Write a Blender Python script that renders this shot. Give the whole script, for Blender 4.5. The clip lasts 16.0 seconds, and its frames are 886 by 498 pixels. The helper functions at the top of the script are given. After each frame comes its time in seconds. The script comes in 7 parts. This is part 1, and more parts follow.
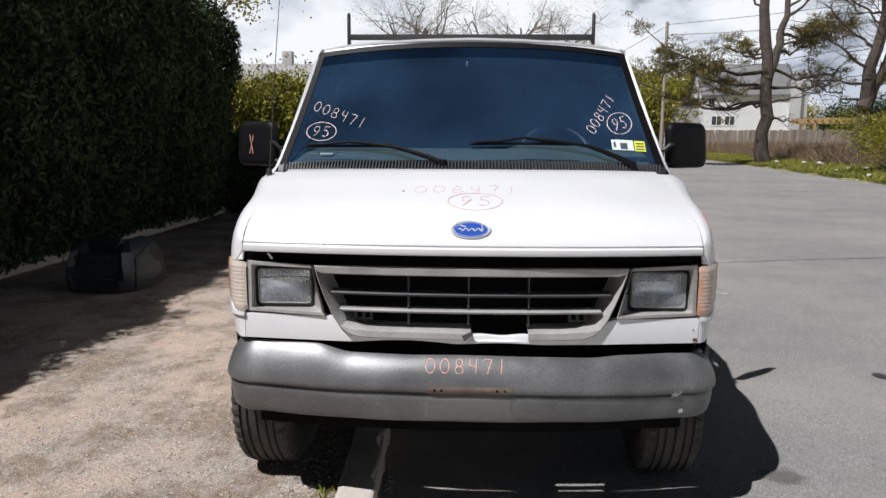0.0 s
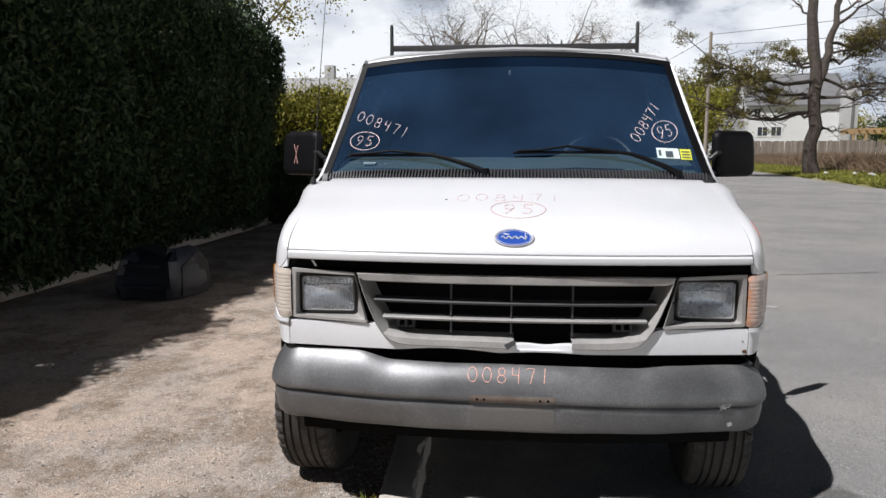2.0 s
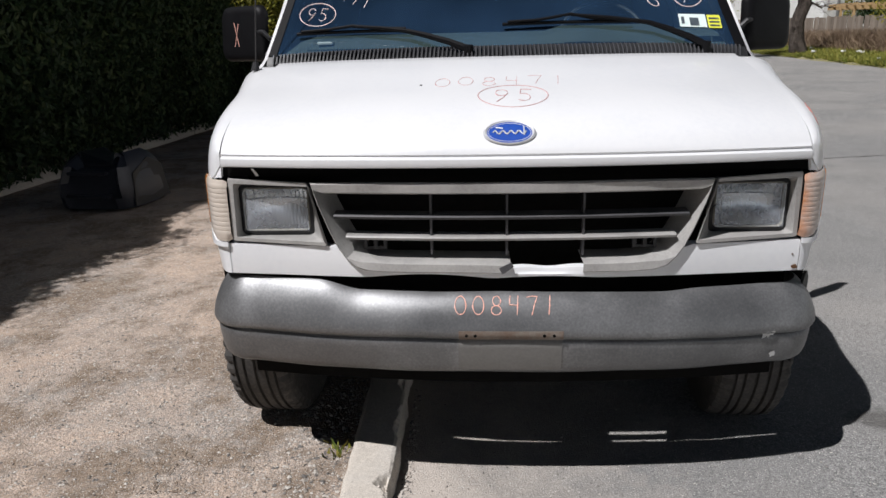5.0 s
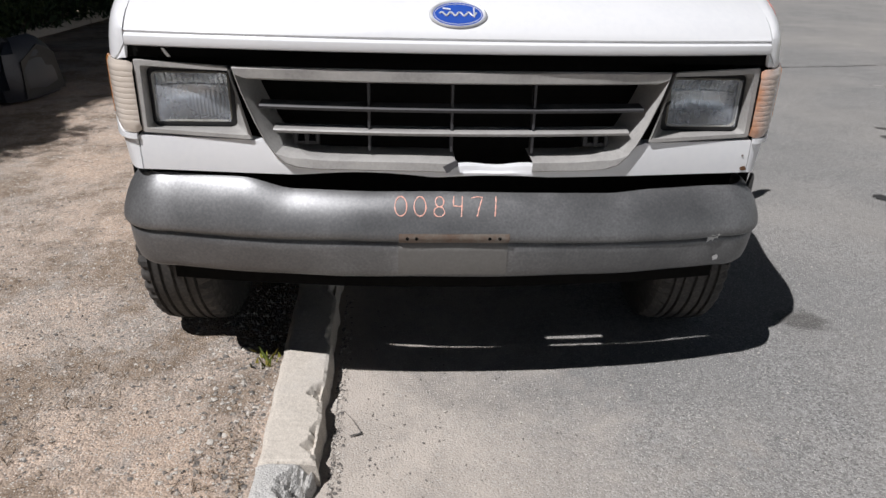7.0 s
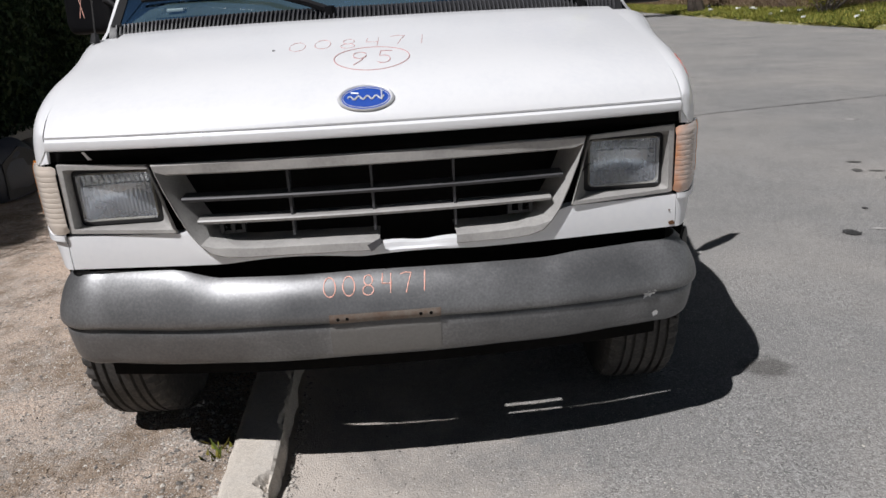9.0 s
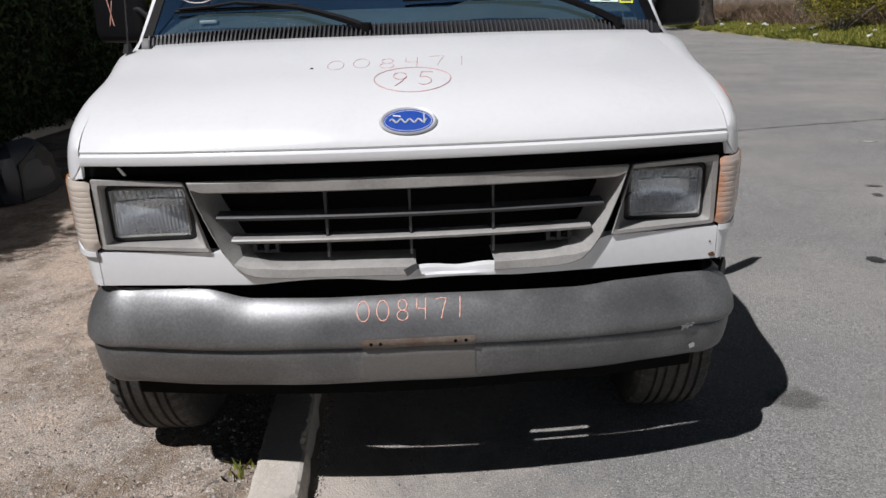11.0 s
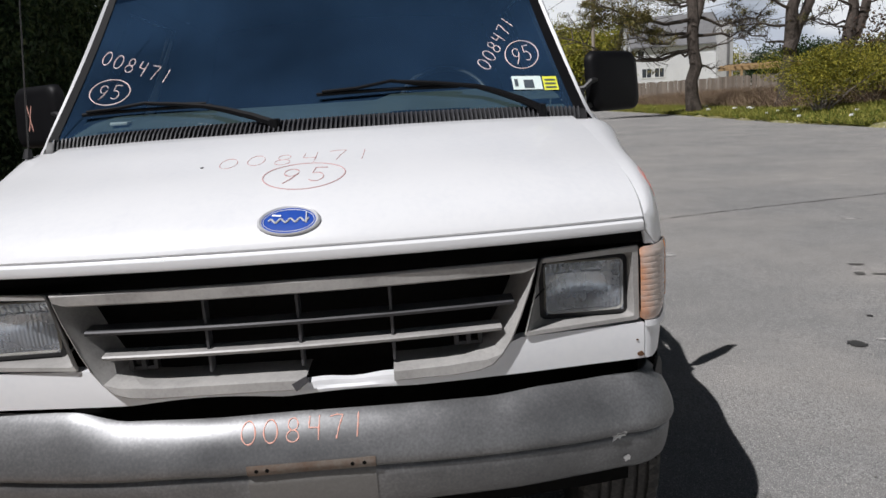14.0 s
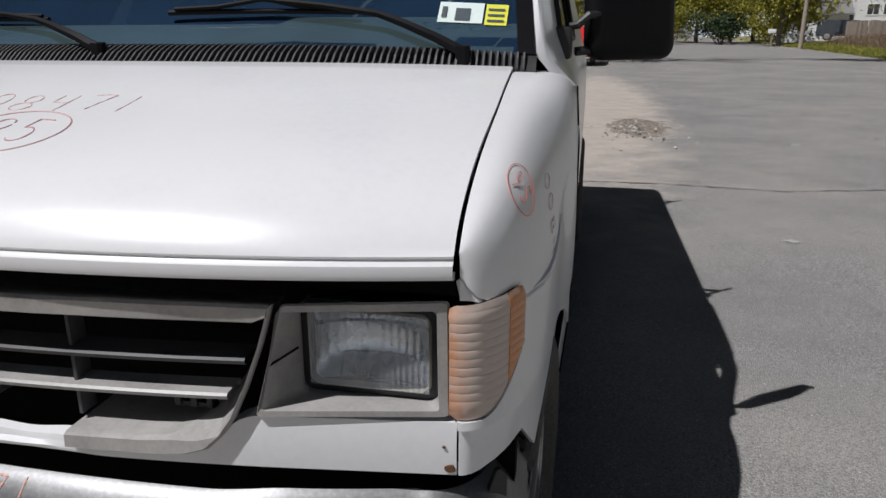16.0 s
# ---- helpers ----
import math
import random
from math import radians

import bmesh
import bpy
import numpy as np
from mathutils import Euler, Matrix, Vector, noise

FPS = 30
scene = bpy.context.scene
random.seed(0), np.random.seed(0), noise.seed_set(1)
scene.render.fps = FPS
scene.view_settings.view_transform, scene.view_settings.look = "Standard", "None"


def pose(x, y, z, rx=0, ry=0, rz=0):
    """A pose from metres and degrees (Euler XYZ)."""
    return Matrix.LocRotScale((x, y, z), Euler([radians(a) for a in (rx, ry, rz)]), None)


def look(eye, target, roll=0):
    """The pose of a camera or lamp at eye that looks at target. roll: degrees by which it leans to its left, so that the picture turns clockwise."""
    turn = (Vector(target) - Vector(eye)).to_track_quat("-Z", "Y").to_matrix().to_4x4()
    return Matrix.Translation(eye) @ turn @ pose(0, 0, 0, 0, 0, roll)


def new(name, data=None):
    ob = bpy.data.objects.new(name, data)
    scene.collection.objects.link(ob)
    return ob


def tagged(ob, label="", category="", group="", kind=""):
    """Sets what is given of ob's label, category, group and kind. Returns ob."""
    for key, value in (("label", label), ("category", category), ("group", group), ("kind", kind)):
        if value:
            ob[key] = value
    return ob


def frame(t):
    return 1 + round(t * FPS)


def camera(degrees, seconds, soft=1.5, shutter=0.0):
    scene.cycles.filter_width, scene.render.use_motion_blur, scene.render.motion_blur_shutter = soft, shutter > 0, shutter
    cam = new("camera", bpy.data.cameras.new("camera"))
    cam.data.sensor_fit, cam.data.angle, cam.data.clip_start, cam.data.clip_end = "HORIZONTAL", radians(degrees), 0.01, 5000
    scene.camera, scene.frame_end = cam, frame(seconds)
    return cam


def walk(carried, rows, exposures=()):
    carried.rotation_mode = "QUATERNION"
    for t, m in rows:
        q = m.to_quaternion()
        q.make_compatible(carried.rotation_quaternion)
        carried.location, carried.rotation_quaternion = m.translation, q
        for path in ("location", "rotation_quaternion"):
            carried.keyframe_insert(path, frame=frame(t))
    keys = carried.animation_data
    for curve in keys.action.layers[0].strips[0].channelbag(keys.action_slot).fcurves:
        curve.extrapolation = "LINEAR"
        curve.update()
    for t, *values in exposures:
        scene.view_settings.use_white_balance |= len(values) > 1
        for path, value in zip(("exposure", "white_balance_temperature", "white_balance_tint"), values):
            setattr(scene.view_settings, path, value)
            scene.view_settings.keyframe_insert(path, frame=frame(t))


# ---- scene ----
cam = camera(64.6, 16.0)
PATH = [
    (0, (-0.019, -2.406, 1.43), (-0.083, -0.429, 1.133), 0.3),
    (0.5, (-0.011, -2.406, 1.437), (-0.071, -0.427, 1.152), 0.2),
    (1, (-0.007, -2.414, 1.445), (-0.085, -0.436, 1.163), -0.4),
    (1.5, (-0.009, -2.414, 1.438), (-0.084, -0.441, 1.122), -0.7),
    (2, (-0.032, -2.405, 1.414), (-0.208, -0.43, 1.151), 0.1),
    (2.5, (-0.077, -2.389, 1.406), (-0.228, -0.438, 0.993), -0.6),
    (3, (-0.111, -2.343, 1.374), (-0.17, -0.426, 0.806), 0.5),
    (3.5, (-0.046, -2.196, 1.372), (-0.135, -0.275, 0.823), -2.3),
    (6, (-0.091, -1.76, 1.352), (-0.222, 0.142, 0.748), -0.8),
    (6.5, (-0.104, -1.733, 1.333), (-0.025, 0.119, 0.581), -0.8),
    (7, (-0.133, -1.738, 1.295), (-0.023, 0.088, 0.488), 1.4),
    (7.5, (-0.126, -1.744, 1.294), (0.0, 0.088, 0.502), 1.3),
    (8, (-0.068, -1.743, 1.292), (0.043, 0.104, 0.533), -0.0),
    (8.5, (-0.002, -1.732, 1.276), (0.087, 0.13, 0.551), -1.1),
    (9, (0.086, -1.735, 1.327), (0.177, 0.156, 0.682), -3.3),
    (11.5, (-0.01, -1.674, 1.37), (0.072, 0.226, 0.753), -1.6),
    (12, (0.099, -1.712, 1.336), (0.197, 0.215, 0.808), -3.9),
    (12.5, (0.104, -1.708, 1.343), (-0.019, 0.224, 0.842), -4.2),
    (13, (0.161, -1.68, 1.373), (0.076, 0.28, 0.985), -4.5),
    (13.5, (0.228, -1.678, 1.356), (0.196, 0.3, 1.065), -4.4),
    (14, (0.279, -1.521, 1.348), (0.364, 0.44, 0.965), -3.7),
    (14.5, (0.406, -1.374, 1.353), (0.695, 0.549, 0.885), -4.1),
    (15, (0.72, -1.236, 1.334), (0.94, 0.676, 0.789), -2.7),
    (15.5, (0.879, -1.044, 1.34), (0.883, 0.889, 0.825), 0.5),
    (16, (1.019, -0.798, 1.368), (0.64, 1.08, 0.794), -0.0),
]
EXPOSURES = [(0, -.03), (3.5, -.04), (5, -.14), (6, -.22), (6.5, -.24), (7, -.12), (8, -.05), (9, -.2), (11.5, -.3), (13, -.22), (13.7, -.2), (14.5, -.36), (15, -.26), (15.5, -.26), (16, -.42)]
walk(cam, [(t, look(eye, target, roll)) for t, eye, target, roll in PATH], EXPOSURES)

# ---- light ----
SUN_DIR = Vector((-0.487, -0.42, 1.0)).normalized()
sun_data = bpy.data.lights.new("sun", "SUN")
sun_data.energy, sun_data.angle, sun_data.color = 5.3, radians(0.55), (1.0, 0.982, 1.0)
sun = new("sun", sun_data)
sun.matrix_world = look((SUN_DIR * 60)[:], (0, 0, 0))

world = bpy.data.worlds.new("sky")
scene.world = world
world.use_nodes = True


def build_sky():
    nt = world.node_tree
    nt.nodes.clear()
    out = nt.nodes.new("ShaderNodeOutputWorld")
    bg = nt.nodes.new("ShaderNodeBackground")
    sky = nt.nodes.new("ShaderNodeTexSky")
    sky.sky_type, sky.sun_disc = "NISHITA", False
    sky.sun_elevation, sky.sun_rotation = radians(57.3), radians(229)
    sky.air_density, sky.dust_density, sky.ozone_density = 1.0, 0.2, 2.5
    tc = nt.nodes.new("ShaderNodeTexCoord")
    mp = nt.nodes.new("ShaderNodeMapping")
    mp.inputs["Scale"].default_value = (2.0, 2.0, 4.4)
    mp.inputs["Location"].default_value = (0.35, 0.2, 0.1)
    n1 = nt.nodes.new("ShaderNodeTexNoise")
    n1.inputs["Scale"].default_value, n1.inputs["Detail"].default_value = 1.7, 8
    n1.inputs["Roughness"].default_value = 0.58
    n2 = nt.nodes.new("ShaderNodeTexNoise")
    n2.inputs["Scale"].default_value, n2.inputs["Detail"].default_value = 3.4, 6
    ramp = nt.nodes.new("ShaderNodeValToRGB")
    ramp.color_ramp.elements[0].position, ramp.color_ramp.elements[1].position = 0.45, 0.58
    tone = nt.nodes.new("ShaderNodeValToRGB")
    tone.color_ramp.elements[0].position, tone.color_ramp.elements[1].position = 0.36, 0.55
    tone.color_ramp.elements[0].color, tone.color_ramp.elements[1].color = (31.0, 34.0, 39.5, 1), (50.0, 51.5, 54.0, 1)
    mix = nt.nodes.new("ShaderNodeMix")
    mix.data_type = "RGBA"
    L = nt.links.new
    L(tc.outputs["Generated"], mp.inputs["Vector"])
    L(mp.outputs["Vector"], n1.inputs["Vector"])
    L(mp.outputs["Vector"], n2.inputs["Vector"])
    sep = nt.nodes.new("ShaderNodeSeparateXYZ")
    L(tc.outputs["Generated"], sep.inputs[0])
    low = nt.nodes.new("ShaderNodeMapRange")
    low.inputs["From Min"].default_value, low.inputs["From Max"].default_value = 0.212, 0.26
    low.inputs["To Min"].default_value, low.inputs["To Max"].default_value = 0.09, -0.40
    L(sep.outputs["Z"], low.inputs["Value"])
    cover = nt.nodes.new("ShaderNodeMath")
    L(n1.outputs["Fac"], cover.inputs[0])
    L(low.outputs[0], cover.inputs[1])
    L(cover.outputs[0], ramp.inputs["Fac"])
    L(n2.outputs["Fac"], tone.inputs["Fac"])
    L(ramp.outputs["Color"], mix.inputs[0])
    dim = nt.nodes.new("ShaderNodeVectorMath")
    dim.operation = "SCALE"
    dim.inputs["Scale"].default_value = 0.5
    L(sky.outputs["Color"], dim.inputs[0])
    L(dim.outputs[0], mix.inputs[6])
    L(tone.outputs["Color"], mix.inputs[7])
    L(mix.outputs[2], bg.inputs["Color"])
    bg.inputs["Strength"].default_value = 0.019
    L(bg.outputs["Background"], out.inputs["Surface"])


build_sky()


# ---- materials ----
def mat(name, colors, rough=0.6, metal=0.0, scale=8.0, fine=90.0, bump=0.1, spread=0.5, coat=0.0, spec=0.5, per_object=0.0, per_island=0.0, dist=0.004, rough_var=0.08):
    """A surface of two or three colours, broken up at two scales in metres."""
    m = bpy.data.materials.new(name)
    m.use_nodes = True
    nt = m.node_tree
    L = nt.links.new
    p = nt.nodes["Principled BSDF"]
    geo = nt.nodes.new("ShaderNodeTexCoord")
    a = nt.nodes.new("ShaderNodeTexNoise")
    a.inputs["Scale"].default_value, a.inputs["Detail"].default_value, a.inputs["Roughness"].default_value = scale, 6, 0.6
    b = nt.nodes.new("ShaderNodeTexNoise")
    b.inputs["Scale"].default_value, b.inputs["Detail"].default_value = fine, 4
    for n in (a, b):
        L(geo.outputs["Object"], n.inputs["Vector"])
    add = nt.nodes.new("ShaderNodeMath")
    add.operation = "MULTIPLY_ADD"
    L(b.outputs["Fac"], add.inputs[0])
    add.inputs[1].default_value = spread
    half = nt.nodes.new("ShaderNodeMath")
    half.operation = "MULTIPLY"
    L(a.outputs["Fac"], half.inputs[0])
    half.inputs[1].default_value = 1.0 - spread
    L(half.outputs[0], add.inputs[2])
    last = add.outputs[0]
    if per_object or per_island:
        if per_object:
            info = nt.nodes.new("ShaderNodeObjectInfo")
            src = info.outputs["Random"]
        else:
            info = nt.nodes.new("ShaderNodeNewGeometry")
            src = info.outputs["Random Per Island"]
        k = nt.nodes.new("ShaderNodeMath")
        k.operation = "MULTIPLY_ADD"
        L(src, k.inputs[0])
        k.inputs[1].default_value = per_object or per_island
        sh = nt.nodes.new("ShaderNodeMath")
        sh.operation = "SUBTRACT"
        L(last, sh.inputs[0])
        sh.inputs[1].default_value = 0.5 * (per_object or per_island)
        L(sh.outputs[0], k.inputs[2])
        last = k.outputs[0]
    ramp = nt.nodes.new("ShaderNodeValToRGB")
    es = ramp.color_ramp.elements
    while len(es) < len(colors):
        es.new(0.5)
    for i, c in enumerate(colors):
        es[i].position = 0.3 + 0.4 * i / max(1, len(colors) - 1)
        es[i].color = (*c, 1)
    L(last, ramp.inputs["Fac"])
    L(ramp.outputs["Color"], p.inputs["Base Color"])
    rr = nt.nodes.new("ShaderNodeMapRange")
    L(a.outputs["Fac"], rr.inputs["Value"])
    rr.inputs["To Min"].default_value, rr.inputs["To Max"].default_value = max(0.02, rough - rough_var), min(1, rough + rough_var)
    L(rr.outputs[0], p.inputs["Roughness"])
    p.inputs["Metallic"].default_value = metal
    p.inputs["Specular IOR Level"].default_value = spec
    if coat:
        p.inputs["Coat Weight"].default_value, p.inputs["Coat Roughness"].default_value = coat, 0.06
    if bump:
        bp = nt.nodes.new("ShaderNodeBump")
        bp.inputs["Strength"].default_value, bp.inputs["Distance"].default_value = bump, dist
        L(last if not (per_object or per_island) else add.outputs[0], bp.inputs["Height"])
        L(bp.outputs["Normal"], p.inputs["Normal"])
    return m


def ground_mat(name, base, grit, stain, grit_scale, stain_scale, rough, bump, dist, stain_at=(0.5, 0.68), speck=0.5, speck_col=(0.6, 0.58, 0.54), washed=False, loose=False, top=1.8):
    """Loose or paved ground: broad stains, grit of single stones, and their relief."""
    m = bpy.data.materials.new(name)
    m.use_nodes = True
    nt = m.node_tree
    L = nt.links.new
    p = nt.nodes["Principled BSDF"]
    tc = nt.nodes.new("ShaderNodeTexCoord")

    def noise_tex(s, detail=6, rough_=0.6):
        n = nt.nodes.new("ShaderNodeTexNoise")
        n.inputs["Scale"].default_value, n.inputs["Detail"].default_value, n.inputs["Roughness"].default_value = s, detail, rough_
        L(tc.outputs["Object"], n.inputs["Vector"])
        return n.outputs["Fac"]

    def ramp(src, p0, p1, c0, c1):
        r = nt.nodes.new("ShaderNodeValToRGB")
        e = r.color_ramp.elements
        e[0].position, e[1].position = p0, p1
        e[0].color, e[1].color = (*c0, 1), (*c1, 1)
        L(src, r.inputs["Fac"])
        return r.outputs["Color"]

    def mix(fac, c0, c1):
        x = nt.nodes.new("ShaderNodeMix")
        x.data_type = "RGBA"
        L(fac, x.inputs[0])
        L(c0, x.inputs[6])
        L(c1, x.inputs[7])
        return x.outputs[2]

    v = nt.nodes.new("ShaderNodeTexVoronoi")
    v.inputs["Scale"].default_value = grit_scale
    L(tc.outputs["Object"], v.inputs["Vector"])
    sep = nt.nodes.new("ShaderNodeSeparateColor")
    L(v.outputs["Color"], sep.inputs["Color"])
    v2 = nt.nodes.new("ShaderNodeTexVoronoi")
    v2.inputs["Scale"].default_value = grit_scale * 2.3
    L(tc.outputs["Object"], v2.inputs["Vector"])
    sep2 = nt.nodes.new("ShaderNodeSeparateColor")
    L(v2.outputs["Color"], sep2.inputs["Color"])
    stones = ramp(sep.outputs[0], 0.05, 0.98, grit, tuple(min(1, top * g) for g in base))
    grains = ramp(sep2.outputs[1], 0.0, 1.0, tuple(0.5 * g for g in base), tuple(min(1, 1.52 * g) for g in base))
    body = ramp(noise_tex(stain_scale * 7, 8, 0.7), 0.3, 0.7, tuple(0.78 * c for c in base), tuple(min(1, 1.17 * c) for c in base))
    body = mix(ramp(noise_tex(grit_scale * 0.1, 4), 0.3, 0.7, (0.35,) * 3, (0.75,) * 3), body, grains)
    patchy = ramp(noise_tex(stain_scale * 2.4, 7, 0.7), 0.42, 0.6, (0.12,) * 3, (1,) * 3)
    none = nt.nodes.new("ShaderNodeRGB")
    none.outputs[0].default_value = (0.05, 0.05, 0.05, 1)
    col = mix(mix(patchy, none.outputs[0], ramp(noise_tex(grit_scale * 0.6, 3), 0.5 - 0.14 * speck, 0.62, (0.15,) * 3, (0.9,) * 3)), body, stones)
    col = mix(ramp(noise_tex(stain_scale, 5, 0.65), stain_at[0], stain_at[1], (0,) * 3, (1,) * 3), col, mix(ramp(noise_tex(grit_scale * 0.4, 3), 0.4, 0.6, (0.15,) * 3, (0.5,) * 3), ramp(noise_tex(stain_scale * 5, 5), 0.3, 0.7, stain, tuple(1.25 * s for s in stain)), stones))
    if loose:
        # brown litter and damp earth in patches of the sand
        col = mix(ramp(noise_tex(1.8, 10, 0.76), 0.48, 0.56, (0,) * 3, (0.9,) * 3), col, ramp(noise_tex(24, 8, 0.75), 0.32, 0.68, (0.12, 0.085, 0.06), (0.34, 0.265, 0.2)))
        col = mix(ramp(noise_tex(5.5, 8, 0.75), 0.54, 0.66, (0,) * 3, (0.6,) * 3), col, ramp(noise_tex(60, 6, 0.75), 0.32, 0.68, (0.14, 0.135, 0.13), (0.42, 0.40, 0.37)))
        col = mix(ramp(noise_tex(75, 4, 0.7), 0.62, 0.68, (0,) * 3, (0.85,) * 3), col, ramp(noise_tex(150, 4), 0.3, 0.7, (0.11, 0.10, 0.095), (0.22, 0.2, 0.185)))
    if washed:
        # sand washed over the paving: along the kerb, and in a spill farther on
        xyz = nt.nodes.new("ShaderNodeSeparateXYZ")
        L(tc.outputs["Object"], xyz.inputs[0])

        def calc(op, a, b, c=None):
            n_ = nt.nodes.new("ShaderNodeMath")
            n_.operation = op
            for i, q in enumerate((a, b) if c is None else (a, b, c)):
                if isinstance(q, (int, float)):
                    n_.inputs[i].default_value = q
                else:
                    L(q, n_.inputs[i])
            return n_.outputs[0]
        wob = noise_tex(1.6, 7, 0.65)
        near = calc("SUBTRACT", calc("ADD", calc("MULTIPLY_ADD", wob, 1.5, -0.15), calc("MULTIPLY", noise_tex(26, 6, 0.75), 0.6)), calc("MULTIPLY_ADD", xyz.outputs["X"], 0.85, 0.25))
        ex = calc("MULTIPLY", calc("SUBTRACT", xyz.outputs["X"], 1.1), 0.75)
        ey = calc("MULTIPLY", calc("SUBTRACT", xyz.outputs["Y"], 15.0), 0.105)
        r2 = calc("ADD", calc("MULTIPLY", ex, ex), calc("MULTIPLY", ey, ey))
        spill = calc("SUBTRACT", calc("MULTIPLY_ADD", wob, 2.4, 0.25), r2)
        hole = calc("SUBTRACT", calc("MULTIPLY_ADD", noise_tex(4.5, 7, 0.7), 2.6, -0.35), calc("ADD", calc("POWER", calc("ABSOLUTE", calc("MULTIPLY", calc("SUBTRACT", xyz.outputs["X"], 1.85), 1.9), 0), 2), calc("POWER", calc("ABSOLUTE", calc("MULTIPLY", calc("SUBTRACT", xyz.outputs["Y"], 11.0), 0.75), 0), 2)))
        sandc = ramp(noise_tex(3.0, 7, 0.65), 0.3, 0.7, (0.41, 0.36, 0.312), (0.54, 0.478, 0.42))
        col = mix(ramp(calc("MAXIMUM", near, spill), 0.08, 0.95, (0,) * 3, (0.8,) * 3), col, sandc)
        col = mix(ramp(hole, 0.1, 0.35, (0,) * 3, (0.85,) * 3), col, ramp(noise_tex(22, 6, 0.7), 0.35, 0.65, (0.09, 0.075, 0.06), (0.28, 0.235, 0.19)))
        pale = ramp(noise_tex(0.9, 9, 0.72), 0.66, 0.74, (0,) * 3, (0.55,) * 3)
        col = mix(pale, col, ramp(noise_tex(9, 4), 0.3, 0.7, (0.3, 0.295, 0.28), (0.42, 0.41, 0.39)))
    tiny = ramp(noise_tex(grit_scale * 1.3, 2), 0.61, 0.66, (0,) * 3, (1,) * 3)
    one = nt.nodes.new("ShaderNodeRGB")
    one.outputs[0].default_value = (*speck_col, 1)
    col = mix(tiny, col, one.outputs[0])
    L(col, p.inputs["Base Color"])
    p.inputs["Roughness"].default_value = rough
    p.inputs["Specular IOR Level"].default_value = 0.08
    b1 = nt.nodes.new("ShaderNodeBump")
    b1.inputs["Strength"].default_value, b1.inputs["Distance"].default_value = bump, dist
    mm = nt.nodes.new("ShaderNodeMath")
    mm.operation = "MULTIPLY_ADD"
    L(noise_tex(grit_scale * 1.1, 5, 0.7), mm.inputs[0])
    mm.inputs[1].default_value = 0.7
    inv = nt.nodes.new("ShaderNodeMath")
    inv.operation = "SUBTRACT"
    inv.inputs[0].default_value = 1.0
    L(v.outputs["Distance"], inv.inputs[1])
    L(inv.outputs[0], mm.inputs[2])
    L(mm.outputs[0], b1.inputs["Height"])
    L(b1.outputs["Normal"], p.inputs["Normal"])
    return m


def glass_mat(name, tint, rough=0.0, ior=1.5, dust_sheen=0.0, dust_sheen_col=(0.10, 0.23, 0.46)):
    m = bpy.data.materials.new(name)
    m.use_nodes = True
    nt = m.node_tree
    nt.nodes.clear()
    L = nt.links.new
    out = nt.nodes.new("ShaderNodeOutputMaterial")
    tr = nt.nodes.new("ShaderNodeBsdfTransparent")
    tr.inputs["Color"].default_value = (*tint, 1)
    gl = nt.nodes.new("ShaderNodeBsdfGlossy")
    gl.inputs["Roughness"].default_value = rough
    fr = nt.nodes.new("ShaderNodeFresnel")
    fr.inputs["IOR"].default_value = ior
    mx = nt.nodes.new("ShaderNodeMixShader")
    L(fr.outputs[0], mx.inputs[0])
    L(tr.outputs[0], mx.inputs[1])
    L(gl.outputs[0], mx.inputs[2])
    last = mx.outputs[0]
    if dust_sheen:
        # an uneven dust film; the sky's bluish reflection is put into its colour
        df = nt.nodes.new("ShaderNodeBsdfDiffuse")
        df.inputs["Color"].default_value = (*dust_sheen_col, 1)
        tc = nt.nodes.new("ShaderNodeTexCoord")
        nz = nt.nodes.new("ShaderNodeTexNoise")
        nz.inputs["Scale"].default_value, nz.inputs["Detail"].default_value = 2.2, 8
        L(tc.outputs["Object"], nz.inputs["Vector"])
        mr = nt.nodes.new("ShaderNodeMapRange")
        mr.inputs["From Min"].default_value, mr.inputs["From Max"].default_value = 0.3, 0.75
        mr.inputs["To Min"].default_value, mr.inputs["To Max"].default_value = dust_sheen * 0.6, dust_sheen * 1.5
        L(nz.outputs["Fac"], mr.inputs["Value"])
        m2 = nt.nodes.new("ShaderNodeMixShader")
        L(mr.outputs[0], m2.inputs[0])
        L(last, m2.inputs[1])
        L(df.outputs[0], m2.inputs[2])
        last = m2.outputs[0]
    L(last, out.inputs["Surface"])
    return m


M_WHITE = mat("van_white_paint", [(0.70, 0.712, 0.735), (0.745, 0.753, 0.765), (0.765, 0.77, 0.78)], rough=0.32, scale=2.6, fine=60, bump=0.015, spread=0.35, coat=0.35, dist=0.002)
M_GREY = mat("weathered_grey_trim", [(0.24, 0.234, 0.225), (0.34, 0.332, 0.32), (0.42, 0.408, 0.39)], rough=0.42, scale=9, fine=120, bump=0.05, spread=0.3)
M_GREY_IN = mat("dark_grille_plastic", [(0.04, 0.04, 0.044), (0.065, 0.065, 0.07)], rough=0.55, scale=9, fine=120, bump=0.05)
M_BUMP = mat("bumper_grey", [(0.11, 0.112, 0.115), (0.165, 0.167, 0.17), (0.26, 0.262, 0.265)], rough=0.43, scale=4.5, fine=140, bump=0.06, spread=0.35, metal=0.6, dist=0.002, rough_var=0.12)
M_BLACK = mat("black_plastic", [(0.012, 0.012, 0.013), (0.022, 0.022, 0.024)], rough=0.5, scale=12, fine=200, bump=0.05)
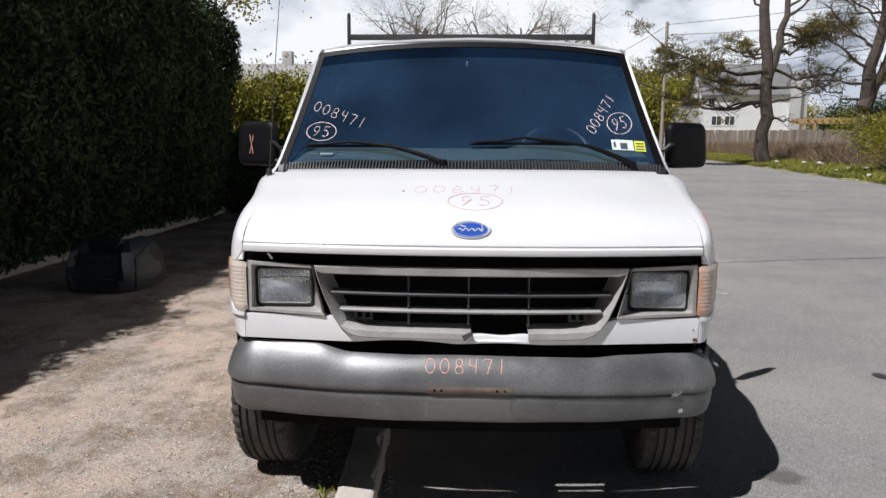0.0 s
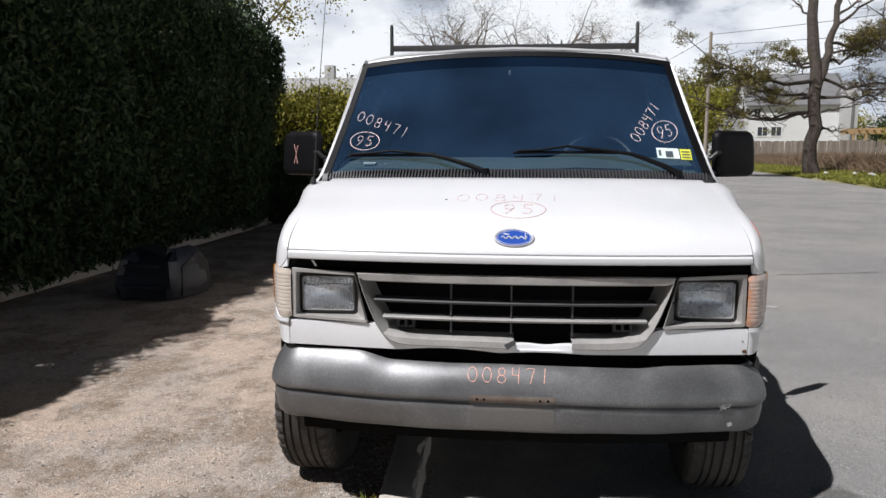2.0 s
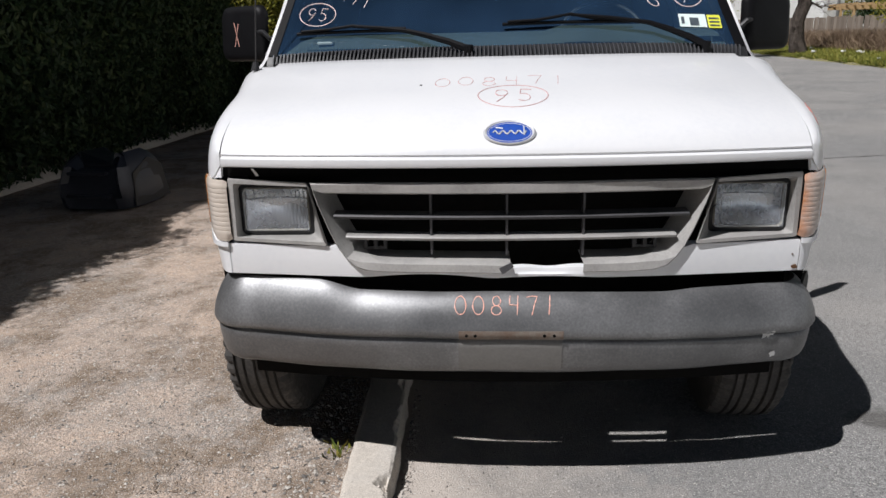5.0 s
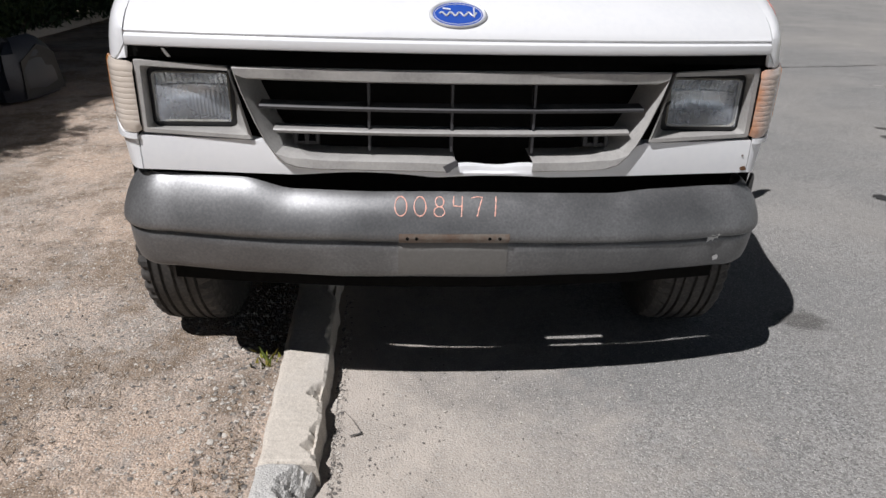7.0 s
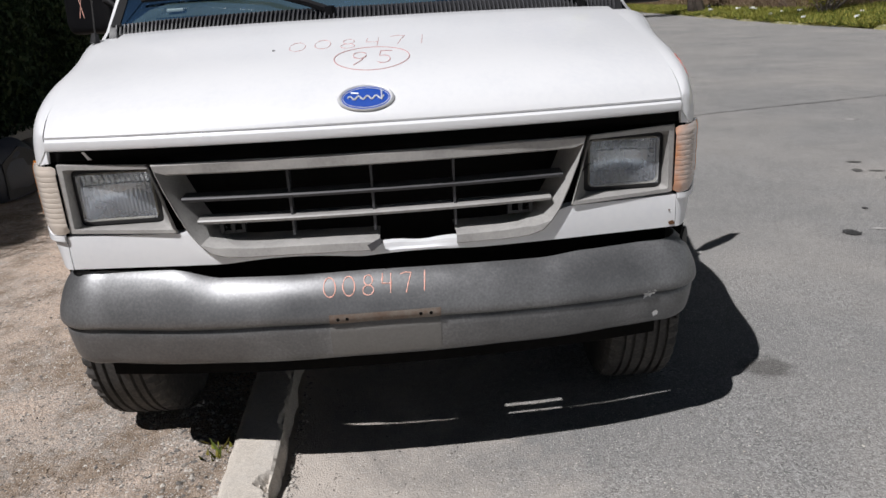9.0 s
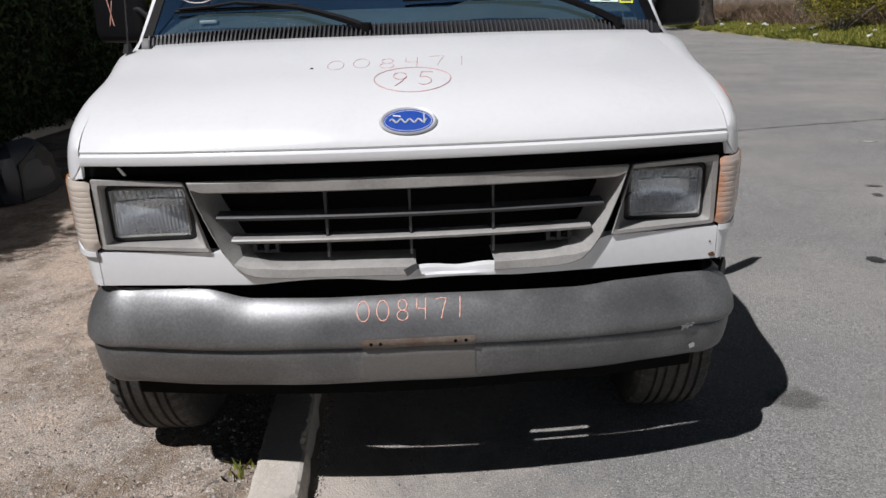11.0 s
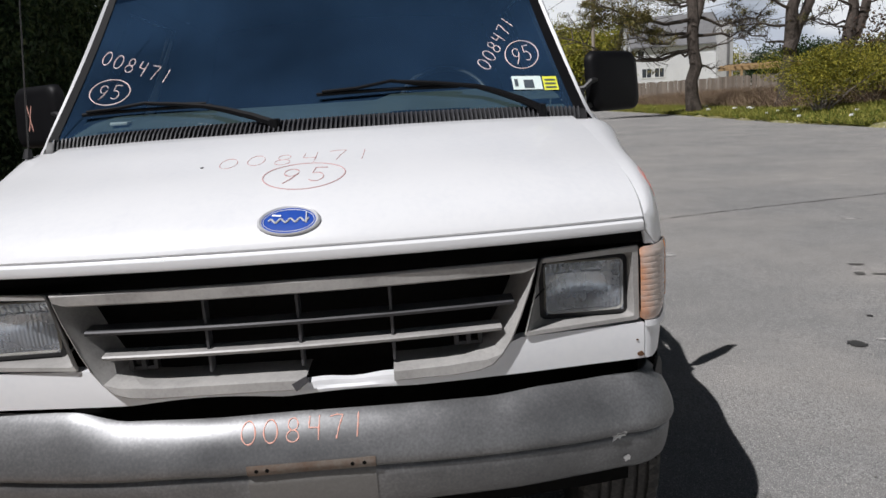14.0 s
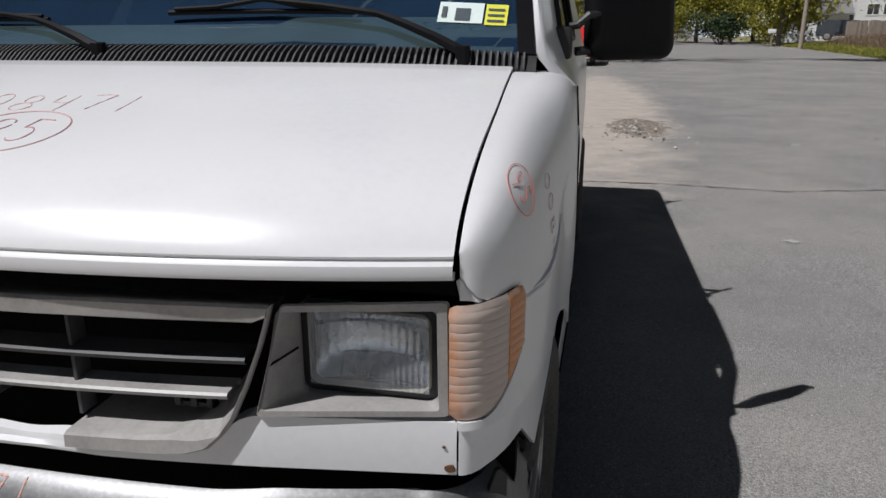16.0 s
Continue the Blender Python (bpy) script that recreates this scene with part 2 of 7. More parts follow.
# near black: shade in gaps and under the van is put into the colour
M_UNDER = mat("undercarriage_shade_black", [(0.004, 0.004, 0.004), (0.009, 0.0085, 0.008)], rough=0.9, scale=8, fine=60, bump=0.2, spec=0.06)
M_RUBBER = mat("tyre_rubber", [(0.022, 0.021, 0.02), (0.045, 0.042, 0.039), (0.10, 0.09, 0.078)], rough=0.82, scale=7, fine=90, bump=0.15)
M_STEEL = mat("wheel_steel", [(0.3, 0.3, 0.3), (0.45, 0.45, 0.45)], rough=0.4, metal=0.8)
M_RACK = mat("rack_black_paint", [(0.02, 0.02, 0.021), (0.05, 0.047, 0.045)], rough=0.5, scale=20, fine=150)
M_RUST = mat("rusty_metal", [(0.13, 0.08, 0.055), (0.165, 0.13, 0.105), (0.22, 0.20, 0.175)], rough=0.75, scale=22, fine=120, spread=0.3)
M_PLATE = mat("plate_ghost_grey", [(0.15, 0.147, 0.14), (0.20, 0.195, 0.187)], rough=0.5, scale=14, fine=120, metal=0.35)
M_RED = mat("red_paint_marker", [(0.62, 0.10, 0.07), (0.75, 0.2, 0.14)], rough=0.6, scale=60, fine=300, bump=0)
M_PINK = mat("pale_paint_marker", [(0.8, 0.36, 0.28), (0.88, 0.55, 0.46)], rough=0.6, scale=40, fine=300, bump=0)
M_WMARK = mat("white_paint_marker", [(0.85, 0.55, 0.5), (0.9, 0.8, 0.76)], rough=0.6, scale=40, fine=300, bump=0)
M_THIN = mat("faded_red_marker", [(0.45, 0.24, 0.24), (0.6, 0.4, 0.4)], rough=0.6, scale=40, fine=300, bump=0)
M_CHROME = mat("chrome", [(0.75, 0.76, 0.78), (0.8, 0.8, 0.82)], rough=0.12, metal=1.0, bump=0)
M_BLUE = mat("emblem_blue", [(0.02, 0.07, 0.34), (0.03, 0.09, 0.42)], rough=0.2, coat=0.5, bump=0)
M_SILVER = mat("silver_letter", [(0.75, 0.76, 0.78), (0.82, 0.82, 0.84)], rough=0.3, metal=0.4, bump=0)
M_REFLECT = mat("lamp_reflector", [(0.62, 0.67, 0.74), (0.84, 0.88, 0.93)], rough=0.27, metal=1.0, scale=30, fine=60, bump=0.2, dist=0.004)
# headlamp glass: the bluish layer adds reflected sky to the dirt
M_LENS = glass_mat("lamp_lens_glass", (0.95, 0.96, 0.96), 0.04, dust_sheen=0.28, dust_sheen_col=(0.72, 0.76, 0.82))
M_AMBER = mat("amber_lens", [(0.50, 0.15, 0.02), (0.60, 0.23, 0.04)], rough=0.22, coat=0.5, bump=0.1)
M_MIRB = mat("mirror_black", [(0.004, 0.004, 0.005), (0.008, 0.008, 0.009)], rough=0.5, scale=12, fine=200, bump=0.03, spec=0.14)


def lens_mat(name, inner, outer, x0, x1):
    """Moulded lens plastic, clouded in patches; tint shift across the lamp paints light inside."""
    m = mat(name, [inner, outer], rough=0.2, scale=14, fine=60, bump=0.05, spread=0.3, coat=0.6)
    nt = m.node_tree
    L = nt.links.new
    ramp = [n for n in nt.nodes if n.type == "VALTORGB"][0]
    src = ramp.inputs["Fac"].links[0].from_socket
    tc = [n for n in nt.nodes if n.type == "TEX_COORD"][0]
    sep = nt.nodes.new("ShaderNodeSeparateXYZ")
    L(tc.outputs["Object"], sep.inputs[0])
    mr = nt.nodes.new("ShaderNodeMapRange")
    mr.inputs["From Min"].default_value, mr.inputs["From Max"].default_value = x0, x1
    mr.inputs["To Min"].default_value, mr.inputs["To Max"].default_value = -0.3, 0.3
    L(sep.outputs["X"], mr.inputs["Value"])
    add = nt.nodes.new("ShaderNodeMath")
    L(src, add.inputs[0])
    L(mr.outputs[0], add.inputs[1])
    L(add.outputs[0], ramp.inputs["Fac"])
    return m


# right lamp: the bulb's orange reflection is put into the colour
M_LENS_R = lens_mat("orange_reflection_lens", (0.50, 0.21, 0.09), (0.50, 0.41, 0.36), 0.815, 0.885)
# left lamp: paler copy, the full sun on it put into the colour
M_LENS_L = lens_mat("sunlit_pale_lens", (0.62, 0.56, 0.50), (0.60, 0.53, 0.46), -0.92, -0.86)
# windscreen: the blue sky it reflects is painted as a diffuse layer
M_WIND = glass_mat("tinted_windscreen", (0.50, 0.62, 0.60), 0.0, 1.52, 0.115)
M_BAND = glass_mat("screen_shade_band", (0.42, 0.46, 0.52), 0.0, 1.45)
M_SIDEG = glass_mat("side_glass", (0.75, 0.82, 0.8), 0.0, 1.5)
M_DASH = mat("dashboard_grey_green", [(0.04, 0.055, 0.055), (0.07, 0.09, 0.09)], rough=0.7)
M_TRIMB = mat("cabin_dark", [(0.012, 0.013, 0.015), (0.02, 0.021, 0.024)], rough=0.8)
M_STICK_W = mat("sticker_pale", [(0.62, 0.78, 0.74), (0.8, 0.86, 0.84)], rough=0.5, scale=40, bump=0)
M_STICK_Y = mat("sticker_yellow", [(0.72, 0.72, 0.05), (0.8, 0.8, 0.1)], rough=0.5, scale=40, bump=0)
M_STICK_D = mat("sticker_dark_ink", [(0.05, 0.07, 0.09), (0.09, 0.11, 0.12)], rough=0.5, bump=0)
M_TUB = mat("dusty_black_plastic", [(0.016, 0.018, 0.026), (0.035, 0.037, 0.045)], rough=0.42, scale=5, fine=80, bump=0.1)
M_TUBD = mat("scuffed_grey_side", [(0.02, 0.019, 0.019), (0.034, 0.032, 0.03)], rough=0.7, scale=9, fine=80, bump=0.1)
M_DIRT = ground_mat("sandy_dirt", (0.445, 0.345, 0.272), (0.085, 0.08, 0.078), (0.27, 0.25, 0.228), 150, 0.9, 0.95, 0.6, 0.006, (0.42, 0.58), 0.9, loose=True)
M_ROAD = ground_mat("worn_asphalt", (0.204, 0.202, 0.197), (0.075, 0.074, 0.074), (0.265, 0.25, 0.232), 165, 0.5, 0.88, 0.6, 0.004, (0.42, 0.66), 0.9, (0.52, 0.5, 0.47), washed=True, top=2.1)
M_APRON = ground_mat("sandy_gutter", (0.42, 0.36, 0.29), (0.27, 0.24, 0.2), (0.33, 0.3, 0.26), 140, 1.2, 0.95, 0.6, 0.006)
M_CONCG = ground_mat("grey_aggregate", (0.47, 0.46, 0.44), (0.2, 0.195, 0.19), (0.55, 0.54, 0.52), 210, 6.0, 0.92, 0.6, 0.004, (0.5, 0.7), 0.8, (0.62, 0.61, 0.6), top=1.4)
M_CONC = ground_mat("kerb_concrete", (0.55, 0.505, 0.445), (0.30, 0.275, 0.25), (0.47, 0.45, 0.42), 300, 2.6, 0.92, 0.35, 0.002, (0.5, 0.7), 0.3, (0.34, 0.3, 0.26), top=1.2)
M_STONE = mat("gravel_stone", [(0.13, 0.12, 0.112), (0.31, 0.28, 0.245), (0.50, 0.465, 0.42)], rough=0.9, scale=30, per_island=0.8, spread=0.3)


def stain_mat(name, colors, cover, soft, rough):
    """A stain that thins out towards an uneven edge; its mesh is a disc of unit size."""
    m = mat(name, colors, rough=rough, scale=3, fine=14, bump=0, spread=0.5)
    nt = m.node_tree
    L = nt.links.new
    p = nt.nodes["Principled BSDF"]
    out = [n for n in nt.nodes if n.type == "OUTPUT_MATERIAL"][0]
    tc = [n for n in nt.nodes if n.type == "TEX_COORD"][0]
    ln = nt.nodes.new("ShaderNodeVectorMath")
    ln.operation = "LENGTH"
    L(tc.outputs["Object"], ln.inputs[0])
    info = nt.nodes.new("ShaderNodeObjectInfo")
    nz = nt.nodes.new("ShaderNodeTexNoise")
    nz.noise_dimensions = "4D"
    nz.inputs["Scale"].default_value, nz.inputs["Detail"].default_value, nz.inputs["Roughness"].default_value = 2.2, 7, 0.7
    L(tc.outputs["Object"], nz.inputs["Vector"])
    w = nt.nodes.new("ShaderNodeMath")
    w.operation = "MULTIPLY"
    L(info.outputs["Random"], w.inputs[0])
    w.inputs[1].default_value = 40.0
    L(w.outputs[0], nz.inputs["W"])
    a = nt.nodes.new("ShaderNodeMath")
    a.operation = "MULTIPLY_ADD"
    L(nz.outputs["Fac"], a.inputs[0])
    a.inputs[1].default_value = 1.3
    L(ln.outputs["Value"], a.inputs[2])
    mr = nt.nodes.new("ShaderNodeMapRange")
    mr.inputs["From Min"].default_value, mr.inputs["From Max"].default_value = 1.42 - soft, 1.42
    mr.inputs["To Min"].default_value, mr.inputs["To Max"].default_value = cover, 0.0
    L(a.outputs[0], mr.inputs["Value"])
    tr = nt.nodes.new("ShaderNodeBsdfTransparent")
    mx = nt.nodes.new("ShaderNodeMixShader")
    L(mr.outputs[0], mx.inputs[0])
    L(tr.outputs[0], mx.inputs[1])
    L(p.outputs[0], mx.inputs[2])
    L(mx.outputs[0], out.inputs["Surface"])
    return m


M_OIL_SHADOW = stain_mat("oil_and_shadow_stain", [(0.03, 0.03, 0.03), (0.055, 0.053, 0.05)], 0.95, 0.12, 0.5)
M_OILF = stain_mat("faded_oil_stain", [(0.06, 0.057, 0.052), (0.10, 0.095, 0.088)], 0.85, 0.16, 0.8)
M_DAMP = stain_mat("faded_stain", [(0.10, 0.096, 0.09), (0.15, 0.142, 0.132)], 0.5, 0.4, 0.9)
M_CHALK = stain_mat("chalky_scrape", [(0.42, 0.41, 0.39), (0.5, 0.49, 0.47)], 0.75, 0.5, 0.9)
M_STRAW = mat("dry_litter", [(0.13, 0.09, 0.06), (0.24, 0.175, 0.12), (0.40, 0.32, 0.24)], rough=0.9, scale=20, per_island=0.9, bump=0)
M_CRACK = mat("crack_fill", [(0.05, 0.048, 0.045), (0.09, 0.085, 0.08)], rough=0.9)
M_HEDGE = mat("hedge_leaf", [(0.011, 0.027, 0.010), (0.024, 0.050, 0.017), (0.055, 0.076, 0.027)], rough=0.6, scale=1.4, fine=14, bump=0, per_island=0.5, spec=0.3)
# near-black filler: the shade between the leaves is put into its colour
M_HEDGE_IN = mat("hedge_inner_shade", [(0.008, 0.014, 0.006), (0.016, 0.024, 0.01)], rough=0.9, scale=3)
M_SPRING = mat("spring_leaf", [(0.11, 0.12, 0.012), (0.21, 0.205, 0.02), (0.33, 0.29, 0.04)], rough=0.6, scale=1.2, fine=9, bump=0, per_island=0.5, spec=0.3)
M_PINE = mat("pine_needle", [(0.045, 0.05, 0.012), (0.115, 0.105, 0.026), (0.21, 0.16, 0.05)], rough=0.65, scale=1.2, fine=9, bump=0, per_island=0.5, spec=0.3)
M_BUDS = mat("bare_tree_buds", [(0.16, 0.13, 0.1), (0.24, 0.2, 0.13), (0.3, 0.27, 0.15)], rough=0.7, bump=0, per_island=0.6)
M_BARK = mat("grey_bark", [(0.09, 0.075, 0.065), (0.17, 0.145, 0.125), (0.25, 0.22, 0.19)], rough=0.9, scale=5, fine=30, bump=0.6, dist=0.03)
M_BARKD = mat("dark_pine_bark", [(0.03, 0.024, 0.02), (0.075, 0.06, 0.05), (0.15, 0.125, 0.105)], rough=0.95, scale=5, fine=30, bump=0.8, dist=0.04)
M_GRASS = mat("green_grass", [(0.08, 0.105, 0.014), (0.18, 0.20, 0.03), (0.34, 0.30, 0.07)], rough=0.7, scale=0.7, fine=6, bump=0, per_island=0.6, spec=0.3)
M_REED = mat("dry_reed", [(0.10, 0.062, 0.042), (0.19, 0.13, 0.09), (0.33, 0.25, 0.17)], rough=0.8, scale=0.6, fine=5, bump=0, per_island=0.7, spec=0.2)
M_VERGE = ground_mat("verge_soil", (0.21, 0.20, 0.085), (0.14, 0.13, 0.08), (0.24, 0.195, 0.13), 9, 0.16, 0.95, 0.9, 0.05)
M_SIDING = mat("white_siding", [(0.68, 0.69, 0.7), (0.78, 0.78, 0.78)], rough=0.6, scale=0.8, fine=6)
M_ROOF = mat("grey_shingle_roof", [(0.11, 0.11, 0.115), (0.17, 0.17, 0.172), (0.22, 0.22, 0.22)], rough=0.9, scale=1.2, fine=18, bump=0.4)
M_ROOFL = mat("pale_shingle_roof", [(0.26, 0.26, 0.255), (0.34, 0.34, 0.33), (0.4, 0.4, 0.385)], rough=0.9, scale=1.2, fine=18, bump=0.4)
M_BRICK = mat("grey_chimney", [(0.4, 0.4, 0.4), (0.55, 0.55, 0.55)], rough=0.9, scale=4, fine=20)
M_PANE = mat("dark_window_pane", [(0.02, 0.024, 0.03), (0.04, 0.045, 0.055)], rough=0.12, scale=2)
M_WOOD = mat("grey_fence_wood", [(0.13, 0.105, 0.085), (0.2, 0.165, 0.135), (0.26, 0.22, 0.18)], rough=0.9, scale=3, fine=20, per_object=0.3, bump=0.3)
M_PERG = mat("tan_timber", [(0.4, 0.26, 0.13), (0.52, 0.36, 0.19)], rough=0.8, scale=3)
M_POLE = mat("weathered_pole", [(0.25, 0.21, 0.17), (0.36, 0.31, 0.26)], rough=0.9, scale=2, fine=20)
M_BROWNP = mat("brown_post", [(0.10, 0.062, 0.045), (0.17, 0.11, 0.08)], rough=0.9, scale=3, fine=20)
M_GALV = mat("galvanised_post", [(0.35, 0.36, 0.37), (0.5, 0.5, 0.5)], rough=0.5, metal=0.6)
M_SIGN = mat("sign_white", [(0.72, 0.73, 0.73), (0.8, 0.8, 0.8)], rough=0.45, scale=3, bump=0)
M_INK = mat("sign_black", [(0.015, 0.015, 0.016), (0.025, 0.025, 0.026)], rough=0.5, bump=0)
M_CARRED = mat("red_car_paint", [(0.5, 0.02, 0.02), (0.6, 0.035, 0.03)], rough=0.25, coat=0.5, bump=0)
M_CARDK = mat("dark_car_paint", [(0.03, 0.035, 0.045), (0.05, 0.055, 0.065)], rough=0.25, coat=0.5, bump=0)
M_WIRE = mat("cable_black", [(0.02, 0.02, 0.02), (0.03, 0.03, 0.03)], rough=0.6, bump=0)


# ---- mesh helpers ----
def obj_from(name, verts, faces, material, parent=None, label="", smooth=True, angle=35):
    me = bpy.data.meshes.new(name)
    me.from_pydata([tuple(v) for v in verts], [], [tuple(f) for f in faces])
    me.update()
    if smooth:
        me.polygons.foreach_set("use_smooth", [True] * len(me.polygons))
        me.set_sharp_from_angle(angle=radians(angle))
    me.materials.append(material)
    ob = new(name, me)
    if parent is not None:
        ob.parent = parent
    if label:
        tagged(ob, label)
    return ob


def part(name, bm, material, parent, label="", smooth=True, angle=35):
    me = bpy.data.meshes.new(name)
    bmesh.ops.recalc_face_normals(bm, faces=bm.faces)
    bm.to_mesh(me)
    bm.free()
    if smooth:
        me.polygons.foreach_set("use_smooth", [True] * len(me.polygons))
        me.set_sharp_from_angle(angle=radians(angle))
    me.materials.append(material)
    ob = new(name, me)
    if parent is not None:
        ob.parent = parent
    if label:
        tagged(ob, label)
    return ob


def thing(name, at, label, category, group="", kind=""):
    e = new(name)
    e.location = at
    e.empty_display_size = 0.2
    return tagged(e, label, category, group, kind)


def box(bm, x0, x1, y0, y1, z0, z1, bevel=0.0, segs=2):
    g = bmesh.ops.create_cube(bm, size=1.0)
    vs = g["verts"]
    bmesh.ops.scale(bm, vec=(x1 - x0, y1 - y0, z1 - z0), verts=vs)
    bmesh.ops.translate(bm, vec=((x0 + x1) / 2, (y0 + y1) / 2, (z0 + z1) / 2), verts=vs)
    if bevel:
        es = list({e for v in vs for e in v.link_edges})
        bmesh.ops.bevel(bm, geom=es, offset=bevel, segments=segs, affect="EDGES", profile=0.6)
    return vs


def grid(fn, us, vs, skip=None, flip=False):
    """Vertices and quads of the surface fn(u, v)."""
    V = [fn(u, v) for u in us for v in vs]
    n = len(vs)
    F = []
    for i in range(len(us) - 1):
        for j in range(n - 1):
            if skip and skip(i, j):
                continue
            q = (i * n + j, i * n + j + 1, (i + 1) * n + j + 1, (i + 1) * n + j)
            F.append(q[::-1] if flip else q)
    return V, F


def solid(ob, t, offset=-1.0):
    """Give a sheet its thickness, inwards or (offset 1) outwards, with crisp rims."""
    me = ob.data
    V = [v.co.copy() for v in me.vertices]
    V += [v.co + v.normal * (t * offset) for v in me.vertices]
    n = len(me.vertices)
    F, rim = [], {}
    for p in me.polygons:
        q = tuple(p.vertices)
        F.append(q)
        F.append(tuple(i + n for i in reversed(q)))
        for i, j in zip(q, q[1:] + q[:1]):
            if (j, i) in rim:
                del rim[(j, i)]
            else:
                rim[(i, j)] = True
    F += [(j, i, i + n, j + n) for i, j in rim]
    if offset > 0:
        F = [f[::-1] for f in F]
    out = bpy.data.meshes.new(me.name)
    out.from_pydata([tuple(v) for v in V], [], F)
    out.update()
    out.polygons.foreach_set("use_smooth", [True] * len(out.polygons))
    out.set_sharp_from_angle(angle=radians(48))
    for m in me.materials:
        out.materials.append(m)
    ob.data = out
    bpy.data.meshes.remove(me)
    return ob


def lin(a, b, n):
    return [a + (b - a) * i / (n - 1) for i in range(n)]


def interp(pts, x):
    """Piecewise value at x from (x, value) pairs, eased to look smooth."""
    if x <= pts[0][0]:
        return pts[0][1]
    for (a, fa), (b, fb) in zip(pts, pts[1:]):
        if x <= b:
            return fa + (fb - fa) * (x - a) / (b - a)
    return pts[-1][1]


def tube(bm, pts, radii, sides=8, caps=True):
    """A round tube through the points."""
    pts = [Vector(p) for p in pts]
    if not isinstance(radii, (list, tuple)):
        radii = [radii] * len(pts)
    rings = []
    ref = None
    for i, p in enumerate(pts):
        d = (pts[min(i + 1, len(pts) - 1)] - pts[max(i - 1, 0)]).normalized()
        if ref is None:
            ref = d.orthogonal().normalized()
        ref = (ref - d * ref.dot(d)).normalized()
        side = d.cross(ref)
        rings.append([bm.verts.new(p + (ref * math.cos(a) + side * math.sin(a)) * radii[i]) for a in (2 * math.pi * k / sides for k in range(sides))])
    for a, b in zip(rings, rings[1:]):
        for k in range(sides):
            bm.faces.new((a[k], a[(k + 1) % sides], b[(k + 1) % sides], b[k]))
    if caps:
        bm.faces.new(rings[0][::-1])
        bm.faces.new(rings[-1])


def prism(bm, outline, depth_dir):
    """A closed outline of 3D points, pushed along depth_dir."""
    a = [bm.verts.new(p) for p in outline]
    b = [bm.verts.new(Vector(p) + Vector(depth_dir)) for p in outline]
    n = len(a)
    bm.faces.new(a)
    bm.faces.new(b[::-1])
    for i in range(n):
        bm.faces.new((a[i], b[i], b[(i + 1) % n], a[(i + 1) % n]))


def frame_solid(bm, outer, inner, back):
    """A ring between two outlines of as many points, with its inner wall going back."""
    n = len(outer)
    o = [bm.verts.new(p) for p in outer]
    i_ = [bm.verts.new(p) for p in inner]
    ob_ = [bm.verts.new(Vector(p) + Vector(back)) for p in outer]
    ib = [bm.verts.new(Vector(p) + Vector(back)) for p in inner]
    for k in range(n):
        m = (k + 1) % n
        bm.faces.new((o[k], o[m], i_[m], i_[k]))
        bm.faces.new((i_[k], i_[m], ib[m], ib[k]))
        bm.faces.new((o[m], o[k], ob_[k], ob_[m]))


def round_rect(x0, x1, z0, z1, r, n=4):
    pts = []
    for cx, cz, a0 in ((x1 - r, z1 - r, 0), (x0 + r, z1 - r, 90), (x0 + r, z0 + r, 180), (x1 - r, z0 + r, 270)):
        for k in range(n + 1):
            a = radians(a0 + 90 * k / n)
            pts.append((cx + r * math.cos(a), cz + r * math.sin(a)))
    return pts


def leaves(name, centres, size, material, parent=None, label="", up=0.3, seed=1, aspect=0.55, spread=0.35):
    """Many small folded leaves, one bent quad pair each, at the centres."""
    rng = np.random.default_rng(seed)
    c = np.asarray(centres, float)
    n = len(c)
    d = rng.normal(size=(n, 3))
    d[:, 2] += up
    d /= np.linalg.norm(d, axis=1)[:, None]
    r = rng.normal(size=(n, 3))
    s = np.cross(d, r)
    s /= np.linalg.norm(s, axis=1)[:, None] + 1e-9
    nn = np.cross(d, s)
    sz = (size * (1 + spread * rng.normal(size=n)).clip(0.35, 2.0))[:, None]
    v = np.empty((n, 4, 3))
    v[:, 0] = c - d * sz * 0.5
    v[:, 1] = c + s * sz * aspect * 0.5 + nn * sz * 0.12
    v[:, 2] = c + d * sz * 0.5
    v[:, 3] = c - s * sz * aspect * 0.5 + nn * sz * 0.12
    me = bpy.data.meshes.new(name)
    me.vertices.add(4 * n)
    me.vertices.foreach_set("co", v.ravel())
    me.loops.add(4 * n)
    me.loops.foreach_set("vertex_index", np.arange(4 * n))
    me.polygons.add(n)
    me.polygons.foreach_set("loop_start", np.arange(0, 4 * n, 4))
    me.update(calc_edges=True)
    me.materials.append(material)
    ob = new(name, me)
    if parent is not None:
        ob.parent = parent
    if label:
        tagged(ob, label)
    return ob


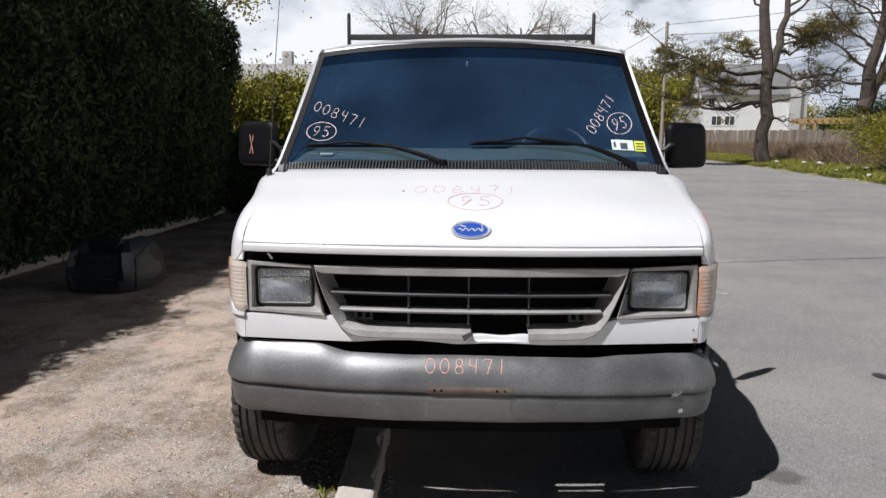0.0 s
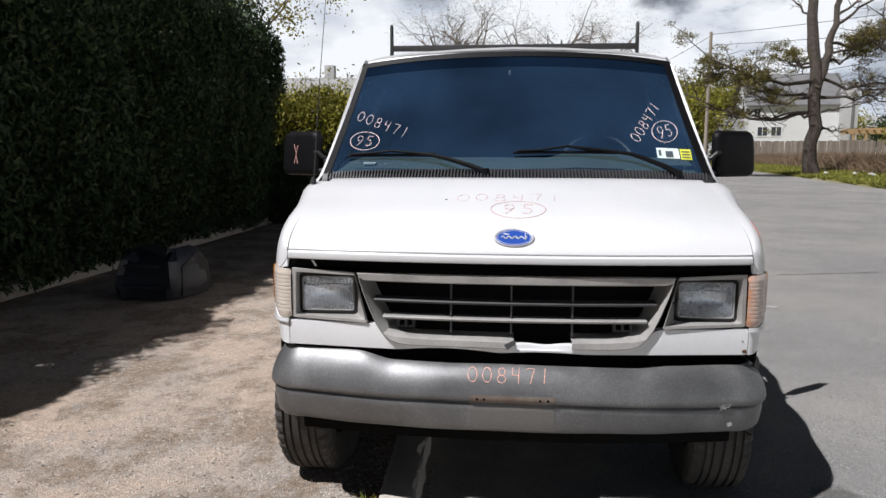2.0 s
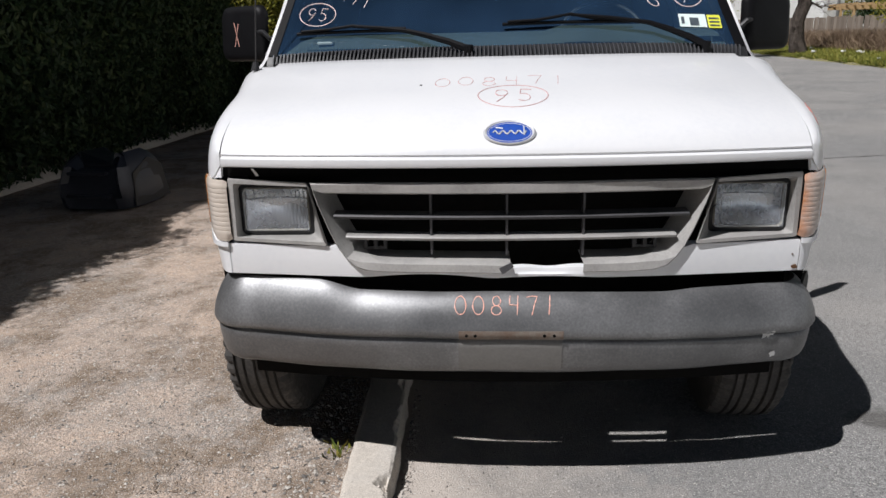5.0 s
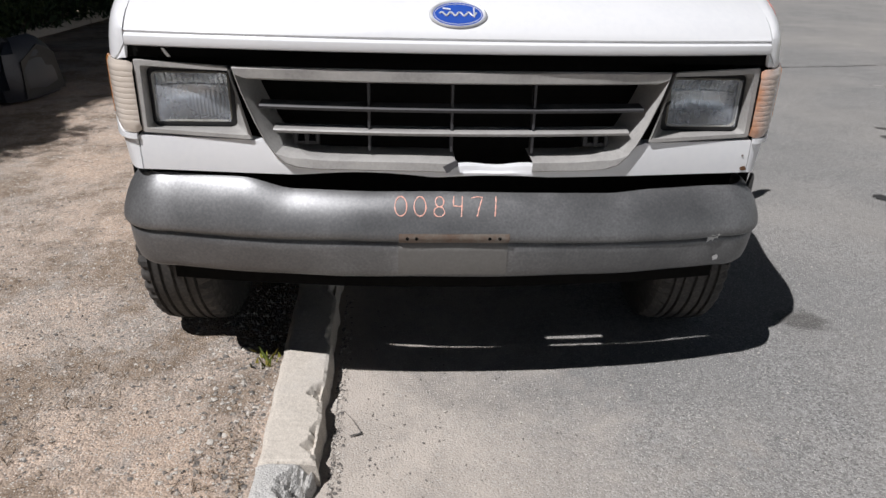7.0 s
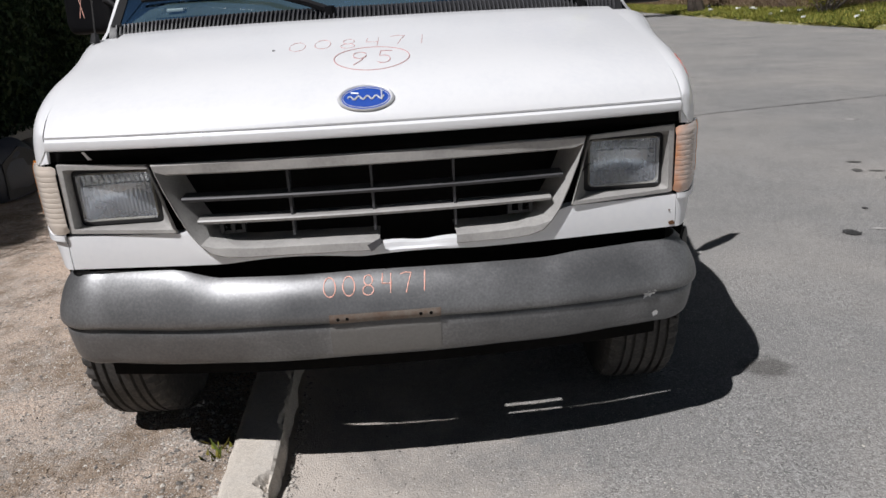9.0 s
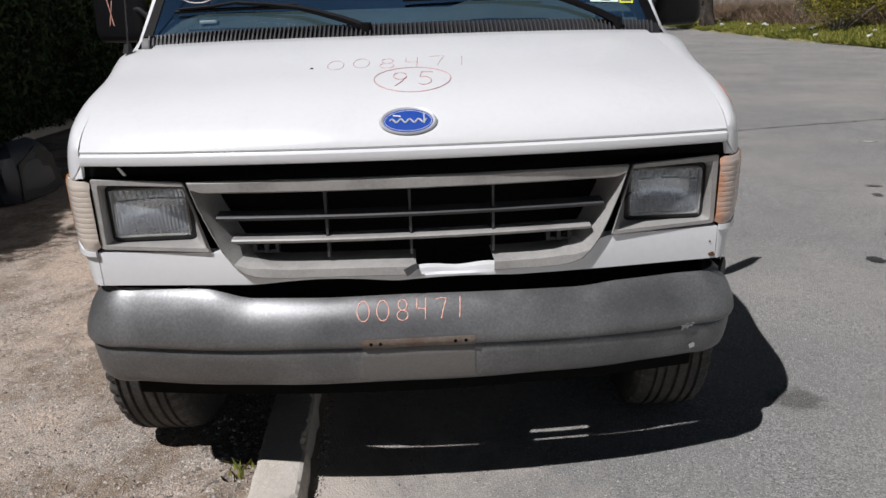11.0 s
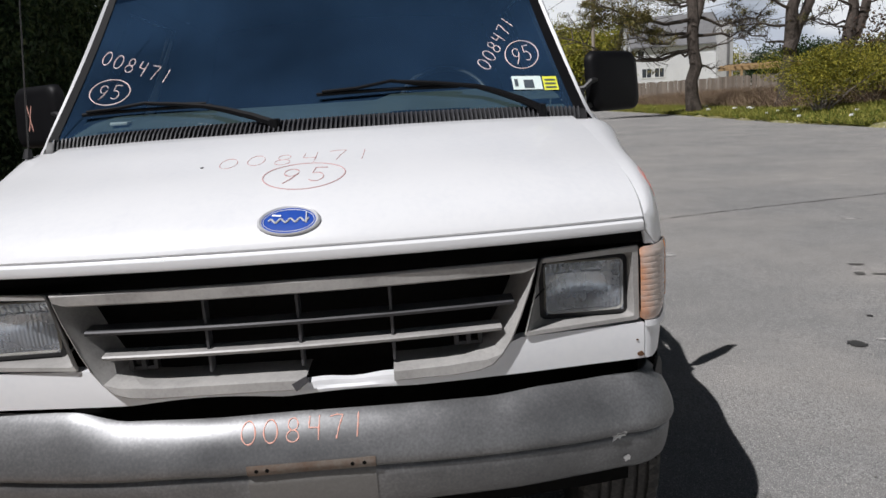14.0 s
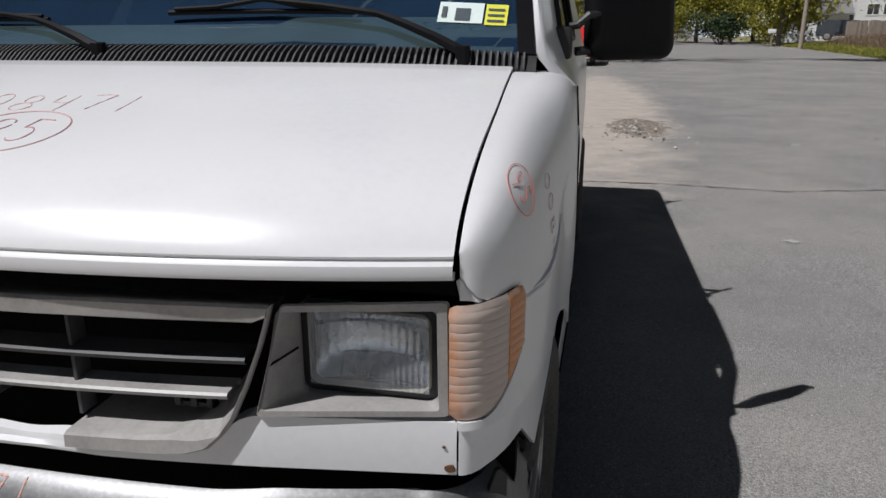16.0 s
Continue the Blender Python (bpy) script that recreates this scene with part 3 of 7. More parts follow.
def blades(name, base, height, width, material, parent=None, seed=2, lean=0.35):
    """Upright blades of grass or reed from the base points."""
    rng = np.random.default_rng(seed)
    b = np.asarray(base, float)
    n = len(b)
    a = rng.uniform(0, 2 * math.pi, n)
    h = height * rng.uniform(0.45, 1.25, n)
    side = np.stack([np.cos(a), np.sin(a), np.zeros(n)], 1) * (width * rng.uniform(0.6, 1.4, n))[:, None]
    tilt = np.stack([rng.normal(size=n) * lean * h, rng.normal(size=n) * lean * h, h], 1)
    v = np.empty((n, 4, 3))
    v[:, 0] = b - side
    v[:, 1] = b + side
    v[:, 2] = b + tilt * 0.6 + side * 0.7
    v[:, 3] = b + tilt
    me = bpy.data.meshes.new(name)
    me.vertices.add(4 * n)
    me.vertices.foreach_set("co", v.ravel())
    me.loops.add(4 * n)
    me.loops.foreach_set("vertex_index", np.arange(4 * n))
    me.polygons.add(n)
    me.polygons.foreach_set("loop_start", np.arange(0, 4 * n, 4))
    me.update(calc_edges=True)
    me.materials.append(material)
    ob = new(name, me)
    if parent is not None:
        ob.parent = parent
    return ob


M_THICK = mat("dark_brush", [(0.03, 0.022, 0.018), (0.075, 0.05, 0.04), (0.13, 0.095, 0.07)], rough=0.9, scale=0.8, fine=6, bump=0, per_island=0.7, spec=0.1)
M_BUSH = mat("budding_bush_leaf", [(0.08, 0.085, 0.01), (0.17, 0.165, 0.018), (0.30, 0.26, 0.03)], rough=0.6, scale=1.5, fine=9, bump=0, per_island=0.6, spec=0.3)


# ---- ground ----
def rise(y):
    return 0.012 * max(0.0, y - 10.0) if y < 130 else 1.44


def road_edge(y):
    return interp([(-60, 14.0), (10, 13.3), (17.5, 14.0), (22, 14.0), (26, 14.3), (35, 15.3), (45, 16.3), (70, 18.0), (130, 22.0), (400, 40)], y)


KERB_L, KERB_R, KERB_TOP = -0.527, -0.361, 0.047


def crown(x, y):
    """How far the road lies below its level, towards the gutter."""
    return -0.036 * max(0.0, 1 - (x + 0.36) / 1.6) ** 1.3 if x > -0.36 else -0.036


def kerb_shift(y):
    return -0.03 * y


def ground_z(x, y):
    base = rise(y)
    k = KERB_R + kerb_shift(y)
    if x < k - 0.08:
        far = min(1.0, max(0.0, (-x - 6.0) / 20.0))
        return base + 0.010 + 0.012 * noise.noise((x * 0.9, y * 0.9, 3.1)) + 0.005 * noise.noise((x * 4, y * 4, 1.1)) + 0.006 * noise.noise((x * 11, y * 11, 4.1)) + 0.5 * far
    e = road_edge(y)
    if x < e:
        return base - 0.16
    return base + 0.06 + 0.42 * (1 - math.exp(-(x - e) / 4.0)) + 0.05 * noise.noise((x * 0.5, y * 0.5, 7.7)) + 0.006 * max(0, x - e)


def axis(stops):
    out = []
    for (a, step), (b, _) in zip(stops, stops[1:]):
        n = max(1, round((b - a) / step))
        out += [a + (b - a) * i / n for i in range(n)]
    return out + [stops[-1][0]]


def build_ground():
    xs = axis([(-900, 150), (-150, 30), (-30, 4), (-9, 0.6), (-5, 0.22), (-3.6, 0.065), (-0.6, 0.05), (-0.25, 1.5), (12.5, 0.35), (24, 2), (60, 15), (150, 90), (900, 1)])
    ys = axis([(-300, 60), (-60, 10), (-8, 0.8), (-3.2, 0.18), (-1.9, 0.065), (3.2, 0.18), (6, 0.4), (14, 1.2), (40, 3), (80, 10), (200, 80), (1500, 1)])
    V, F = grid(lambda x, y: (x, y, ground_z(x, y)), xs, ys, flip=True)
    ob = obj_from("ground", V, F, M_DIRT, smooth=True, angle=80)
    me = ob.data
    me.materials.append(M_VERGE)
    for p in me.polygons:
        c = p.center
        if c.x > 6 or c.x < -14 or c.y > 34:
            p.material_index = 1
    tagged(ob, "sandy gravel lot and grassy roadside ground", "ground", kind="structure")

    ys2 = axis([(-80, 20), (-20, 3), (-4, 0.5), (14, 1.5), (40, 5), (140, 40), (600, 1)])
    us = lin(0, 1, 60)

    def road_pt(u, y):
        a, b = KERB_R + kerb_shift(y) - 0.04, road_edge(y) + 0.25 * noise.noise((0.3, y * 0.6, 0.0))
        x = a + (b - a) * u ** 2.0
        return (x, y, rise(y) + crown(x, y) + 0.004 * noise.noise((x * 0.7, y * 0.7, 5.0)) * min(1, abs(x + 0.4)))
    V, F = grid(road_pt, us, ys2, flip=True)
    tagged(obj_from("road", V, F, M_ROAD, smooth=True, angle=80), "worn grey asphalt road with cracks and oil spots", "road", kind="structure")


build_ground()


def flat_patch(name, cx, cy, rx, ry, material, label, category, lift=0.003, rot=0.0, n=28, z=None):
    """A thin stain lying on the ground; its material frays the edge."""
    vs = [(0, 0, 0)] + [(math.cos(2 * math.pi * k / n), math.sin(2 * math.pi * k / n), 0) for k in range(n)]
    f = [(0, 1 + k, 1 + (k + 1) % n) for k in range(n)]
    ob = obj_from(name, vs, f, material, smooth=False)
    ob.location, ob.rotation_euler, ob.scale = (cx, cy, (rise(cy) + crown(cx, cy) + 0.004 if z is None else z) + lift), (0, 0, radians(rot)), (rx, ry, 1)
    return tagged(ob, label, category, kind="structure")


# ---- kerb ----
def kerb_block(y0, y1, seed, worn=1.0, bites=()):
    """One concrete kerb length whose road-side edge has broken away unevenly."""
    prof = [(0.0, -0.12), (0.0, 0.010), (0.005, KERB_TOP - 0.008), (0.018, KERB_TOP), (0.156, KERB_TOP - 0.005), (0.159, KERB_TOP - 0.012), (0.163, KERB_TOP - 0.028), (0.166, KERB_TOP - 0.05), (0.172, -0.12)]
    prof = prof[:4] + [(0.03 + 0.122 * k / 19, KERB_TOP + 0.002 - 0.003 * (k / 19) ** 3) for k in range(19)] + prof[-5:]
    n = max(6, round((y1 - y0) / (0.005 if -1.0 < y0 < 0.5 else 0.012)))
    last = len(prof) - 1
    ys = lin(y0 + 0.003, y1 - 0.003, n)

    def pt(i, j):
        y = ys[i]
        dx, z = prof[j]
        x = KERB_L + kerb_shift(y) + dx
        back = worn * (0.26 * max(0.0, noise.noise((y * 3.1 + seed, 4.0, seed)) + 0.06) + 0.035 * max(0.0, noise.noise((y * 9, 1.0, seed))) + 0.02 * abs(noise.noise((y * 24, 2.0, seed))))
        for by, bw, bd in bites:
            back += bd * math.exp(-((y - by) / bw) ** 2) * (1 + 0.5 * noise.noise((y * 40, 8.0, seed)))
        gone = dx - (0.166 - back)
        if 3 < j < last and gone > 0:
            k = min(1.0, gone / 0.028)
            z -= (0.85 * gone + k * (0.004 + 0.013 * noise.noise((y * 42, dx * 75, seed)) + 0.012 * noise.noise((y * 95, dx * 160, seed)))) * (1.0 if j < last - 4 else 0.45)
            x -= 0.25 * gone
        if j > last - 4:
            x += 0.006 * noise.noise((y * 18, j, seed)) + 0.004 * noise.noise((y * 50, j * 3.0, seed))
        z += 0.003 * noise.noise((y * 8, dx * 12, seed)) + 0.0014 * noise.noise((y * 60, dx * 70, seed)) + 0.0008 * noise.noise((y * 140, dx * 150, seed))
        if j < 4:
            x += 0.006 * noise.noise((y * 11, 6.0, seed))
        e = min(i, n - 1 - i)
        if e < 2 and 0 < j < last:
            z -= (0.010 if e == 0 else 0.003) * (1 + noise.noise((j * 1.7, seed, 2.0)))
        return (x, y, z + rise(y))
    V, F = grid(pt, list(range(n)), list(range(len(prof))))
    F.append(tuple(range(len(prof))))
    F.append(tuple((n - 1) * len(prof) + j for j in range(len(prof)))[::-1])
    return V, F


kerb = thing("kerb", (0, 0, 0), "chipped low concrete kerb between road and dirt", "kerb", kind="structure")
ky = -16.91
for i in range(18):
    lo = ky
    if i == 9:
        # the end of this length has cracked off and shows its grey aggregate
        V, F = kerb_block(ky, ky + 0.16, 2.3, 1.5)
        obj_from("kerb_stone", V, F, M_CONCG, kerb, "grey broken end of a kerb length", angle=17)
        lo = ky + 0.155
    V, F = kerb_block(lo, ky + 1.83, i - 5, 1.0, ((-0.21, 0.05, 0.05), (-0.13, 0.03, 0.03), (0.02, 0.04, 0.028), (-0.05, 0.03, 0.018), (0.14, 0.03, 0.015)) if i == 9 else ())
    obj_from("kerb_stone", V, F, M_CONC, kerb, angle=17)
    ky += 1.83


# sand that has washed over the road, stains, one painted shadow mark and cracks
for i, (cx, cy, rx, ry) in enumerate([(3.67, 2.73, 0.20, 0.18), (3.59, 2.97, 0.105, 0.10), (3.74, 2.90, 0.06, 0.07), (3.93, 2.81, 0.06, 0.07), (3.50, 3.27, 0.05, 0.07), (3.62, 3.22, 0.08, 0.03), (3.65, 3.54, 0.08, 0.04), (3.46, 2.32, 0.075, 0.05), (3.09, 2.10, 0.03, 0.03), (4.25, 2.2, 0.07, 0.05)]):
    flat_patch("oil_spot", cx, cy, rx, ry, M_OILF, "faded dark oil spot on the asphalt", "oil spot", 0.003 + 0.0004 * i, -25)
# four oil drips; the last entry paints a bit of the mirror's shadow
for i, (cx, cy, rx, ry) in enumerate([(2.59, 1.91, 0.06, 0.07), (2.94, 1.78, 0.04, 0.04), (2.80, 1.62, 0.032, 0.03), (2.95, 2.34, 0.024, 0.025), (1.98, 2.03, 0.022, 0.015)]):
    flat_patch("oil_spot", cx, cy, rx, ry, M_OIL_SHADOW, "small black oil drip on the asphalt, one a painted shadow bit", "oil spot", 0.003, -25)
for cx, cy, rx, ry in ((2.77, 1.94, 0.08, 0.035), (2.80, 1.79, 0.09, 0.03), (4.79, 5.39, 0.13, 0.10), (2.49, 4.33, 0.10, 0.08), (2.77, 3.81, 0.03, 0.03), (3.79, 9.34, 0.16, 0.16), (5.0, 10.2, 0.14, 0.12)):
    flat_patch("chalk_scrape", cx, cy, rx, ry, M_CHALK, "pale chalky scrape on the asphalt", "scrape", 0.003, -20)
flat_patch("drip_stain", 1.37, 0.51, 0.15, 0.115, M_DAMP, "faded round drip stain on the asphalt", "stain")

def crack(pts, w, seed):
    """A ragged crack across the asphalt."""
    rng = random.Random(seed)
    path = []
    for (x0, y0), (x1, y1) in zip(pts, pts[1:]):
        n = max(2, int(math.hypot(x1 - x0, y1 - y0) / 0.06))
        for k in range(n):
            path.append((x0 + (x1 - x0) * k / n + rng.uniform(-1, 1) * 0.012, y0 + (y1 - y0) * k / n + rng.uniform(-1, 1) * 0.018))
    V, F = [], []
    for i, (x, y) in enumerate(path):
        ww = w * rng.uniform(0.3, 1.3)
        V += [(x, y - ww, rise(y) + crown(x, y) + 0.0068), (x, y + ww, rise(y) + crown(x, y) + 0.0068)]
        if i:
            F.append((2 * i - 2, 2 * i, 2 * i + 1, 2 * i - 1))
    return tagged(obj_from("road_crack", V, F, M_CRACK, smooth=False), "thin ragged crack in the asphalt, one standing in for a twig", "crack", kind="structure")


crack([(-0.2, 6.25), (1.84, 6.28), (2.87, 6.12), (3.8, 6.38), (6.2, 6.88), (9.5, 7.3)], 0.012, 1)
crack([(1.2, 12.2), (2.2, 11.6), (3.4, 12.9), (5.0, 13.1)], 0.014, 2)
crack([(0.3, 10.9), (1.2, 10.75)], 0.01, 4)
# stands in for a thin brown twig lying in the gutter
crack([(-0.31, 0.03), (-0.26, -0.06), (-0.30, -0.14)], 0.0035, 3)
crack([(-0.298, -1.6), (-0.308, -1.0), (-0.312, -0.5), (-0.33, 0.05)], 0.005, 5)


def pebbles(name, n, region, smin, smax, seed, label, zfun):
    """Loose stones lying on the ground, each a small crushed polyhedron."""
    rng = np.random.default_rng(seed)
    base = np.array([(0, 0, 0.6), (0.9, 0.1, 0.1), (0.2, 0.8, 0.0), (-0.8, 0.35, 0.05), (-0.4, -0.8, 0.0), (0.55, -0.7, 0.05), (0, 0, -0.4)])
    tri = [(0, 1, 2), (0, 2, 3), (0, 3, 4), (0, 4, 5), (0, 5, 1), (6, 2, 1), (6, 3, 2), (6, 4, 3), (6, 5, 4), (6, 1, 5)]
    V, F = [], []
    for i in range(n):
        x, y = region(rng)
        if name == "dirt_gravel" and noise.noise((x * 1.6, y * 1.6, 8.0)) + 0.6 * noise.noise((x * 5, y * 5, 2.0)) < rng.uniform(-0.55, 0.35):
            x, y = region(rng)
        s = smin * (smax / smin) ** (rng.random() ** 1.9)
        a = rng.uniform(0, 6.28)
        ca, sa = math.cos(a), math.sin(a)
        z = zfun(x, y)
        for b in base:
            j = 1 + 0.35 * rng.normal(size=3)
            px, py, pz = b * j * s
            V.append((x + ca * px - sa * py, y + sa * px + ca * py, z + pz * 0.8 + 0.1 * s))
        F += [(a_ + 7 * i, b_ + 7 * i, c_ + 7 * i) for a_, b_, c_ in tri]
    ob = obj_from(name, V, F, M_STONE, smooth=False)
    return tagged(ob, label, "stones", kind="stuff")


pebbles("dirt_gravel", 72000, lambda r: (-0.54 - 4.0 * r.random() ** 1.6, -1.8 + 7.5 * r.random() ** 1.6), 0.0016, 0.0085, 5, "loose gravel scattered on the sandy dirt", ground_z)
pebbles("kerb_gravel", 1500, lambda r: (-0.575 - 0.20 * r.random() ** 1.5, -1.6 + 2.6 * r.random()), 0.002, 0.014, 6, "gravel gathered along the kerb", ground_z)
pebbles("gutter_grit", 1400, lambda r: (lambda y: (KERB_R + kerb_shift(y) + 0.018 + 0.035 * r.random() ** 2, y))(-1.6 + 2.4 * r.random()), 0.002, 0.008, 7, "grit gathered in the gutter", lambda x, y: crown(x, y) + 0.002)
pebbles("road_grit", 9000, lambda r: (-0.25 + 3.8 * r.random() ** 1.5, -1.5 + 5.5 * r.random() ** 1.4), 0.0014, 0.0052, 8, "fine grit on the asphalt", lambda x, y: crown(x, y) + 0.003)
pebbles("pothole_rubble", 420, lambda r: (1.8 + 0.27 * r.normal(), 11.0 + 0.9 * r.normal()), 0.008, 0.045, 9, "broken asphalt rubble in the pothole", lambda x, y: 0.01)


def dry_litter(n, seed):
    """Flat slivers of straw, twig and dead leaf, gathered in loose drifts."""
    rng = np.random.default_rng(seed)
    drifts = [(-0.60, -0.22, 0.035, 0.16), (-0.66, -0.45, 0.05, 0.12), (-1.30, 1.0, 0.22, 0.16), (-1.12, 0.2, 0.13, 0.12), (-1.2, -0.15, 0.10, 0.14), (-1.75, -0.2, 0.25, 0.14), (-2.3, 0.5, 0.3, 0.2), (-1.3, 1.9, 0.25, 0.25), (-1.5, -0.7, 0.25, 0.16), (-2.1, 1.3, 0.4, 0.3)]
    V, F = [], []
    for i in range(n):
        cx, cy, sx, sy = drifts[rng.integers(0, len(drifts))]
        k = 3.0 if rng.random() < 0.25 else 1.0
        x, y = min(-0.555, cx + sx * k * rng.normal()), cy + sy * k * rng.normal()
        a, ln, w = rng.uniform(0, 6.28), rng.uniform(0.006, 0.026), rng.uniform(0.0006, 0.0018)
        d, e = Vector((math.cos(a), math.sin(a), 0)), Vector((-math.sin(a), math.cos(a), 0))
        c = Vector((x, y, ground_z(x, y) + rng.uniform(0.003, 0.008)))
        up = Vector((0, 0, rng.uniform(0.0, 0.006)))
        q = len(V)
        V += [c - d * ln, c - e * w + up * 0.5, c + d * ln + up, c + e * w + up * 0.5]
        F.append((q, q + 1, q + 2, q + 3))
    tagged(obj_from("dry_litter", V, F, M_STRAW, smooth=False), "brown dry straw and leaf litter on the dirt", "litter", kind="stuff")


dry_litter(2300, 21)


def weed(x, y, n, h, seed):
    rng = np.random.default_rng(seed)
    base = np.stack([x + 0.025 * rng.normal(size=n), y + 0.025 * rng.normal(size=n), np.full(n, ground_z(x - 0.1, y))], 1)
    ob = blades("weed_tuft", base, h, 0.005, M_GRASS, seed=seed, lean=0.45)
    return tagged(ob, "small green weed tuft beside the kerb", "weed", kind="stuff")


weed(-0.565, 0.225, 16, 0.042, 3)
weed(-0.59, 0.27, 7, 0.03, 4)


# ---- hedge and its border ----
def hedge_face(y, z):
    """How far the hedge bulges towards the road at a height."""
    return -4.62 + 0.28 * math.sin(min(1.0, z / 3.0) * 1.9) + 0.30 * noise.noise((y * 0.9, z * 0.55, 2.0)) + 0.16 * noise.noise((y * 2.6, z * 1.6, 5.0)) - 0.10 * max(0, z - 3.2)


def hedge_top(y):
    return 4.25 + 0.30 * noise.noise((y * 1.1, 0, 9.0)) + 0.22 * noise.noise((y * 3.2, 0, 4.0))


def build_hedge():
    hedge = thing("hedge", (-5.6, 4.0, 0.06), "tall dense dark green conifer hedge along the lot", "hedge")
    rng = np.random.default_rng(11)
    Y0, Y1 = -5.5, 10.9
    # box added inside the leaves, dark for the shade in there
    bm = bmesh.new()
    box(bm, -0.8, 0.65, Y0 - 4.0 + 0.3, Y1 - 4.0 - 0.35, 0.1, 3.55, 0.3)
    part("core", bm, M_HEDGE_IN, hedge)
    pts = []
    for _ in range(190000):
        y = rng.uniform(Y0, Y1)
        z = 0.15 + rng.random() ** 0.85 * (hedge_top(y) - 0.15)
        d = abs(rng.normal()) * 0.16
        x = hedge_face(y, z) - d
        if z > hedge_top(y) - 0.7:
            x -= rng.random() * 1.2 * (1 - (hedge_top(y) - z) / 0.7)
        pts.append((x + 5.6, y - 4.0, z - 0.06))
    for _ in range(34000):
        z = 0.15 + rng.random() * (hedge_top(Y1) - 0.3)
        x = -4.7 - rng.random() * 1.6 - 0.25 * max(0, z - 3)
        y = Y1 - abs(rng.normal()) * 0.2 + 0.3 * noise.noise((x, z * 1.2, 4)) - 0.3 * max(0, z - 3.2)
        pts.append((x + 5.6, y - 4.0, z - 0.06))
    for _ in range(14000):
        y = rng.uniform(Y0, Y1)
        x = rng.uniform(-6.3, -4.7)
        pts.append((x + 5.6, y - 4.0, hedge_top(y) - 0.1 - 0.35 * rng.random() - 0.5 * abs(x + 5.5)))
    leaves("foliage", pts, 0.082, M_HEDGE, hedge, up=1.0, seed=12, aspect=0.32)
    bm = bmesh.new()
    for k in range(18):
        y = Y0 + 0.6 + k * 0.93
        tube(bm, [(0.1, y - 4, -0.05), (0.12 + 0.05 * rng.normal(), y - 4 + 0.05 * rng.normal(), 1.2), (0.1, y - 4, 2.6)], [0.07, 0.05, 0.03], 7)
    part("trunk", bm, M_BARK, hedge)


build_hedge()

border = thing("hedge_border", (-4.95, 5, 0.05), "low weathered timber and stone edging under the hedge", "edging", kind="structure")
for k in range(9):
    bm = bmesh.new()
    y = -4.0 + k * 1.95
    box(bm, -0.09, 0.09, y - 5 + 0.01, y - 5 + 1.92, -0.05, 0.09 + 0.02 * math.sin(k * 2.1), 0.015)
    for v in bm.verts:
        v.co.x += 0.03 * math.sin(k * 1.7) + 0.02 * noise.noise(v.co * 3)
    part("edging_block", bm, M_CONC, border)


def build_tub():
    """A moulded black plastic tank shell, standing on its rim."""
    tub = thing("plastic_tank_shell", (-3.47, 4.32, 0.04), "dusty black moulded plastic tank shell lying on the dirt", "plastic shell")
    secs = [(0.0, 0.37, 0.30), (0.10, 0.375, 0.33), (0.22, 0.36, 0.33), (0.36, 0.32, 0.29), (0.44, 0.27, 0.22), (0.47, 0.22, 0.17)]
    V = []
    n = 28
    for z, a, b in secs:
        for k in range(n):
            t = 2 * math.pi * k / n
            c, s = math.cos(t), math.sin(t)
            e = 0.5
            x = a * math.copysign(abs(c) ** e, c)
            y = b * math.copysign(abs(s) ** e, s) * 1.2
            zz = z
            if y < -0.1 and abs(x) < 0.24 and 0.05 < z < 0.45:
                y += 0.07
            if z > 0.3 and abs(x) < 0.17:
                zz -= 0.09 if z > 0.4 else 0.03
            V.append((x, y, zz))
    F = []
    for r in range(len(secs) - 1):
        for k in range(n):
            F.append((r * n + k, r * n + (k + 1) % n, (r + 1) * n + (k + 1) % n, (r + 1) * n + k))
    F.append(tuple((len(secs) - 1) * n + k for k in range(n)))
    ob = obj_from("shell", V, F, M_TUB, tub, angle=28)
    bm = bmesh.new()
    box(bm, -0.22, 0.20, -0.385, -0.31, 0.10, 0.13, 0.01)
    part("ledge", bm, M_TUB, tub)
    bm = bmesh.new()
    box(bm, -0.19, 0.17, -0.37, -0.30, 0.30, 0.33, 0.01)
    part("ledge", bm, M_TUB, tub)
    bm = bmesh.new()
    prism(bm, [(0.368, -0.28, 0.02), (0.368, 0.28, 0.02), (0.335, 0.24, 0.32), (0.30, 0.08, 0.40), (0.335, -0.22, 0.30)], (0.010, 0, 0))
    part("side_flange", bm, M_TUBD, tub, "scuffed grey dusty side flange")
    tub.rotation_euler = (0, 0, radians(-6))


build_tub()


# ---- the van ----
def smooth_at(pts, x):
    """A smooth curve through (x, value) pairs."""
    n = len(pts)
    if x <= pts[0][0]:
        return pts[0][1]
    if x >= pts[-1][0]:
        return pts[-1][1]
    for i in range(n - 1):
        (a, fa), (b, fb) = pts[i], pts[i + 1]
        if x <= b:
            h = b - a
            s1 = (fb - fa) / h
            s0 = (fa - pts[i - 1][1]) / (a - pts[i - 1][0]) if i else s1
            s2 = (pts[i + 2][1] - fb) / (pts[i + 2][0] - b) if i + 2 < n else s1
            m0 = 0 if s0 * s1 <= 0 else 2 * s0 * s1 / (s0 + s1)
            m1 = 0 if s1 * s2 <= 0 else 2 * s1 * s2 / (s1 + s2)
            t = (x - a) / h
            return (2 * t ** 3 - 3 * t * t + 1) * fa + (t ** 3 - 2 * t * t + t) * h * m0 + (-2 * t ** 3 + 3 * t * t) * fb + (t ** 3 - t * t) * h * m1


def front_y(x):
    return 0.045 + 0.10 * (min(abs(x), 1.0) / 0.85) ** 2.4


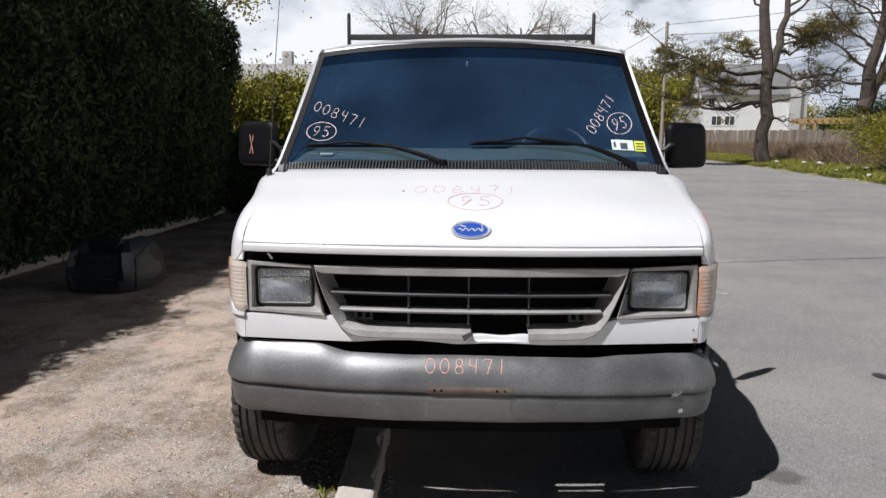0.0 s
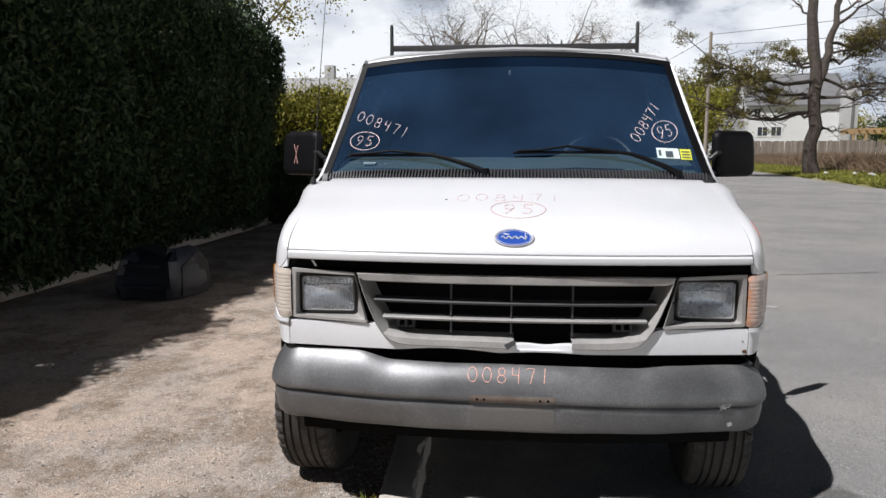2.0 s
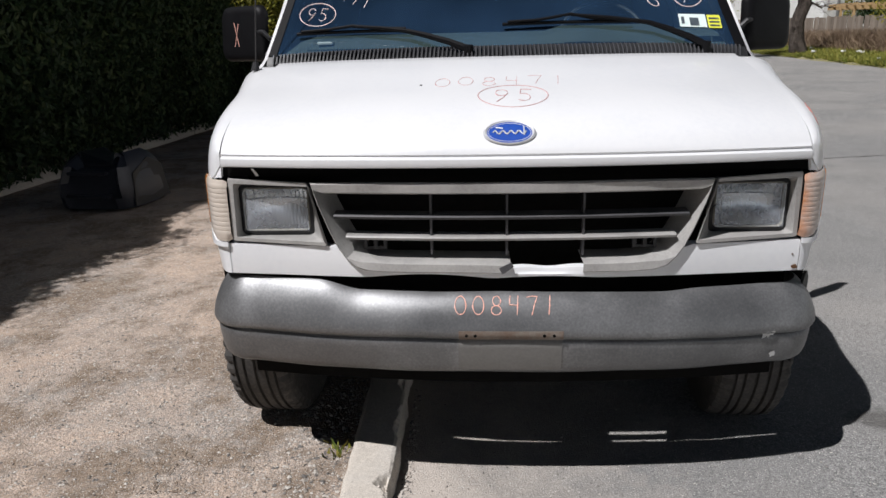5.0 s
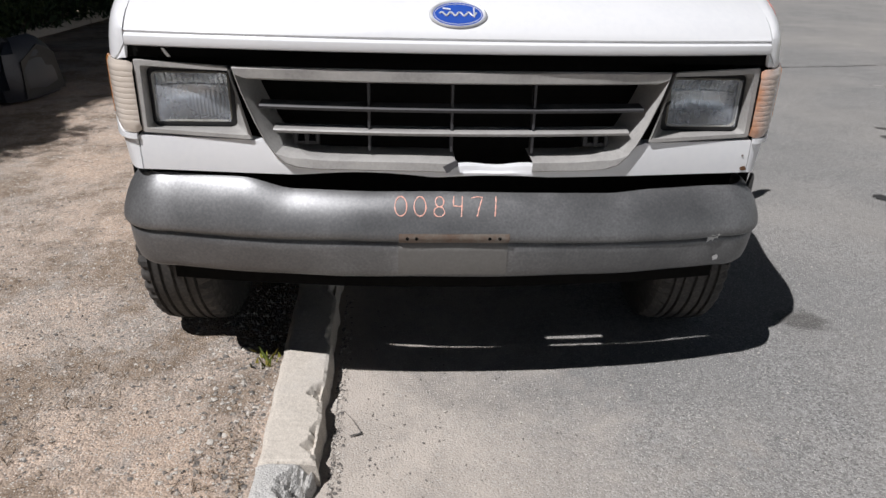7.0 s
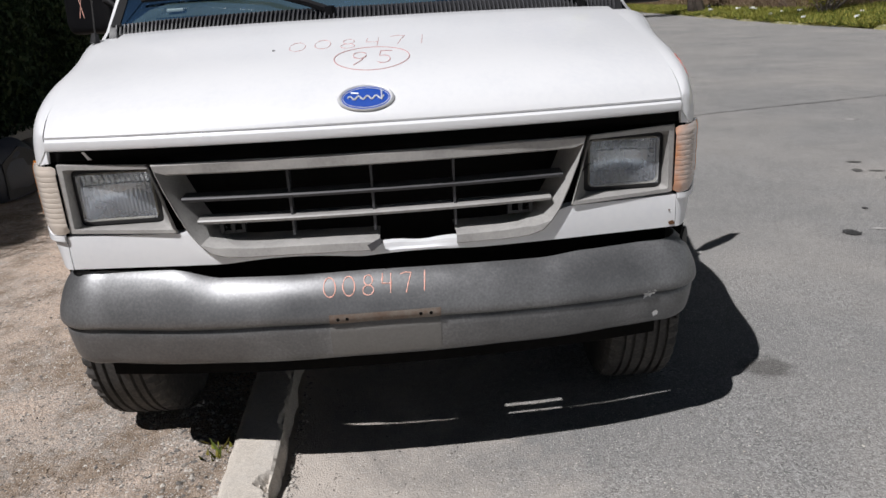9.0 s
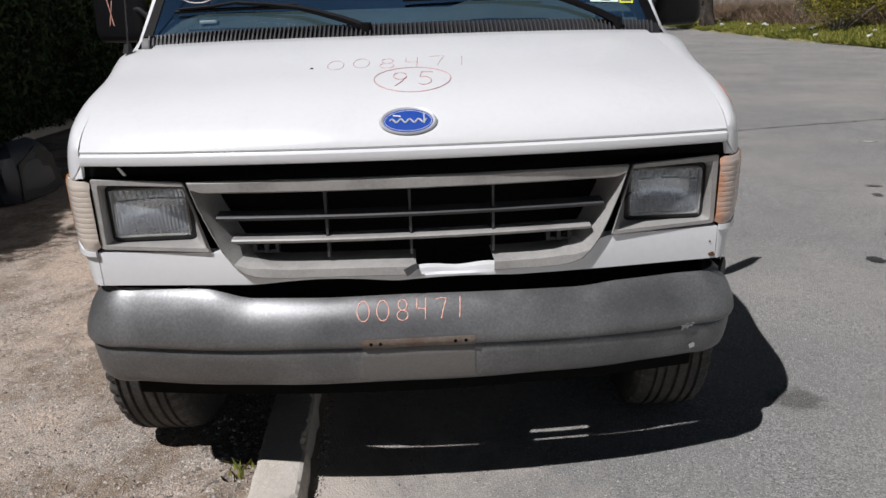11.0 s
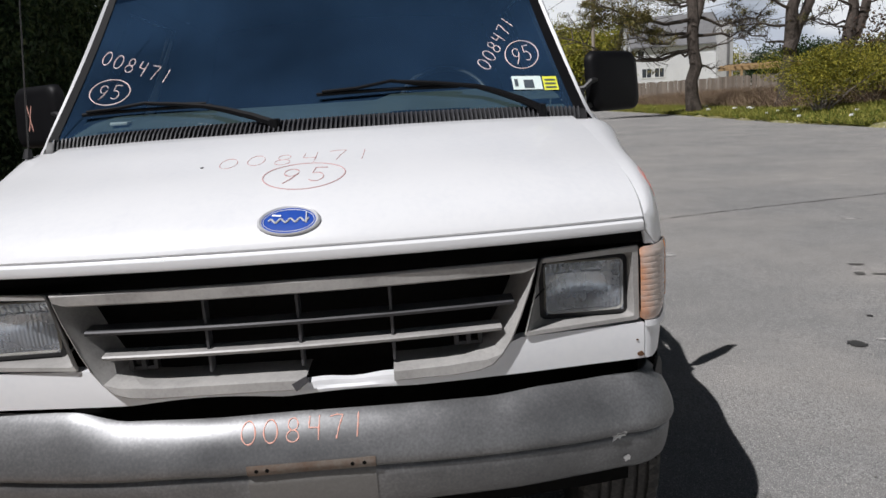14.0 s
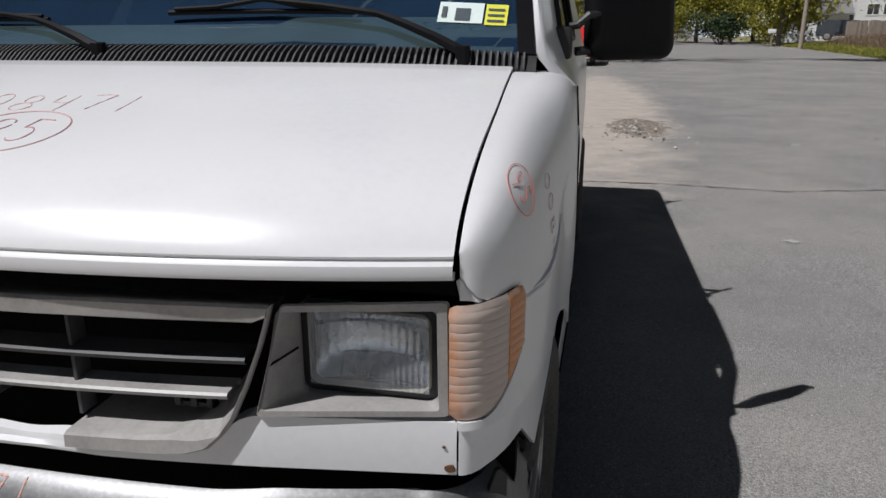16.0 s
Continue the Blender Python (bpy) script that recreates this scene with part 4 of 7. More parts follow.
def trim_y(x):
    return 0.072 + 0.083 * (min(abs(x), 1.0) / 0.84) ** 2


def hood_rear(x):
    return 0.70 + 0.17 * (abs(x) / 0.85) ** 2.2


HOOD_PROF = [(0.0, 1.075), (0.016, 1.098), (0.041, 1.124), (0.08, 1.15), (0.14, 1.18), (0.23, 1.212), (0.36, 1.247), (0.5, 1.286), (0.655, 1.322)]


def hood_z(x, y):
    yf, yr = front_y(x), hood_rear(x)
    s = (y - yf) / (yr - yf) * 0.655
    return smooth_at(HOOD_PROF, s) - 0.012 * (abs(x) / 0.85) ** 3


def hood_pt(x, y, off=0.0):
    """A point on the hood, lifted by off along its normal."""
    e = 0.004
    p = Vector((x, y, hood_z(x, y)))
    du = Vector((x + e, y, hood_z(x + e, y))) - p
    dv = Vector((x, y + e, hood_z(x, y + e))) - p
    return p + du.cross(dv).normalized() * off


van = thing("cargo_van", (0, 0, 0), "old white cargo van with weathered grey bumper parked over the kerb", "van")


def build_hood():
    xs = [0.846 * math.sin(a) / math.sin(1.25) for a in lin(-1.25, 1.25, 41)]
    lip = [(0.012, 1.034), (-0.003, 1.038), (-0.006, 1.046), (-0.005, 1.060), (0.003, 1.0645), (0.0045, 1.068), (0.001, 1.073)]
    ss = [(a, b, 1) for a, b in lip] + [(s, None, 0) for s in (0.004, 0.01, 0.02, 0.032, 0.045, 0.06, 0.08, 0.1, 0.125, 0.15, 0.18, 0.21, 0.25, 0.3, 0.35, 0.4, 0.45, 0.5, 0.55, 0.6, 0.645, 0.655)]

    def pt(x, v):
        s, z, is_lip = v
        yf, yr = front_y(x), hood_rear(x)
        x = x * (0.9975 + 0.0050 * min(1.0, max(0.0, s) / 0.4))
        if is_lip:
            return (x, yf + s, z - 0.004 * (abs(x) / 0.85) ** 3)
        y = yf + (yr - yf) * s / 0.655
        zz = hood_z(x, y)
        if s > 0.65:
            zz -= 0.006
        return (x, y, zz)
    V, F = grid(pt, xs, ss, flip=True)
    ob = obj_from("hood", V, F, M_WHITE, van, angle=50)
    solid(ob, 0.012)


build_hood()


def corner(theta):
    """The rounded front corner of the fender, seen from above."""
    return 0.8505 + 0.127 * math.sin(theta), 0.156 + 0.46 * (1 - math.cos(theta))


AXLE_Y, AXLE_Z = 0.67, 0.365


def build_fender(side):
    th = [radians(a) for a in (0.6, 6, 12, 18, 24, 30, 36, 40, 50, 58, 66, 74, 82, 90)]
    plan = [corner(t) for t in th] + [(0.9775 + 0.0255 * (f_ * f_ * (3 - 2 * f_)), 0.616 + 0.346 * f_) for f_ in (0.2, 0.4, 0.6, 0.8, 1.0)]
    phis = [radians(a) for a in lin(0, 90, 11)]

    def column(x_p, y):
        w = x_p - 0.8505
        zh = hood_z(0.846, max(y, front_y(0.846) + 0.001)) if y < hood_rear(0.846) else 1.305
        k_ = max(0.0, min(1.0, (y - 0.45) / 0.5))
        k_ = k_ * k_ * (3 - 2 * k_)
        hd = (0.030 + 1.75 * w) * (1 - k_) + 0.13 * k_
        col = []
        for f in phis:
            z_ = zh - 0.007 - hd * (1 - math.cos(f)) * (0.55 + 0.45 * math.sin(f))
            x_ = 0.8505 + w * math.sin(f) ** (0.80 - 0.05 * k_)
            side_x = interp([(0.9, 1.006), (1.12, 1.003), (1.26, 0.992), (1.318, 0.972)], z_)
            col.append((x_ + (side_x - x_) * k_ * k_ * math.sin(f), y, z_))
        z0 = col[-1][2]
        low = 0.70 if y < 0.33 else 0.52
        arch = 0.405 ** 2 - (y - AXLE_Y) ** 2
        if arch > 0:
            low = max(low, AXLE_Z + math.sqrt(arch))
        zs = [z0 - 0.001, 1.055, 1.047, 1.040, 1.034, 1.003, 0.998, 0.93, 0.86, 0.79, 0.785]
        zs = [min(z0 - 0.002 * (i + 1), z) for i, z in enumerate(zs)]
        tn = math.asin(max(0.0, min(1.0, w / 0.127)))
        nx, ny = Vector((0.46 * math.sin(tn), -0.127 * math.cos(tn))).normalized()
        for zi, z in enumerate(zs):
            fade = max(0.0, min(1.0, (0.5 - y) / 0.15))
            groove = (0.0035 if zi == 2 else 0.006 if zi == 3 else 0.002 if zi == 4 else 0) * fade
            bulge = 0.006 * math.sin(max(0, min(1, (z - 0.7) / 0.4)) * math.pi) if y > 0.35 else 0
            col.append((x_p + bulge - groove * nx, y - groove * ny, max(z, low)))
        for k in (1, 2, 3):
            z = 0.785 + (low - 0.785) * k / 3 if low < 0.785 else low
            col.append((x_p - (0.010 * k / 3 * min(1.0, (x_p - 0.8505) / 0.05) if y < 0.34 else 0), y, z))
        return col
    cols = [column(*p) for p in plan]
    n = len(cols[0])
    V = [(side * x, y, z) for c in cols for x, y, z in c]
    F = []
    nph = len(phis)
    for i in range(len(cols) - 1):
        for j in range(n - 1):
            hole = plan[i + 1][1] <= 0.268 and nph + 6 <= j < nph + 9
            if hole:
                continue
            a, b, c, d = i * n + j, i * n + j + 1, (i + 1) * n + j + 1, (i + 1) * n + j
            pa, pb, pc, pd = V[a], V[b], V[c], V[d]
            if abs(pa[2] - pb[2]) < 1e-5 and abs(pc[2] - pd[2]) < 1e-5:
                continue
            F.append((a, b, c, d) if side > 0 else (d, c, b, a))
    ob = obj_from("fender", V, F, M_WHITE, van, angle=40)
    solid(ob, 0.008, -1.0)
    # corner lamp, set into the opening, with a rounded lower rear corner
    lamp_th = [radians(a) for a in lin(-4.5, 39.0, 17)]

    def low_z(t):
        f = (t - lamp_th[0]) / (lamp_th[-1] - lamp_th[0])
        return 0.806 + 0.088 * max(0, (f - 0.42) / 0.58) ** 2.0 + 0.008 * max(0, 0.12 - f) / 0.12

    def high_z(t):
        f = (t - lamp_th[0]) / (lamp_th[-1] - lamp_th[0])
        return 0.988 + 0.005 * f - 0.008 * max(0, (f - 0.9) / 0.1) ** 2 - 0.006 * max(0, 0.1 - f) / 0.1

    def lens(t, v, back=0.002):
        x, y = corner(t)
        n_ = Vector((0.46 * math.sin(t), -0.127 * math.cos(t))).normalized()
        z = low_z(t) + (high_z(t) - low_z(t)) * v
        edge = min(1.0, 12 * min(v, 1 - v))
        k = (0.0009 * abs(math.cos(z / 0.2 * math.pi * 14))) * edge - back - 0.004 * (1 - edge)
        return (side * (x + n_.x * k), y + n_.y * k, z)
    vs = lin(0, 1, 85)
    fine_th = [lamp_th[0] + (lamp_th[-1] - lamp_th[0]) * k / 96 for k in range(97)]
    split = 74
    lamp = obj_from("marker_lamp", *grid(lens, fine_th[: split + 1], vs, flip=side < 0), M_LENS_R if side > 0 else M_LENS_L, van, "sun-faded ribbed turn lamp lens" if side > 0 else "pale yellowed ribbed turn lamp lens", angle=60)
    solid(lamp, 0.012)
    am = obj_from("amber_side", *grid(lambda t, v: lens(t, v, 0.001), fine_th[split:], vs, flip=side < 0), M_AMBER, lamp, "amber side reflector", angle=60)
    solid(am, 0.012)
    bm = bmesh.new()
    rim_pts = [lens(t, 0, -0.0035) for t in fine_th] + [lens(fine_th[-1], v, -0.0005) for v in vs[4:-4:4]] + [lens(t, 1, -0.0035) for t in fine_th[::-1]] + [lens(fine_th[0], v, -0.0005) for v in vs[-4:4:-4]] + [lens(fine_th[0], 0, -0.0035)]
    tube(bm, rim_pts, 0.0028, 5)
    part("lamp_seal", bm, M_UNDER, lamp)
    V, F = grid(lambda t, v: (side * (corner(t)[0] - 0.001 * v), corner(t)[1], 0.786 + (low_z(t) - 0.006 - 0.786) * v), [radians(a) for a in lin(0, 40.5, 17)], [0, 0.5, 1], flip=side < 0)
    solid(obj_from("lamp_surround", V, F, M_WHITE, van, angle=60), 0.01)
    bm = bmesh.new()
    prism(bm, [(side * 0.842, 0.185, 0.78), (side * 0.905, 0.27, 0.78), (side * 0.935, 0.36, 0.78), (side * 0.80, 0.36, 0.78)], (0, 0, 0.225))
    part("lamp_housing", bm, M_BLACK, lamp)


build_fender(1)
build_fender(-1)


# lower white front panel, dented under the broken grille
def build_fascia():
    xs = lin(-0.8485, 0.8485, 70)

    def top(x):
        a = abs(x)
        t = interp([(0.0, 0.732), (0.40, 0.732), (0.45, 0.742), (0.49, 0.778), (0.512, 0.792), (0.53, 0.795), (0.85, 0.795)], a)
        if -0.01 < x < 0.22:
            t += 0.001 + 0.003 * math.sin(x * 40)
        return t

    def pt(x, v):
        b = 0.700 + 0.004 * (1 - (abs(x) / 0.85) ** 2)
        if -0.05 < x < 0.26:
            b += 0.006 * math.sin((x + 0.05) * 10)
        elif -0.42 < x < -0.05:
            b += 0.012 * math.sin(math.pi * (x + 0.42) / 0.37)
        t = top(x)
        y = trim_y(x) + 0.006 - 0.008 * max(0.0, (abs(x) - 0.6) / 0.25) ** 2
        dent = 0.012 * math.exp(-((x - 0.1) / 0.08) ** 2) if v > 0.4 else 0
        z = b + (t - b) * min(1, max(0, v))
        if v < 0:
            return (x, y + 0.03, b + 0.002)
        if v > 1:
            return (x, y + 0.03, t + 0.003)
        return (x, y + 0.008 * (0.5 - v) ** 2 + dent, z)
    V, F = grid(pt, xs, [-1, 0, 0.08, 0.3, 0.5, 0.7, 0.92, 1, 2], flip=True)
    solid(obj_from("front_panel", V, F, M_WHITE, van, angle=45), 0.004)
    # black sheets added behind the front, painting the shade in grille and hood gap
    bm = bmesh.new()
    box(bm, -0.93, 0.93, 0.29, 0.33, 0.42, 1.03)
    part("dark_front_backing", bm, M_UNDER, van)
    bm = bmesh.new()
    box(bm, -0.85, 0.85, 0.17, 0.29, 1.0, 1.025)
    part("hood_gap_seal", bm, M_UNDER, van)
    for sx in (-1, 1):
        bm = bmesh.new()
        for a, b in ((0, 0.012), (0.03, 0.042), (0.06, 0.07)):
            box(bm, sx * 0.40 + a - 0.035, sx * 0.40 + b - 0.035, 0.15, 0.17, 0.775, 0.805, 0.002)
        box(bm, sx * 0.40 - 0.035, sx * 0.40 + 0.035, 0.155, 0.172, 0.773, 0.783, 0.002)
        part("radiator_bracket", bm, M_BLACK, van)


build_fascia()


def quad_map(u, v, tl, tr, br, bl):
    a = (bl[0] + (br[0] - bl[0]) * u, bl[1] + (br[1] - bl[1]) * u)
    b = (tl[0] + (tr[0] - tl[0]) * u, tl[1] + (tr[1] - tl[1]) * u)
    return (a[0] + (b[0] - a[0]) * v, a[1] + (b[1] - a[1]) * v)


LENS_Y = 0.178


def build_headlight(side):
    """A deep bezel pocket with a sealed beam lamp at its bottom."""
    rim = round_rect(0, 1, 0, 1, 0.03, 4)
    O = [quad_map(u, v, (0.836, 0.996), (0.586, 0.988), (0.534, 0.797), (0.838, 0.803)) for u, v in rim]
    P = [quad_map(u, v, (0.818, 0.981), (0.580, 0.976), (0.545, 0.809), (0.822, 0.815)) for u, v in rim]
    Q = [quad_map(u, v, (0.815, 0.973), (0.587, 0.973), (0.587, 0.813), (0.815, 0.813)) for u, v in round_rect(0, 1, 0, 1, 0.09, 4)]
    bm = bmesh.new()
    n = len(O)
    rings = [[bm.verts.new((side * (x + (0.69 - x) * 0.03), trim_y(x) + 0.012, z + (0.89 - z) * 0.03)) for x, z in O], [bm.verts.new((side * x, trim_y(x) + 0.004, z)) for x, z in O], [bm.verts.new((side * (x + (0.69 - x) * 0.02), trim_y(x) - 0.001, z + (0.89 - z) * 0.02)) for x, z in O], [bm.verts.new((side * x, trim_y(x) - 0.001, z)) for x, z in P], [bm.verts.new((side * x, max(trim_y(x) + 0.012, LENS_Y - 0.004), z)) for x, z in Q], [bm.verts.new((side * x, LENS_Y + 0.03, z)) for x, z in Q]]
    for a, b in zip(rings, rings[1:]):
        for k in range(n):
            m = (k + 1) % n
            bm.faces.new((a[k], a[m], b[m], b[k]))
    bezel = part("headlight", bm, M_GREY, van, "weathered grey headlight bezel pocket", angle=28)
    yl = LENS_Y

    def ring(name, a, b, y0, y1, material):
        bm = bmesh.new()
        frame_solid(bm, [(side * x, y0, z) for x, z in round_rect(*a, 4)], [(side * x, y1, z) for x, z in round_rect(*b, 4)], (0, 0.02, 0))
        return part(name, bm, material, bezel)
    ring("lamp_seal", (0.586, 0.816, 0.812, 0.974, 0.022), (0.600, 0.804, 0.826, 0.962, 0.018), yl + 0.008, yl + 0.002, M_BLACK)
    ring("lamp_rim", (0.600, 0.804, 0.826, 0.962, 0.018), (0.604, 0.800, 0.830, 0.958, 0.015), yl + 0.003, yl - 0.003, M_LRIM)
    xs, zs = lin(0.603, 0.801, 121), lin(0.829, 0.959, 29)

    def lens(x, z):
        u, v = (x - 0.702) / 0.099, (z - 0.894) / 0.065
        step = 1 if v > 0.45 else 0.5 if abs(u) < 0.5 else 0.8
        flute = 0.0011 * step * math.cos(u * 66) + 0.0012 * (1 if v > 0.42 and abs(u) < 0.55 else 0)
        return (side * x, yl - 0.004 - 0.010 * (1 - u * u) * (1 - v * v) + flute, z)
    ob = obj_from("lens", *grid(lens, xs, zs, flip=side > 0), M_LENS, bezel, "sealed beam glass lens with fluting")
    ob.visible_shadow = False

    def refl(x, z):
        u, v = (x - 0.702) / 0.102, (z - 0.894) / 0.069
        return (side * x, yl + 0.012 + 0.060 * math.sqrt(max(0, 1 - 0.85 * u * u)) * (1 - 0.6 * v * v) + 0.0012 * math.cos(u * 46) * (1.0 if v > 0.35 else 0.4) + (0.006 if v > 0.35 else 0.0) + (0.004 if v < -0.45 and abs(u) < 0.6 else 0.0), z)
    obj_from("reflector", *grid(refl, lin(0.600, 0.804, 91), lin(0.826, 0.962, 33), flip=side > 0), M_REFLECT, bezel, "silver lamp reflector")
    if side > 0:
        bm = bmesh.new()
        tube(bm, [(0.5505, 0.108, 0.872), (0.5565, 0.112, 0.882), (0.572, 0.128, 0.890), (0.596, 0.150, 0.903)], 0.0022, 5)
        part("crack", bm, M_UNDER, bezel, "crack across the bezel")


M_LRIM = mat("lamp_rim_grey", [(0.22, 0.2, 0.16), (0.4, 0.38, 0.33)], rough=0.4, scale=40)
build_headlight(1)
build_headlight(-1)


def build_grille():
    half_o = [(0.212, 0.724), (0.36, 0.723), (0.42, 0.727), (0.455, 0.738), (0.48, 0.762), (0.503, 0.795), (0.528, 0.85), (0.555, 0.92), (0.5665, 0.957), (0.5705, 0.972), (0.575, 0.988)]
    half_i = [(0.212, 0.754), (0.34, 0.754), (0.39, 0.757), (0.422, 0.766), (0.445, 0.784), (0.467, 0.812), (0.494, 0.86), (0.520, 0.916), (0.531, 0.942), (0.535, 0.951), (0.54, 0.956)]
    outer = half_o + [(x, 0.990) for x in (0.4, 0.2, 0.0, -0.2, -0.4)] + [(-x, z) for x, z in half_o[::-1][:-1]] + [(-0.1, 0.724), (-0.012, 0.722)]
    inner = half_i + [(x, 0.956) for x in (0.36, 0.18, 0.0, -0.18, -0.36)] + [(-x, z) for x, z in half_i[::-1][:-1]] + [(-0.1, 0.754), (0.004, 0.752)]
    n = len(outer)
    bm = bmesh.new()
    rows = []
    for k in range(n):
        (xo, zo), (xi, zi) = outer[k], inner[k]
        yo, yi = trim_y(xo), trim_y(xi)
        mx, mz = xo + (xi - xo) * 0.5, zo + (zi - zo) * 0.5
        dx, dz = (xi - xo), (zi - zo)
        sd = 0.0 if zo > 0.985 and abs(xo) < 0.5 else max(0.0, min(1.0, (abs(xo) - 0.43) / 0.06)) * (0.0 if zo > 0.985 else 1.0)
        sd = sd * sd * (3 - 2 * sd)
        fr = 0.85 - 0.79 * sd
        rows.append([bm.verts.new(p) for p in ((xo, yo + 0.006, zo), (xo, yo - 0.004, zo), (xo + dx * 0.12, yo - 0.010, zo + dz * 0.12), (xo + dx * fr, yo - 0.009, zo + dz * fr), (xo + dx * (fr + 0.08), yo - 0.003, zo + dz * (fr + 0.08)), (xi, yi + 0.004 + 0.110 * sd, zi), (xi, yi + 0.125, zi))])
    for a, b in zip(rows, rows[1:]):
        for j in range(6):
            bm.faces.new((a[j], a[j + 1], b[j + 1], b[j]))
    g = part("grille", bm, M_GREY, van, "weathered grey grille surround with its lower bar broken", angle=20)
    for z, hx, m in ((0.883, 0.516, M_GREY_IN), (0.820, 0.482, M_GREY)):
        bm = bmesh.new()
        xs = lin(-hx, hx, 25)
        th = 0.0055
        rr = []
        for x in xs:
            y = trim_y(x) + 0.018
            rr.append([bm.verts.new(p) for p in ((x, y, z + th * 0.3), (x, y + 0.004, z + th), (x, y + 0.05, z + th + 0.004), (x, y + 0.05, z - th + 0.002), (x, y + 0.003, z - th))])
        for a, b in zip(rr, rr[1:]):
            for j in range(5):
                bm.faces.new((a[j], a[(j + 1) % 5], b[(j + 1) % 5], b[j]))
        part("slat", bm, m, g, "grey horizontal grille bar")
    for x in (-0.227, -0.006, 0.215):
        bm = bmesh.new()
        y = trim_y(x)
        box(bm, x - 0.0035, x + 0.0035, y + 0.034, y + 0.07, 0.768 if x < 0.1 else 0.764, 0.955, 0.0015)
        part("divider", bm, M_GREY_IN, g)
    # loose torn flap next to the break
    bm = bmesh.new()
    prism(bm, [(-0.02, trim_y(0) - 0.012, 0.722), (0.012, trim_y(0) - 0.016, 0.746), (0.006, trim_y(0) - 0.014, 0.758), (-0.03, trim_y(0) - 0.010, 0.74)], (0, 0.006, 0))
    part("torn_edge", bm, M_GREY_IN, g)
    # chipped paint fleck in the gap above
    bm = bmesh.new()
    prism(bm, [(-0.755, 0.14, 1.026), (-0.748, 0.138, 1.027), (-0.733, 0.14, 1.005), (-0.742, 0.141, 1.004)], (0, 0.003, 0))
    part("paint_fleck", bm, M_WHITE, g, "bent chip of white paint")


build_grille()


def rust_chip(cx, cz, r, seed):
    """A rusted spot where the paint has chipped off the panel's lower corner."""
    vs, n = [], 12
    y = trim_y(cx) - 0.0035
    for k in range(n):
        a = 2 * math.pi * k / n
        q = r * (1 + 0.5 * noise.noise((math.cos(a) * 2 + seed, math.sin(a) * 2, seed)))
        vs.append((cx + q * math.cos(a), y, cz + 0.7 * q * math.sin(a)))
    bm = bmesh.new()
    prism(bm, vs, (0, 0.004, 0))
    part("rust_spot", bm, M_RUSTY, van, "brown rust spot in the white paint")


M_RUSTY = mat("brown_rust", [(0.05, 0.025, 0.015), (0.16, 0.075, 0.03)], rough=0.9, scale=120, fine=400)
rust_chip(0.838, 0.713, 0.009, 1.0)
rust_chip(0.829, 0.752, 0.003, 2.0)


def bumper_plan(t):
    """Front line of the bumper, t along it from centre 0 to its end 1, and the inward normal."""
    if t < 0.62:
        x = 0.80 * t / 0.62
        y = 0.018 + 0.080 * (x / 0.8) ** 2.6
        dy = 0.080 * 2.6 * (x / 0.8) ** 1.6 / 0.8
        nrm = Vector((-dy, 1.0)).normalized()
    else:
        a = (t - 0.62) / 0.38
        ang = min(1.0, a / 0.62) * math.pi / 2
        x = 0.80 + 0.155 * math.sin(ang)
        y = 0.098 + 0.17 * (1 - math.cos(ang))
        if a > 0.62:
            y += (a - 0.62) / 0.38 * 0.15
        nrm = Vector((-math.sin(ang) * 1.0 - 0.25 * math.cos(ang), math.cos(ang))).normalized()
    return x, y, nrm


BUMP_PROF = [(0.082, 0.60), (0.080, 0.648), (0.077, 0.657), (0.071, 0.661), (0.062, 0.656), (0.050, 0.645), (0.038, 0.632), (0.0275, 0.618), (0.0185, 0.603), (0.011, 0.588), (0.005, 0.574), (0.0015, 0.561), (0.0, 0.549), (0.003, 0.541), (0.009, 0.536), (0.0165, 0.533), (0.0185, 0.5305), (0.0145, 0.526), (0.0118, 0.520), (0.0125, 0.50), (0.0155, 0.472), (0.020, 0.445), (0.025, 0.428), (0.033, 0.419), (0.055, 0.416)]


def bumper_pt(s, j):
    x, y, nrm = bumper_plan(abs(s))
    d, z = BUMP_PROF[j]
    if z > 0.56:
        lift = min(1.0, max(0.0, (x - 0.44) / 0.15))
        lift = lift * lift * (3 - 2 * lift)
        z += (0.029 if s < 0 else 0.013) * lift * (z - 0.56) / 0.11
    if s > 0:
        # the end on the road side hangs a little
        sag = min(1.0, x / 0.8)
        z -= 0.014 * sag * sag * (3 - 2 * sag) * min(1.0, max(0.0, (z - 0.43) / 0.09))
    if abs(s) > 0.8 and z < 0.55:
        z += 0.02 * (abs(s) - 0.8) / 0.2
    z += 0.003 * noise.noise((s * 6, j * 0.2, 1.0))
    return (math.copysign(1, s) * (x + nrm.x * d), y + nrm.y * d, z)


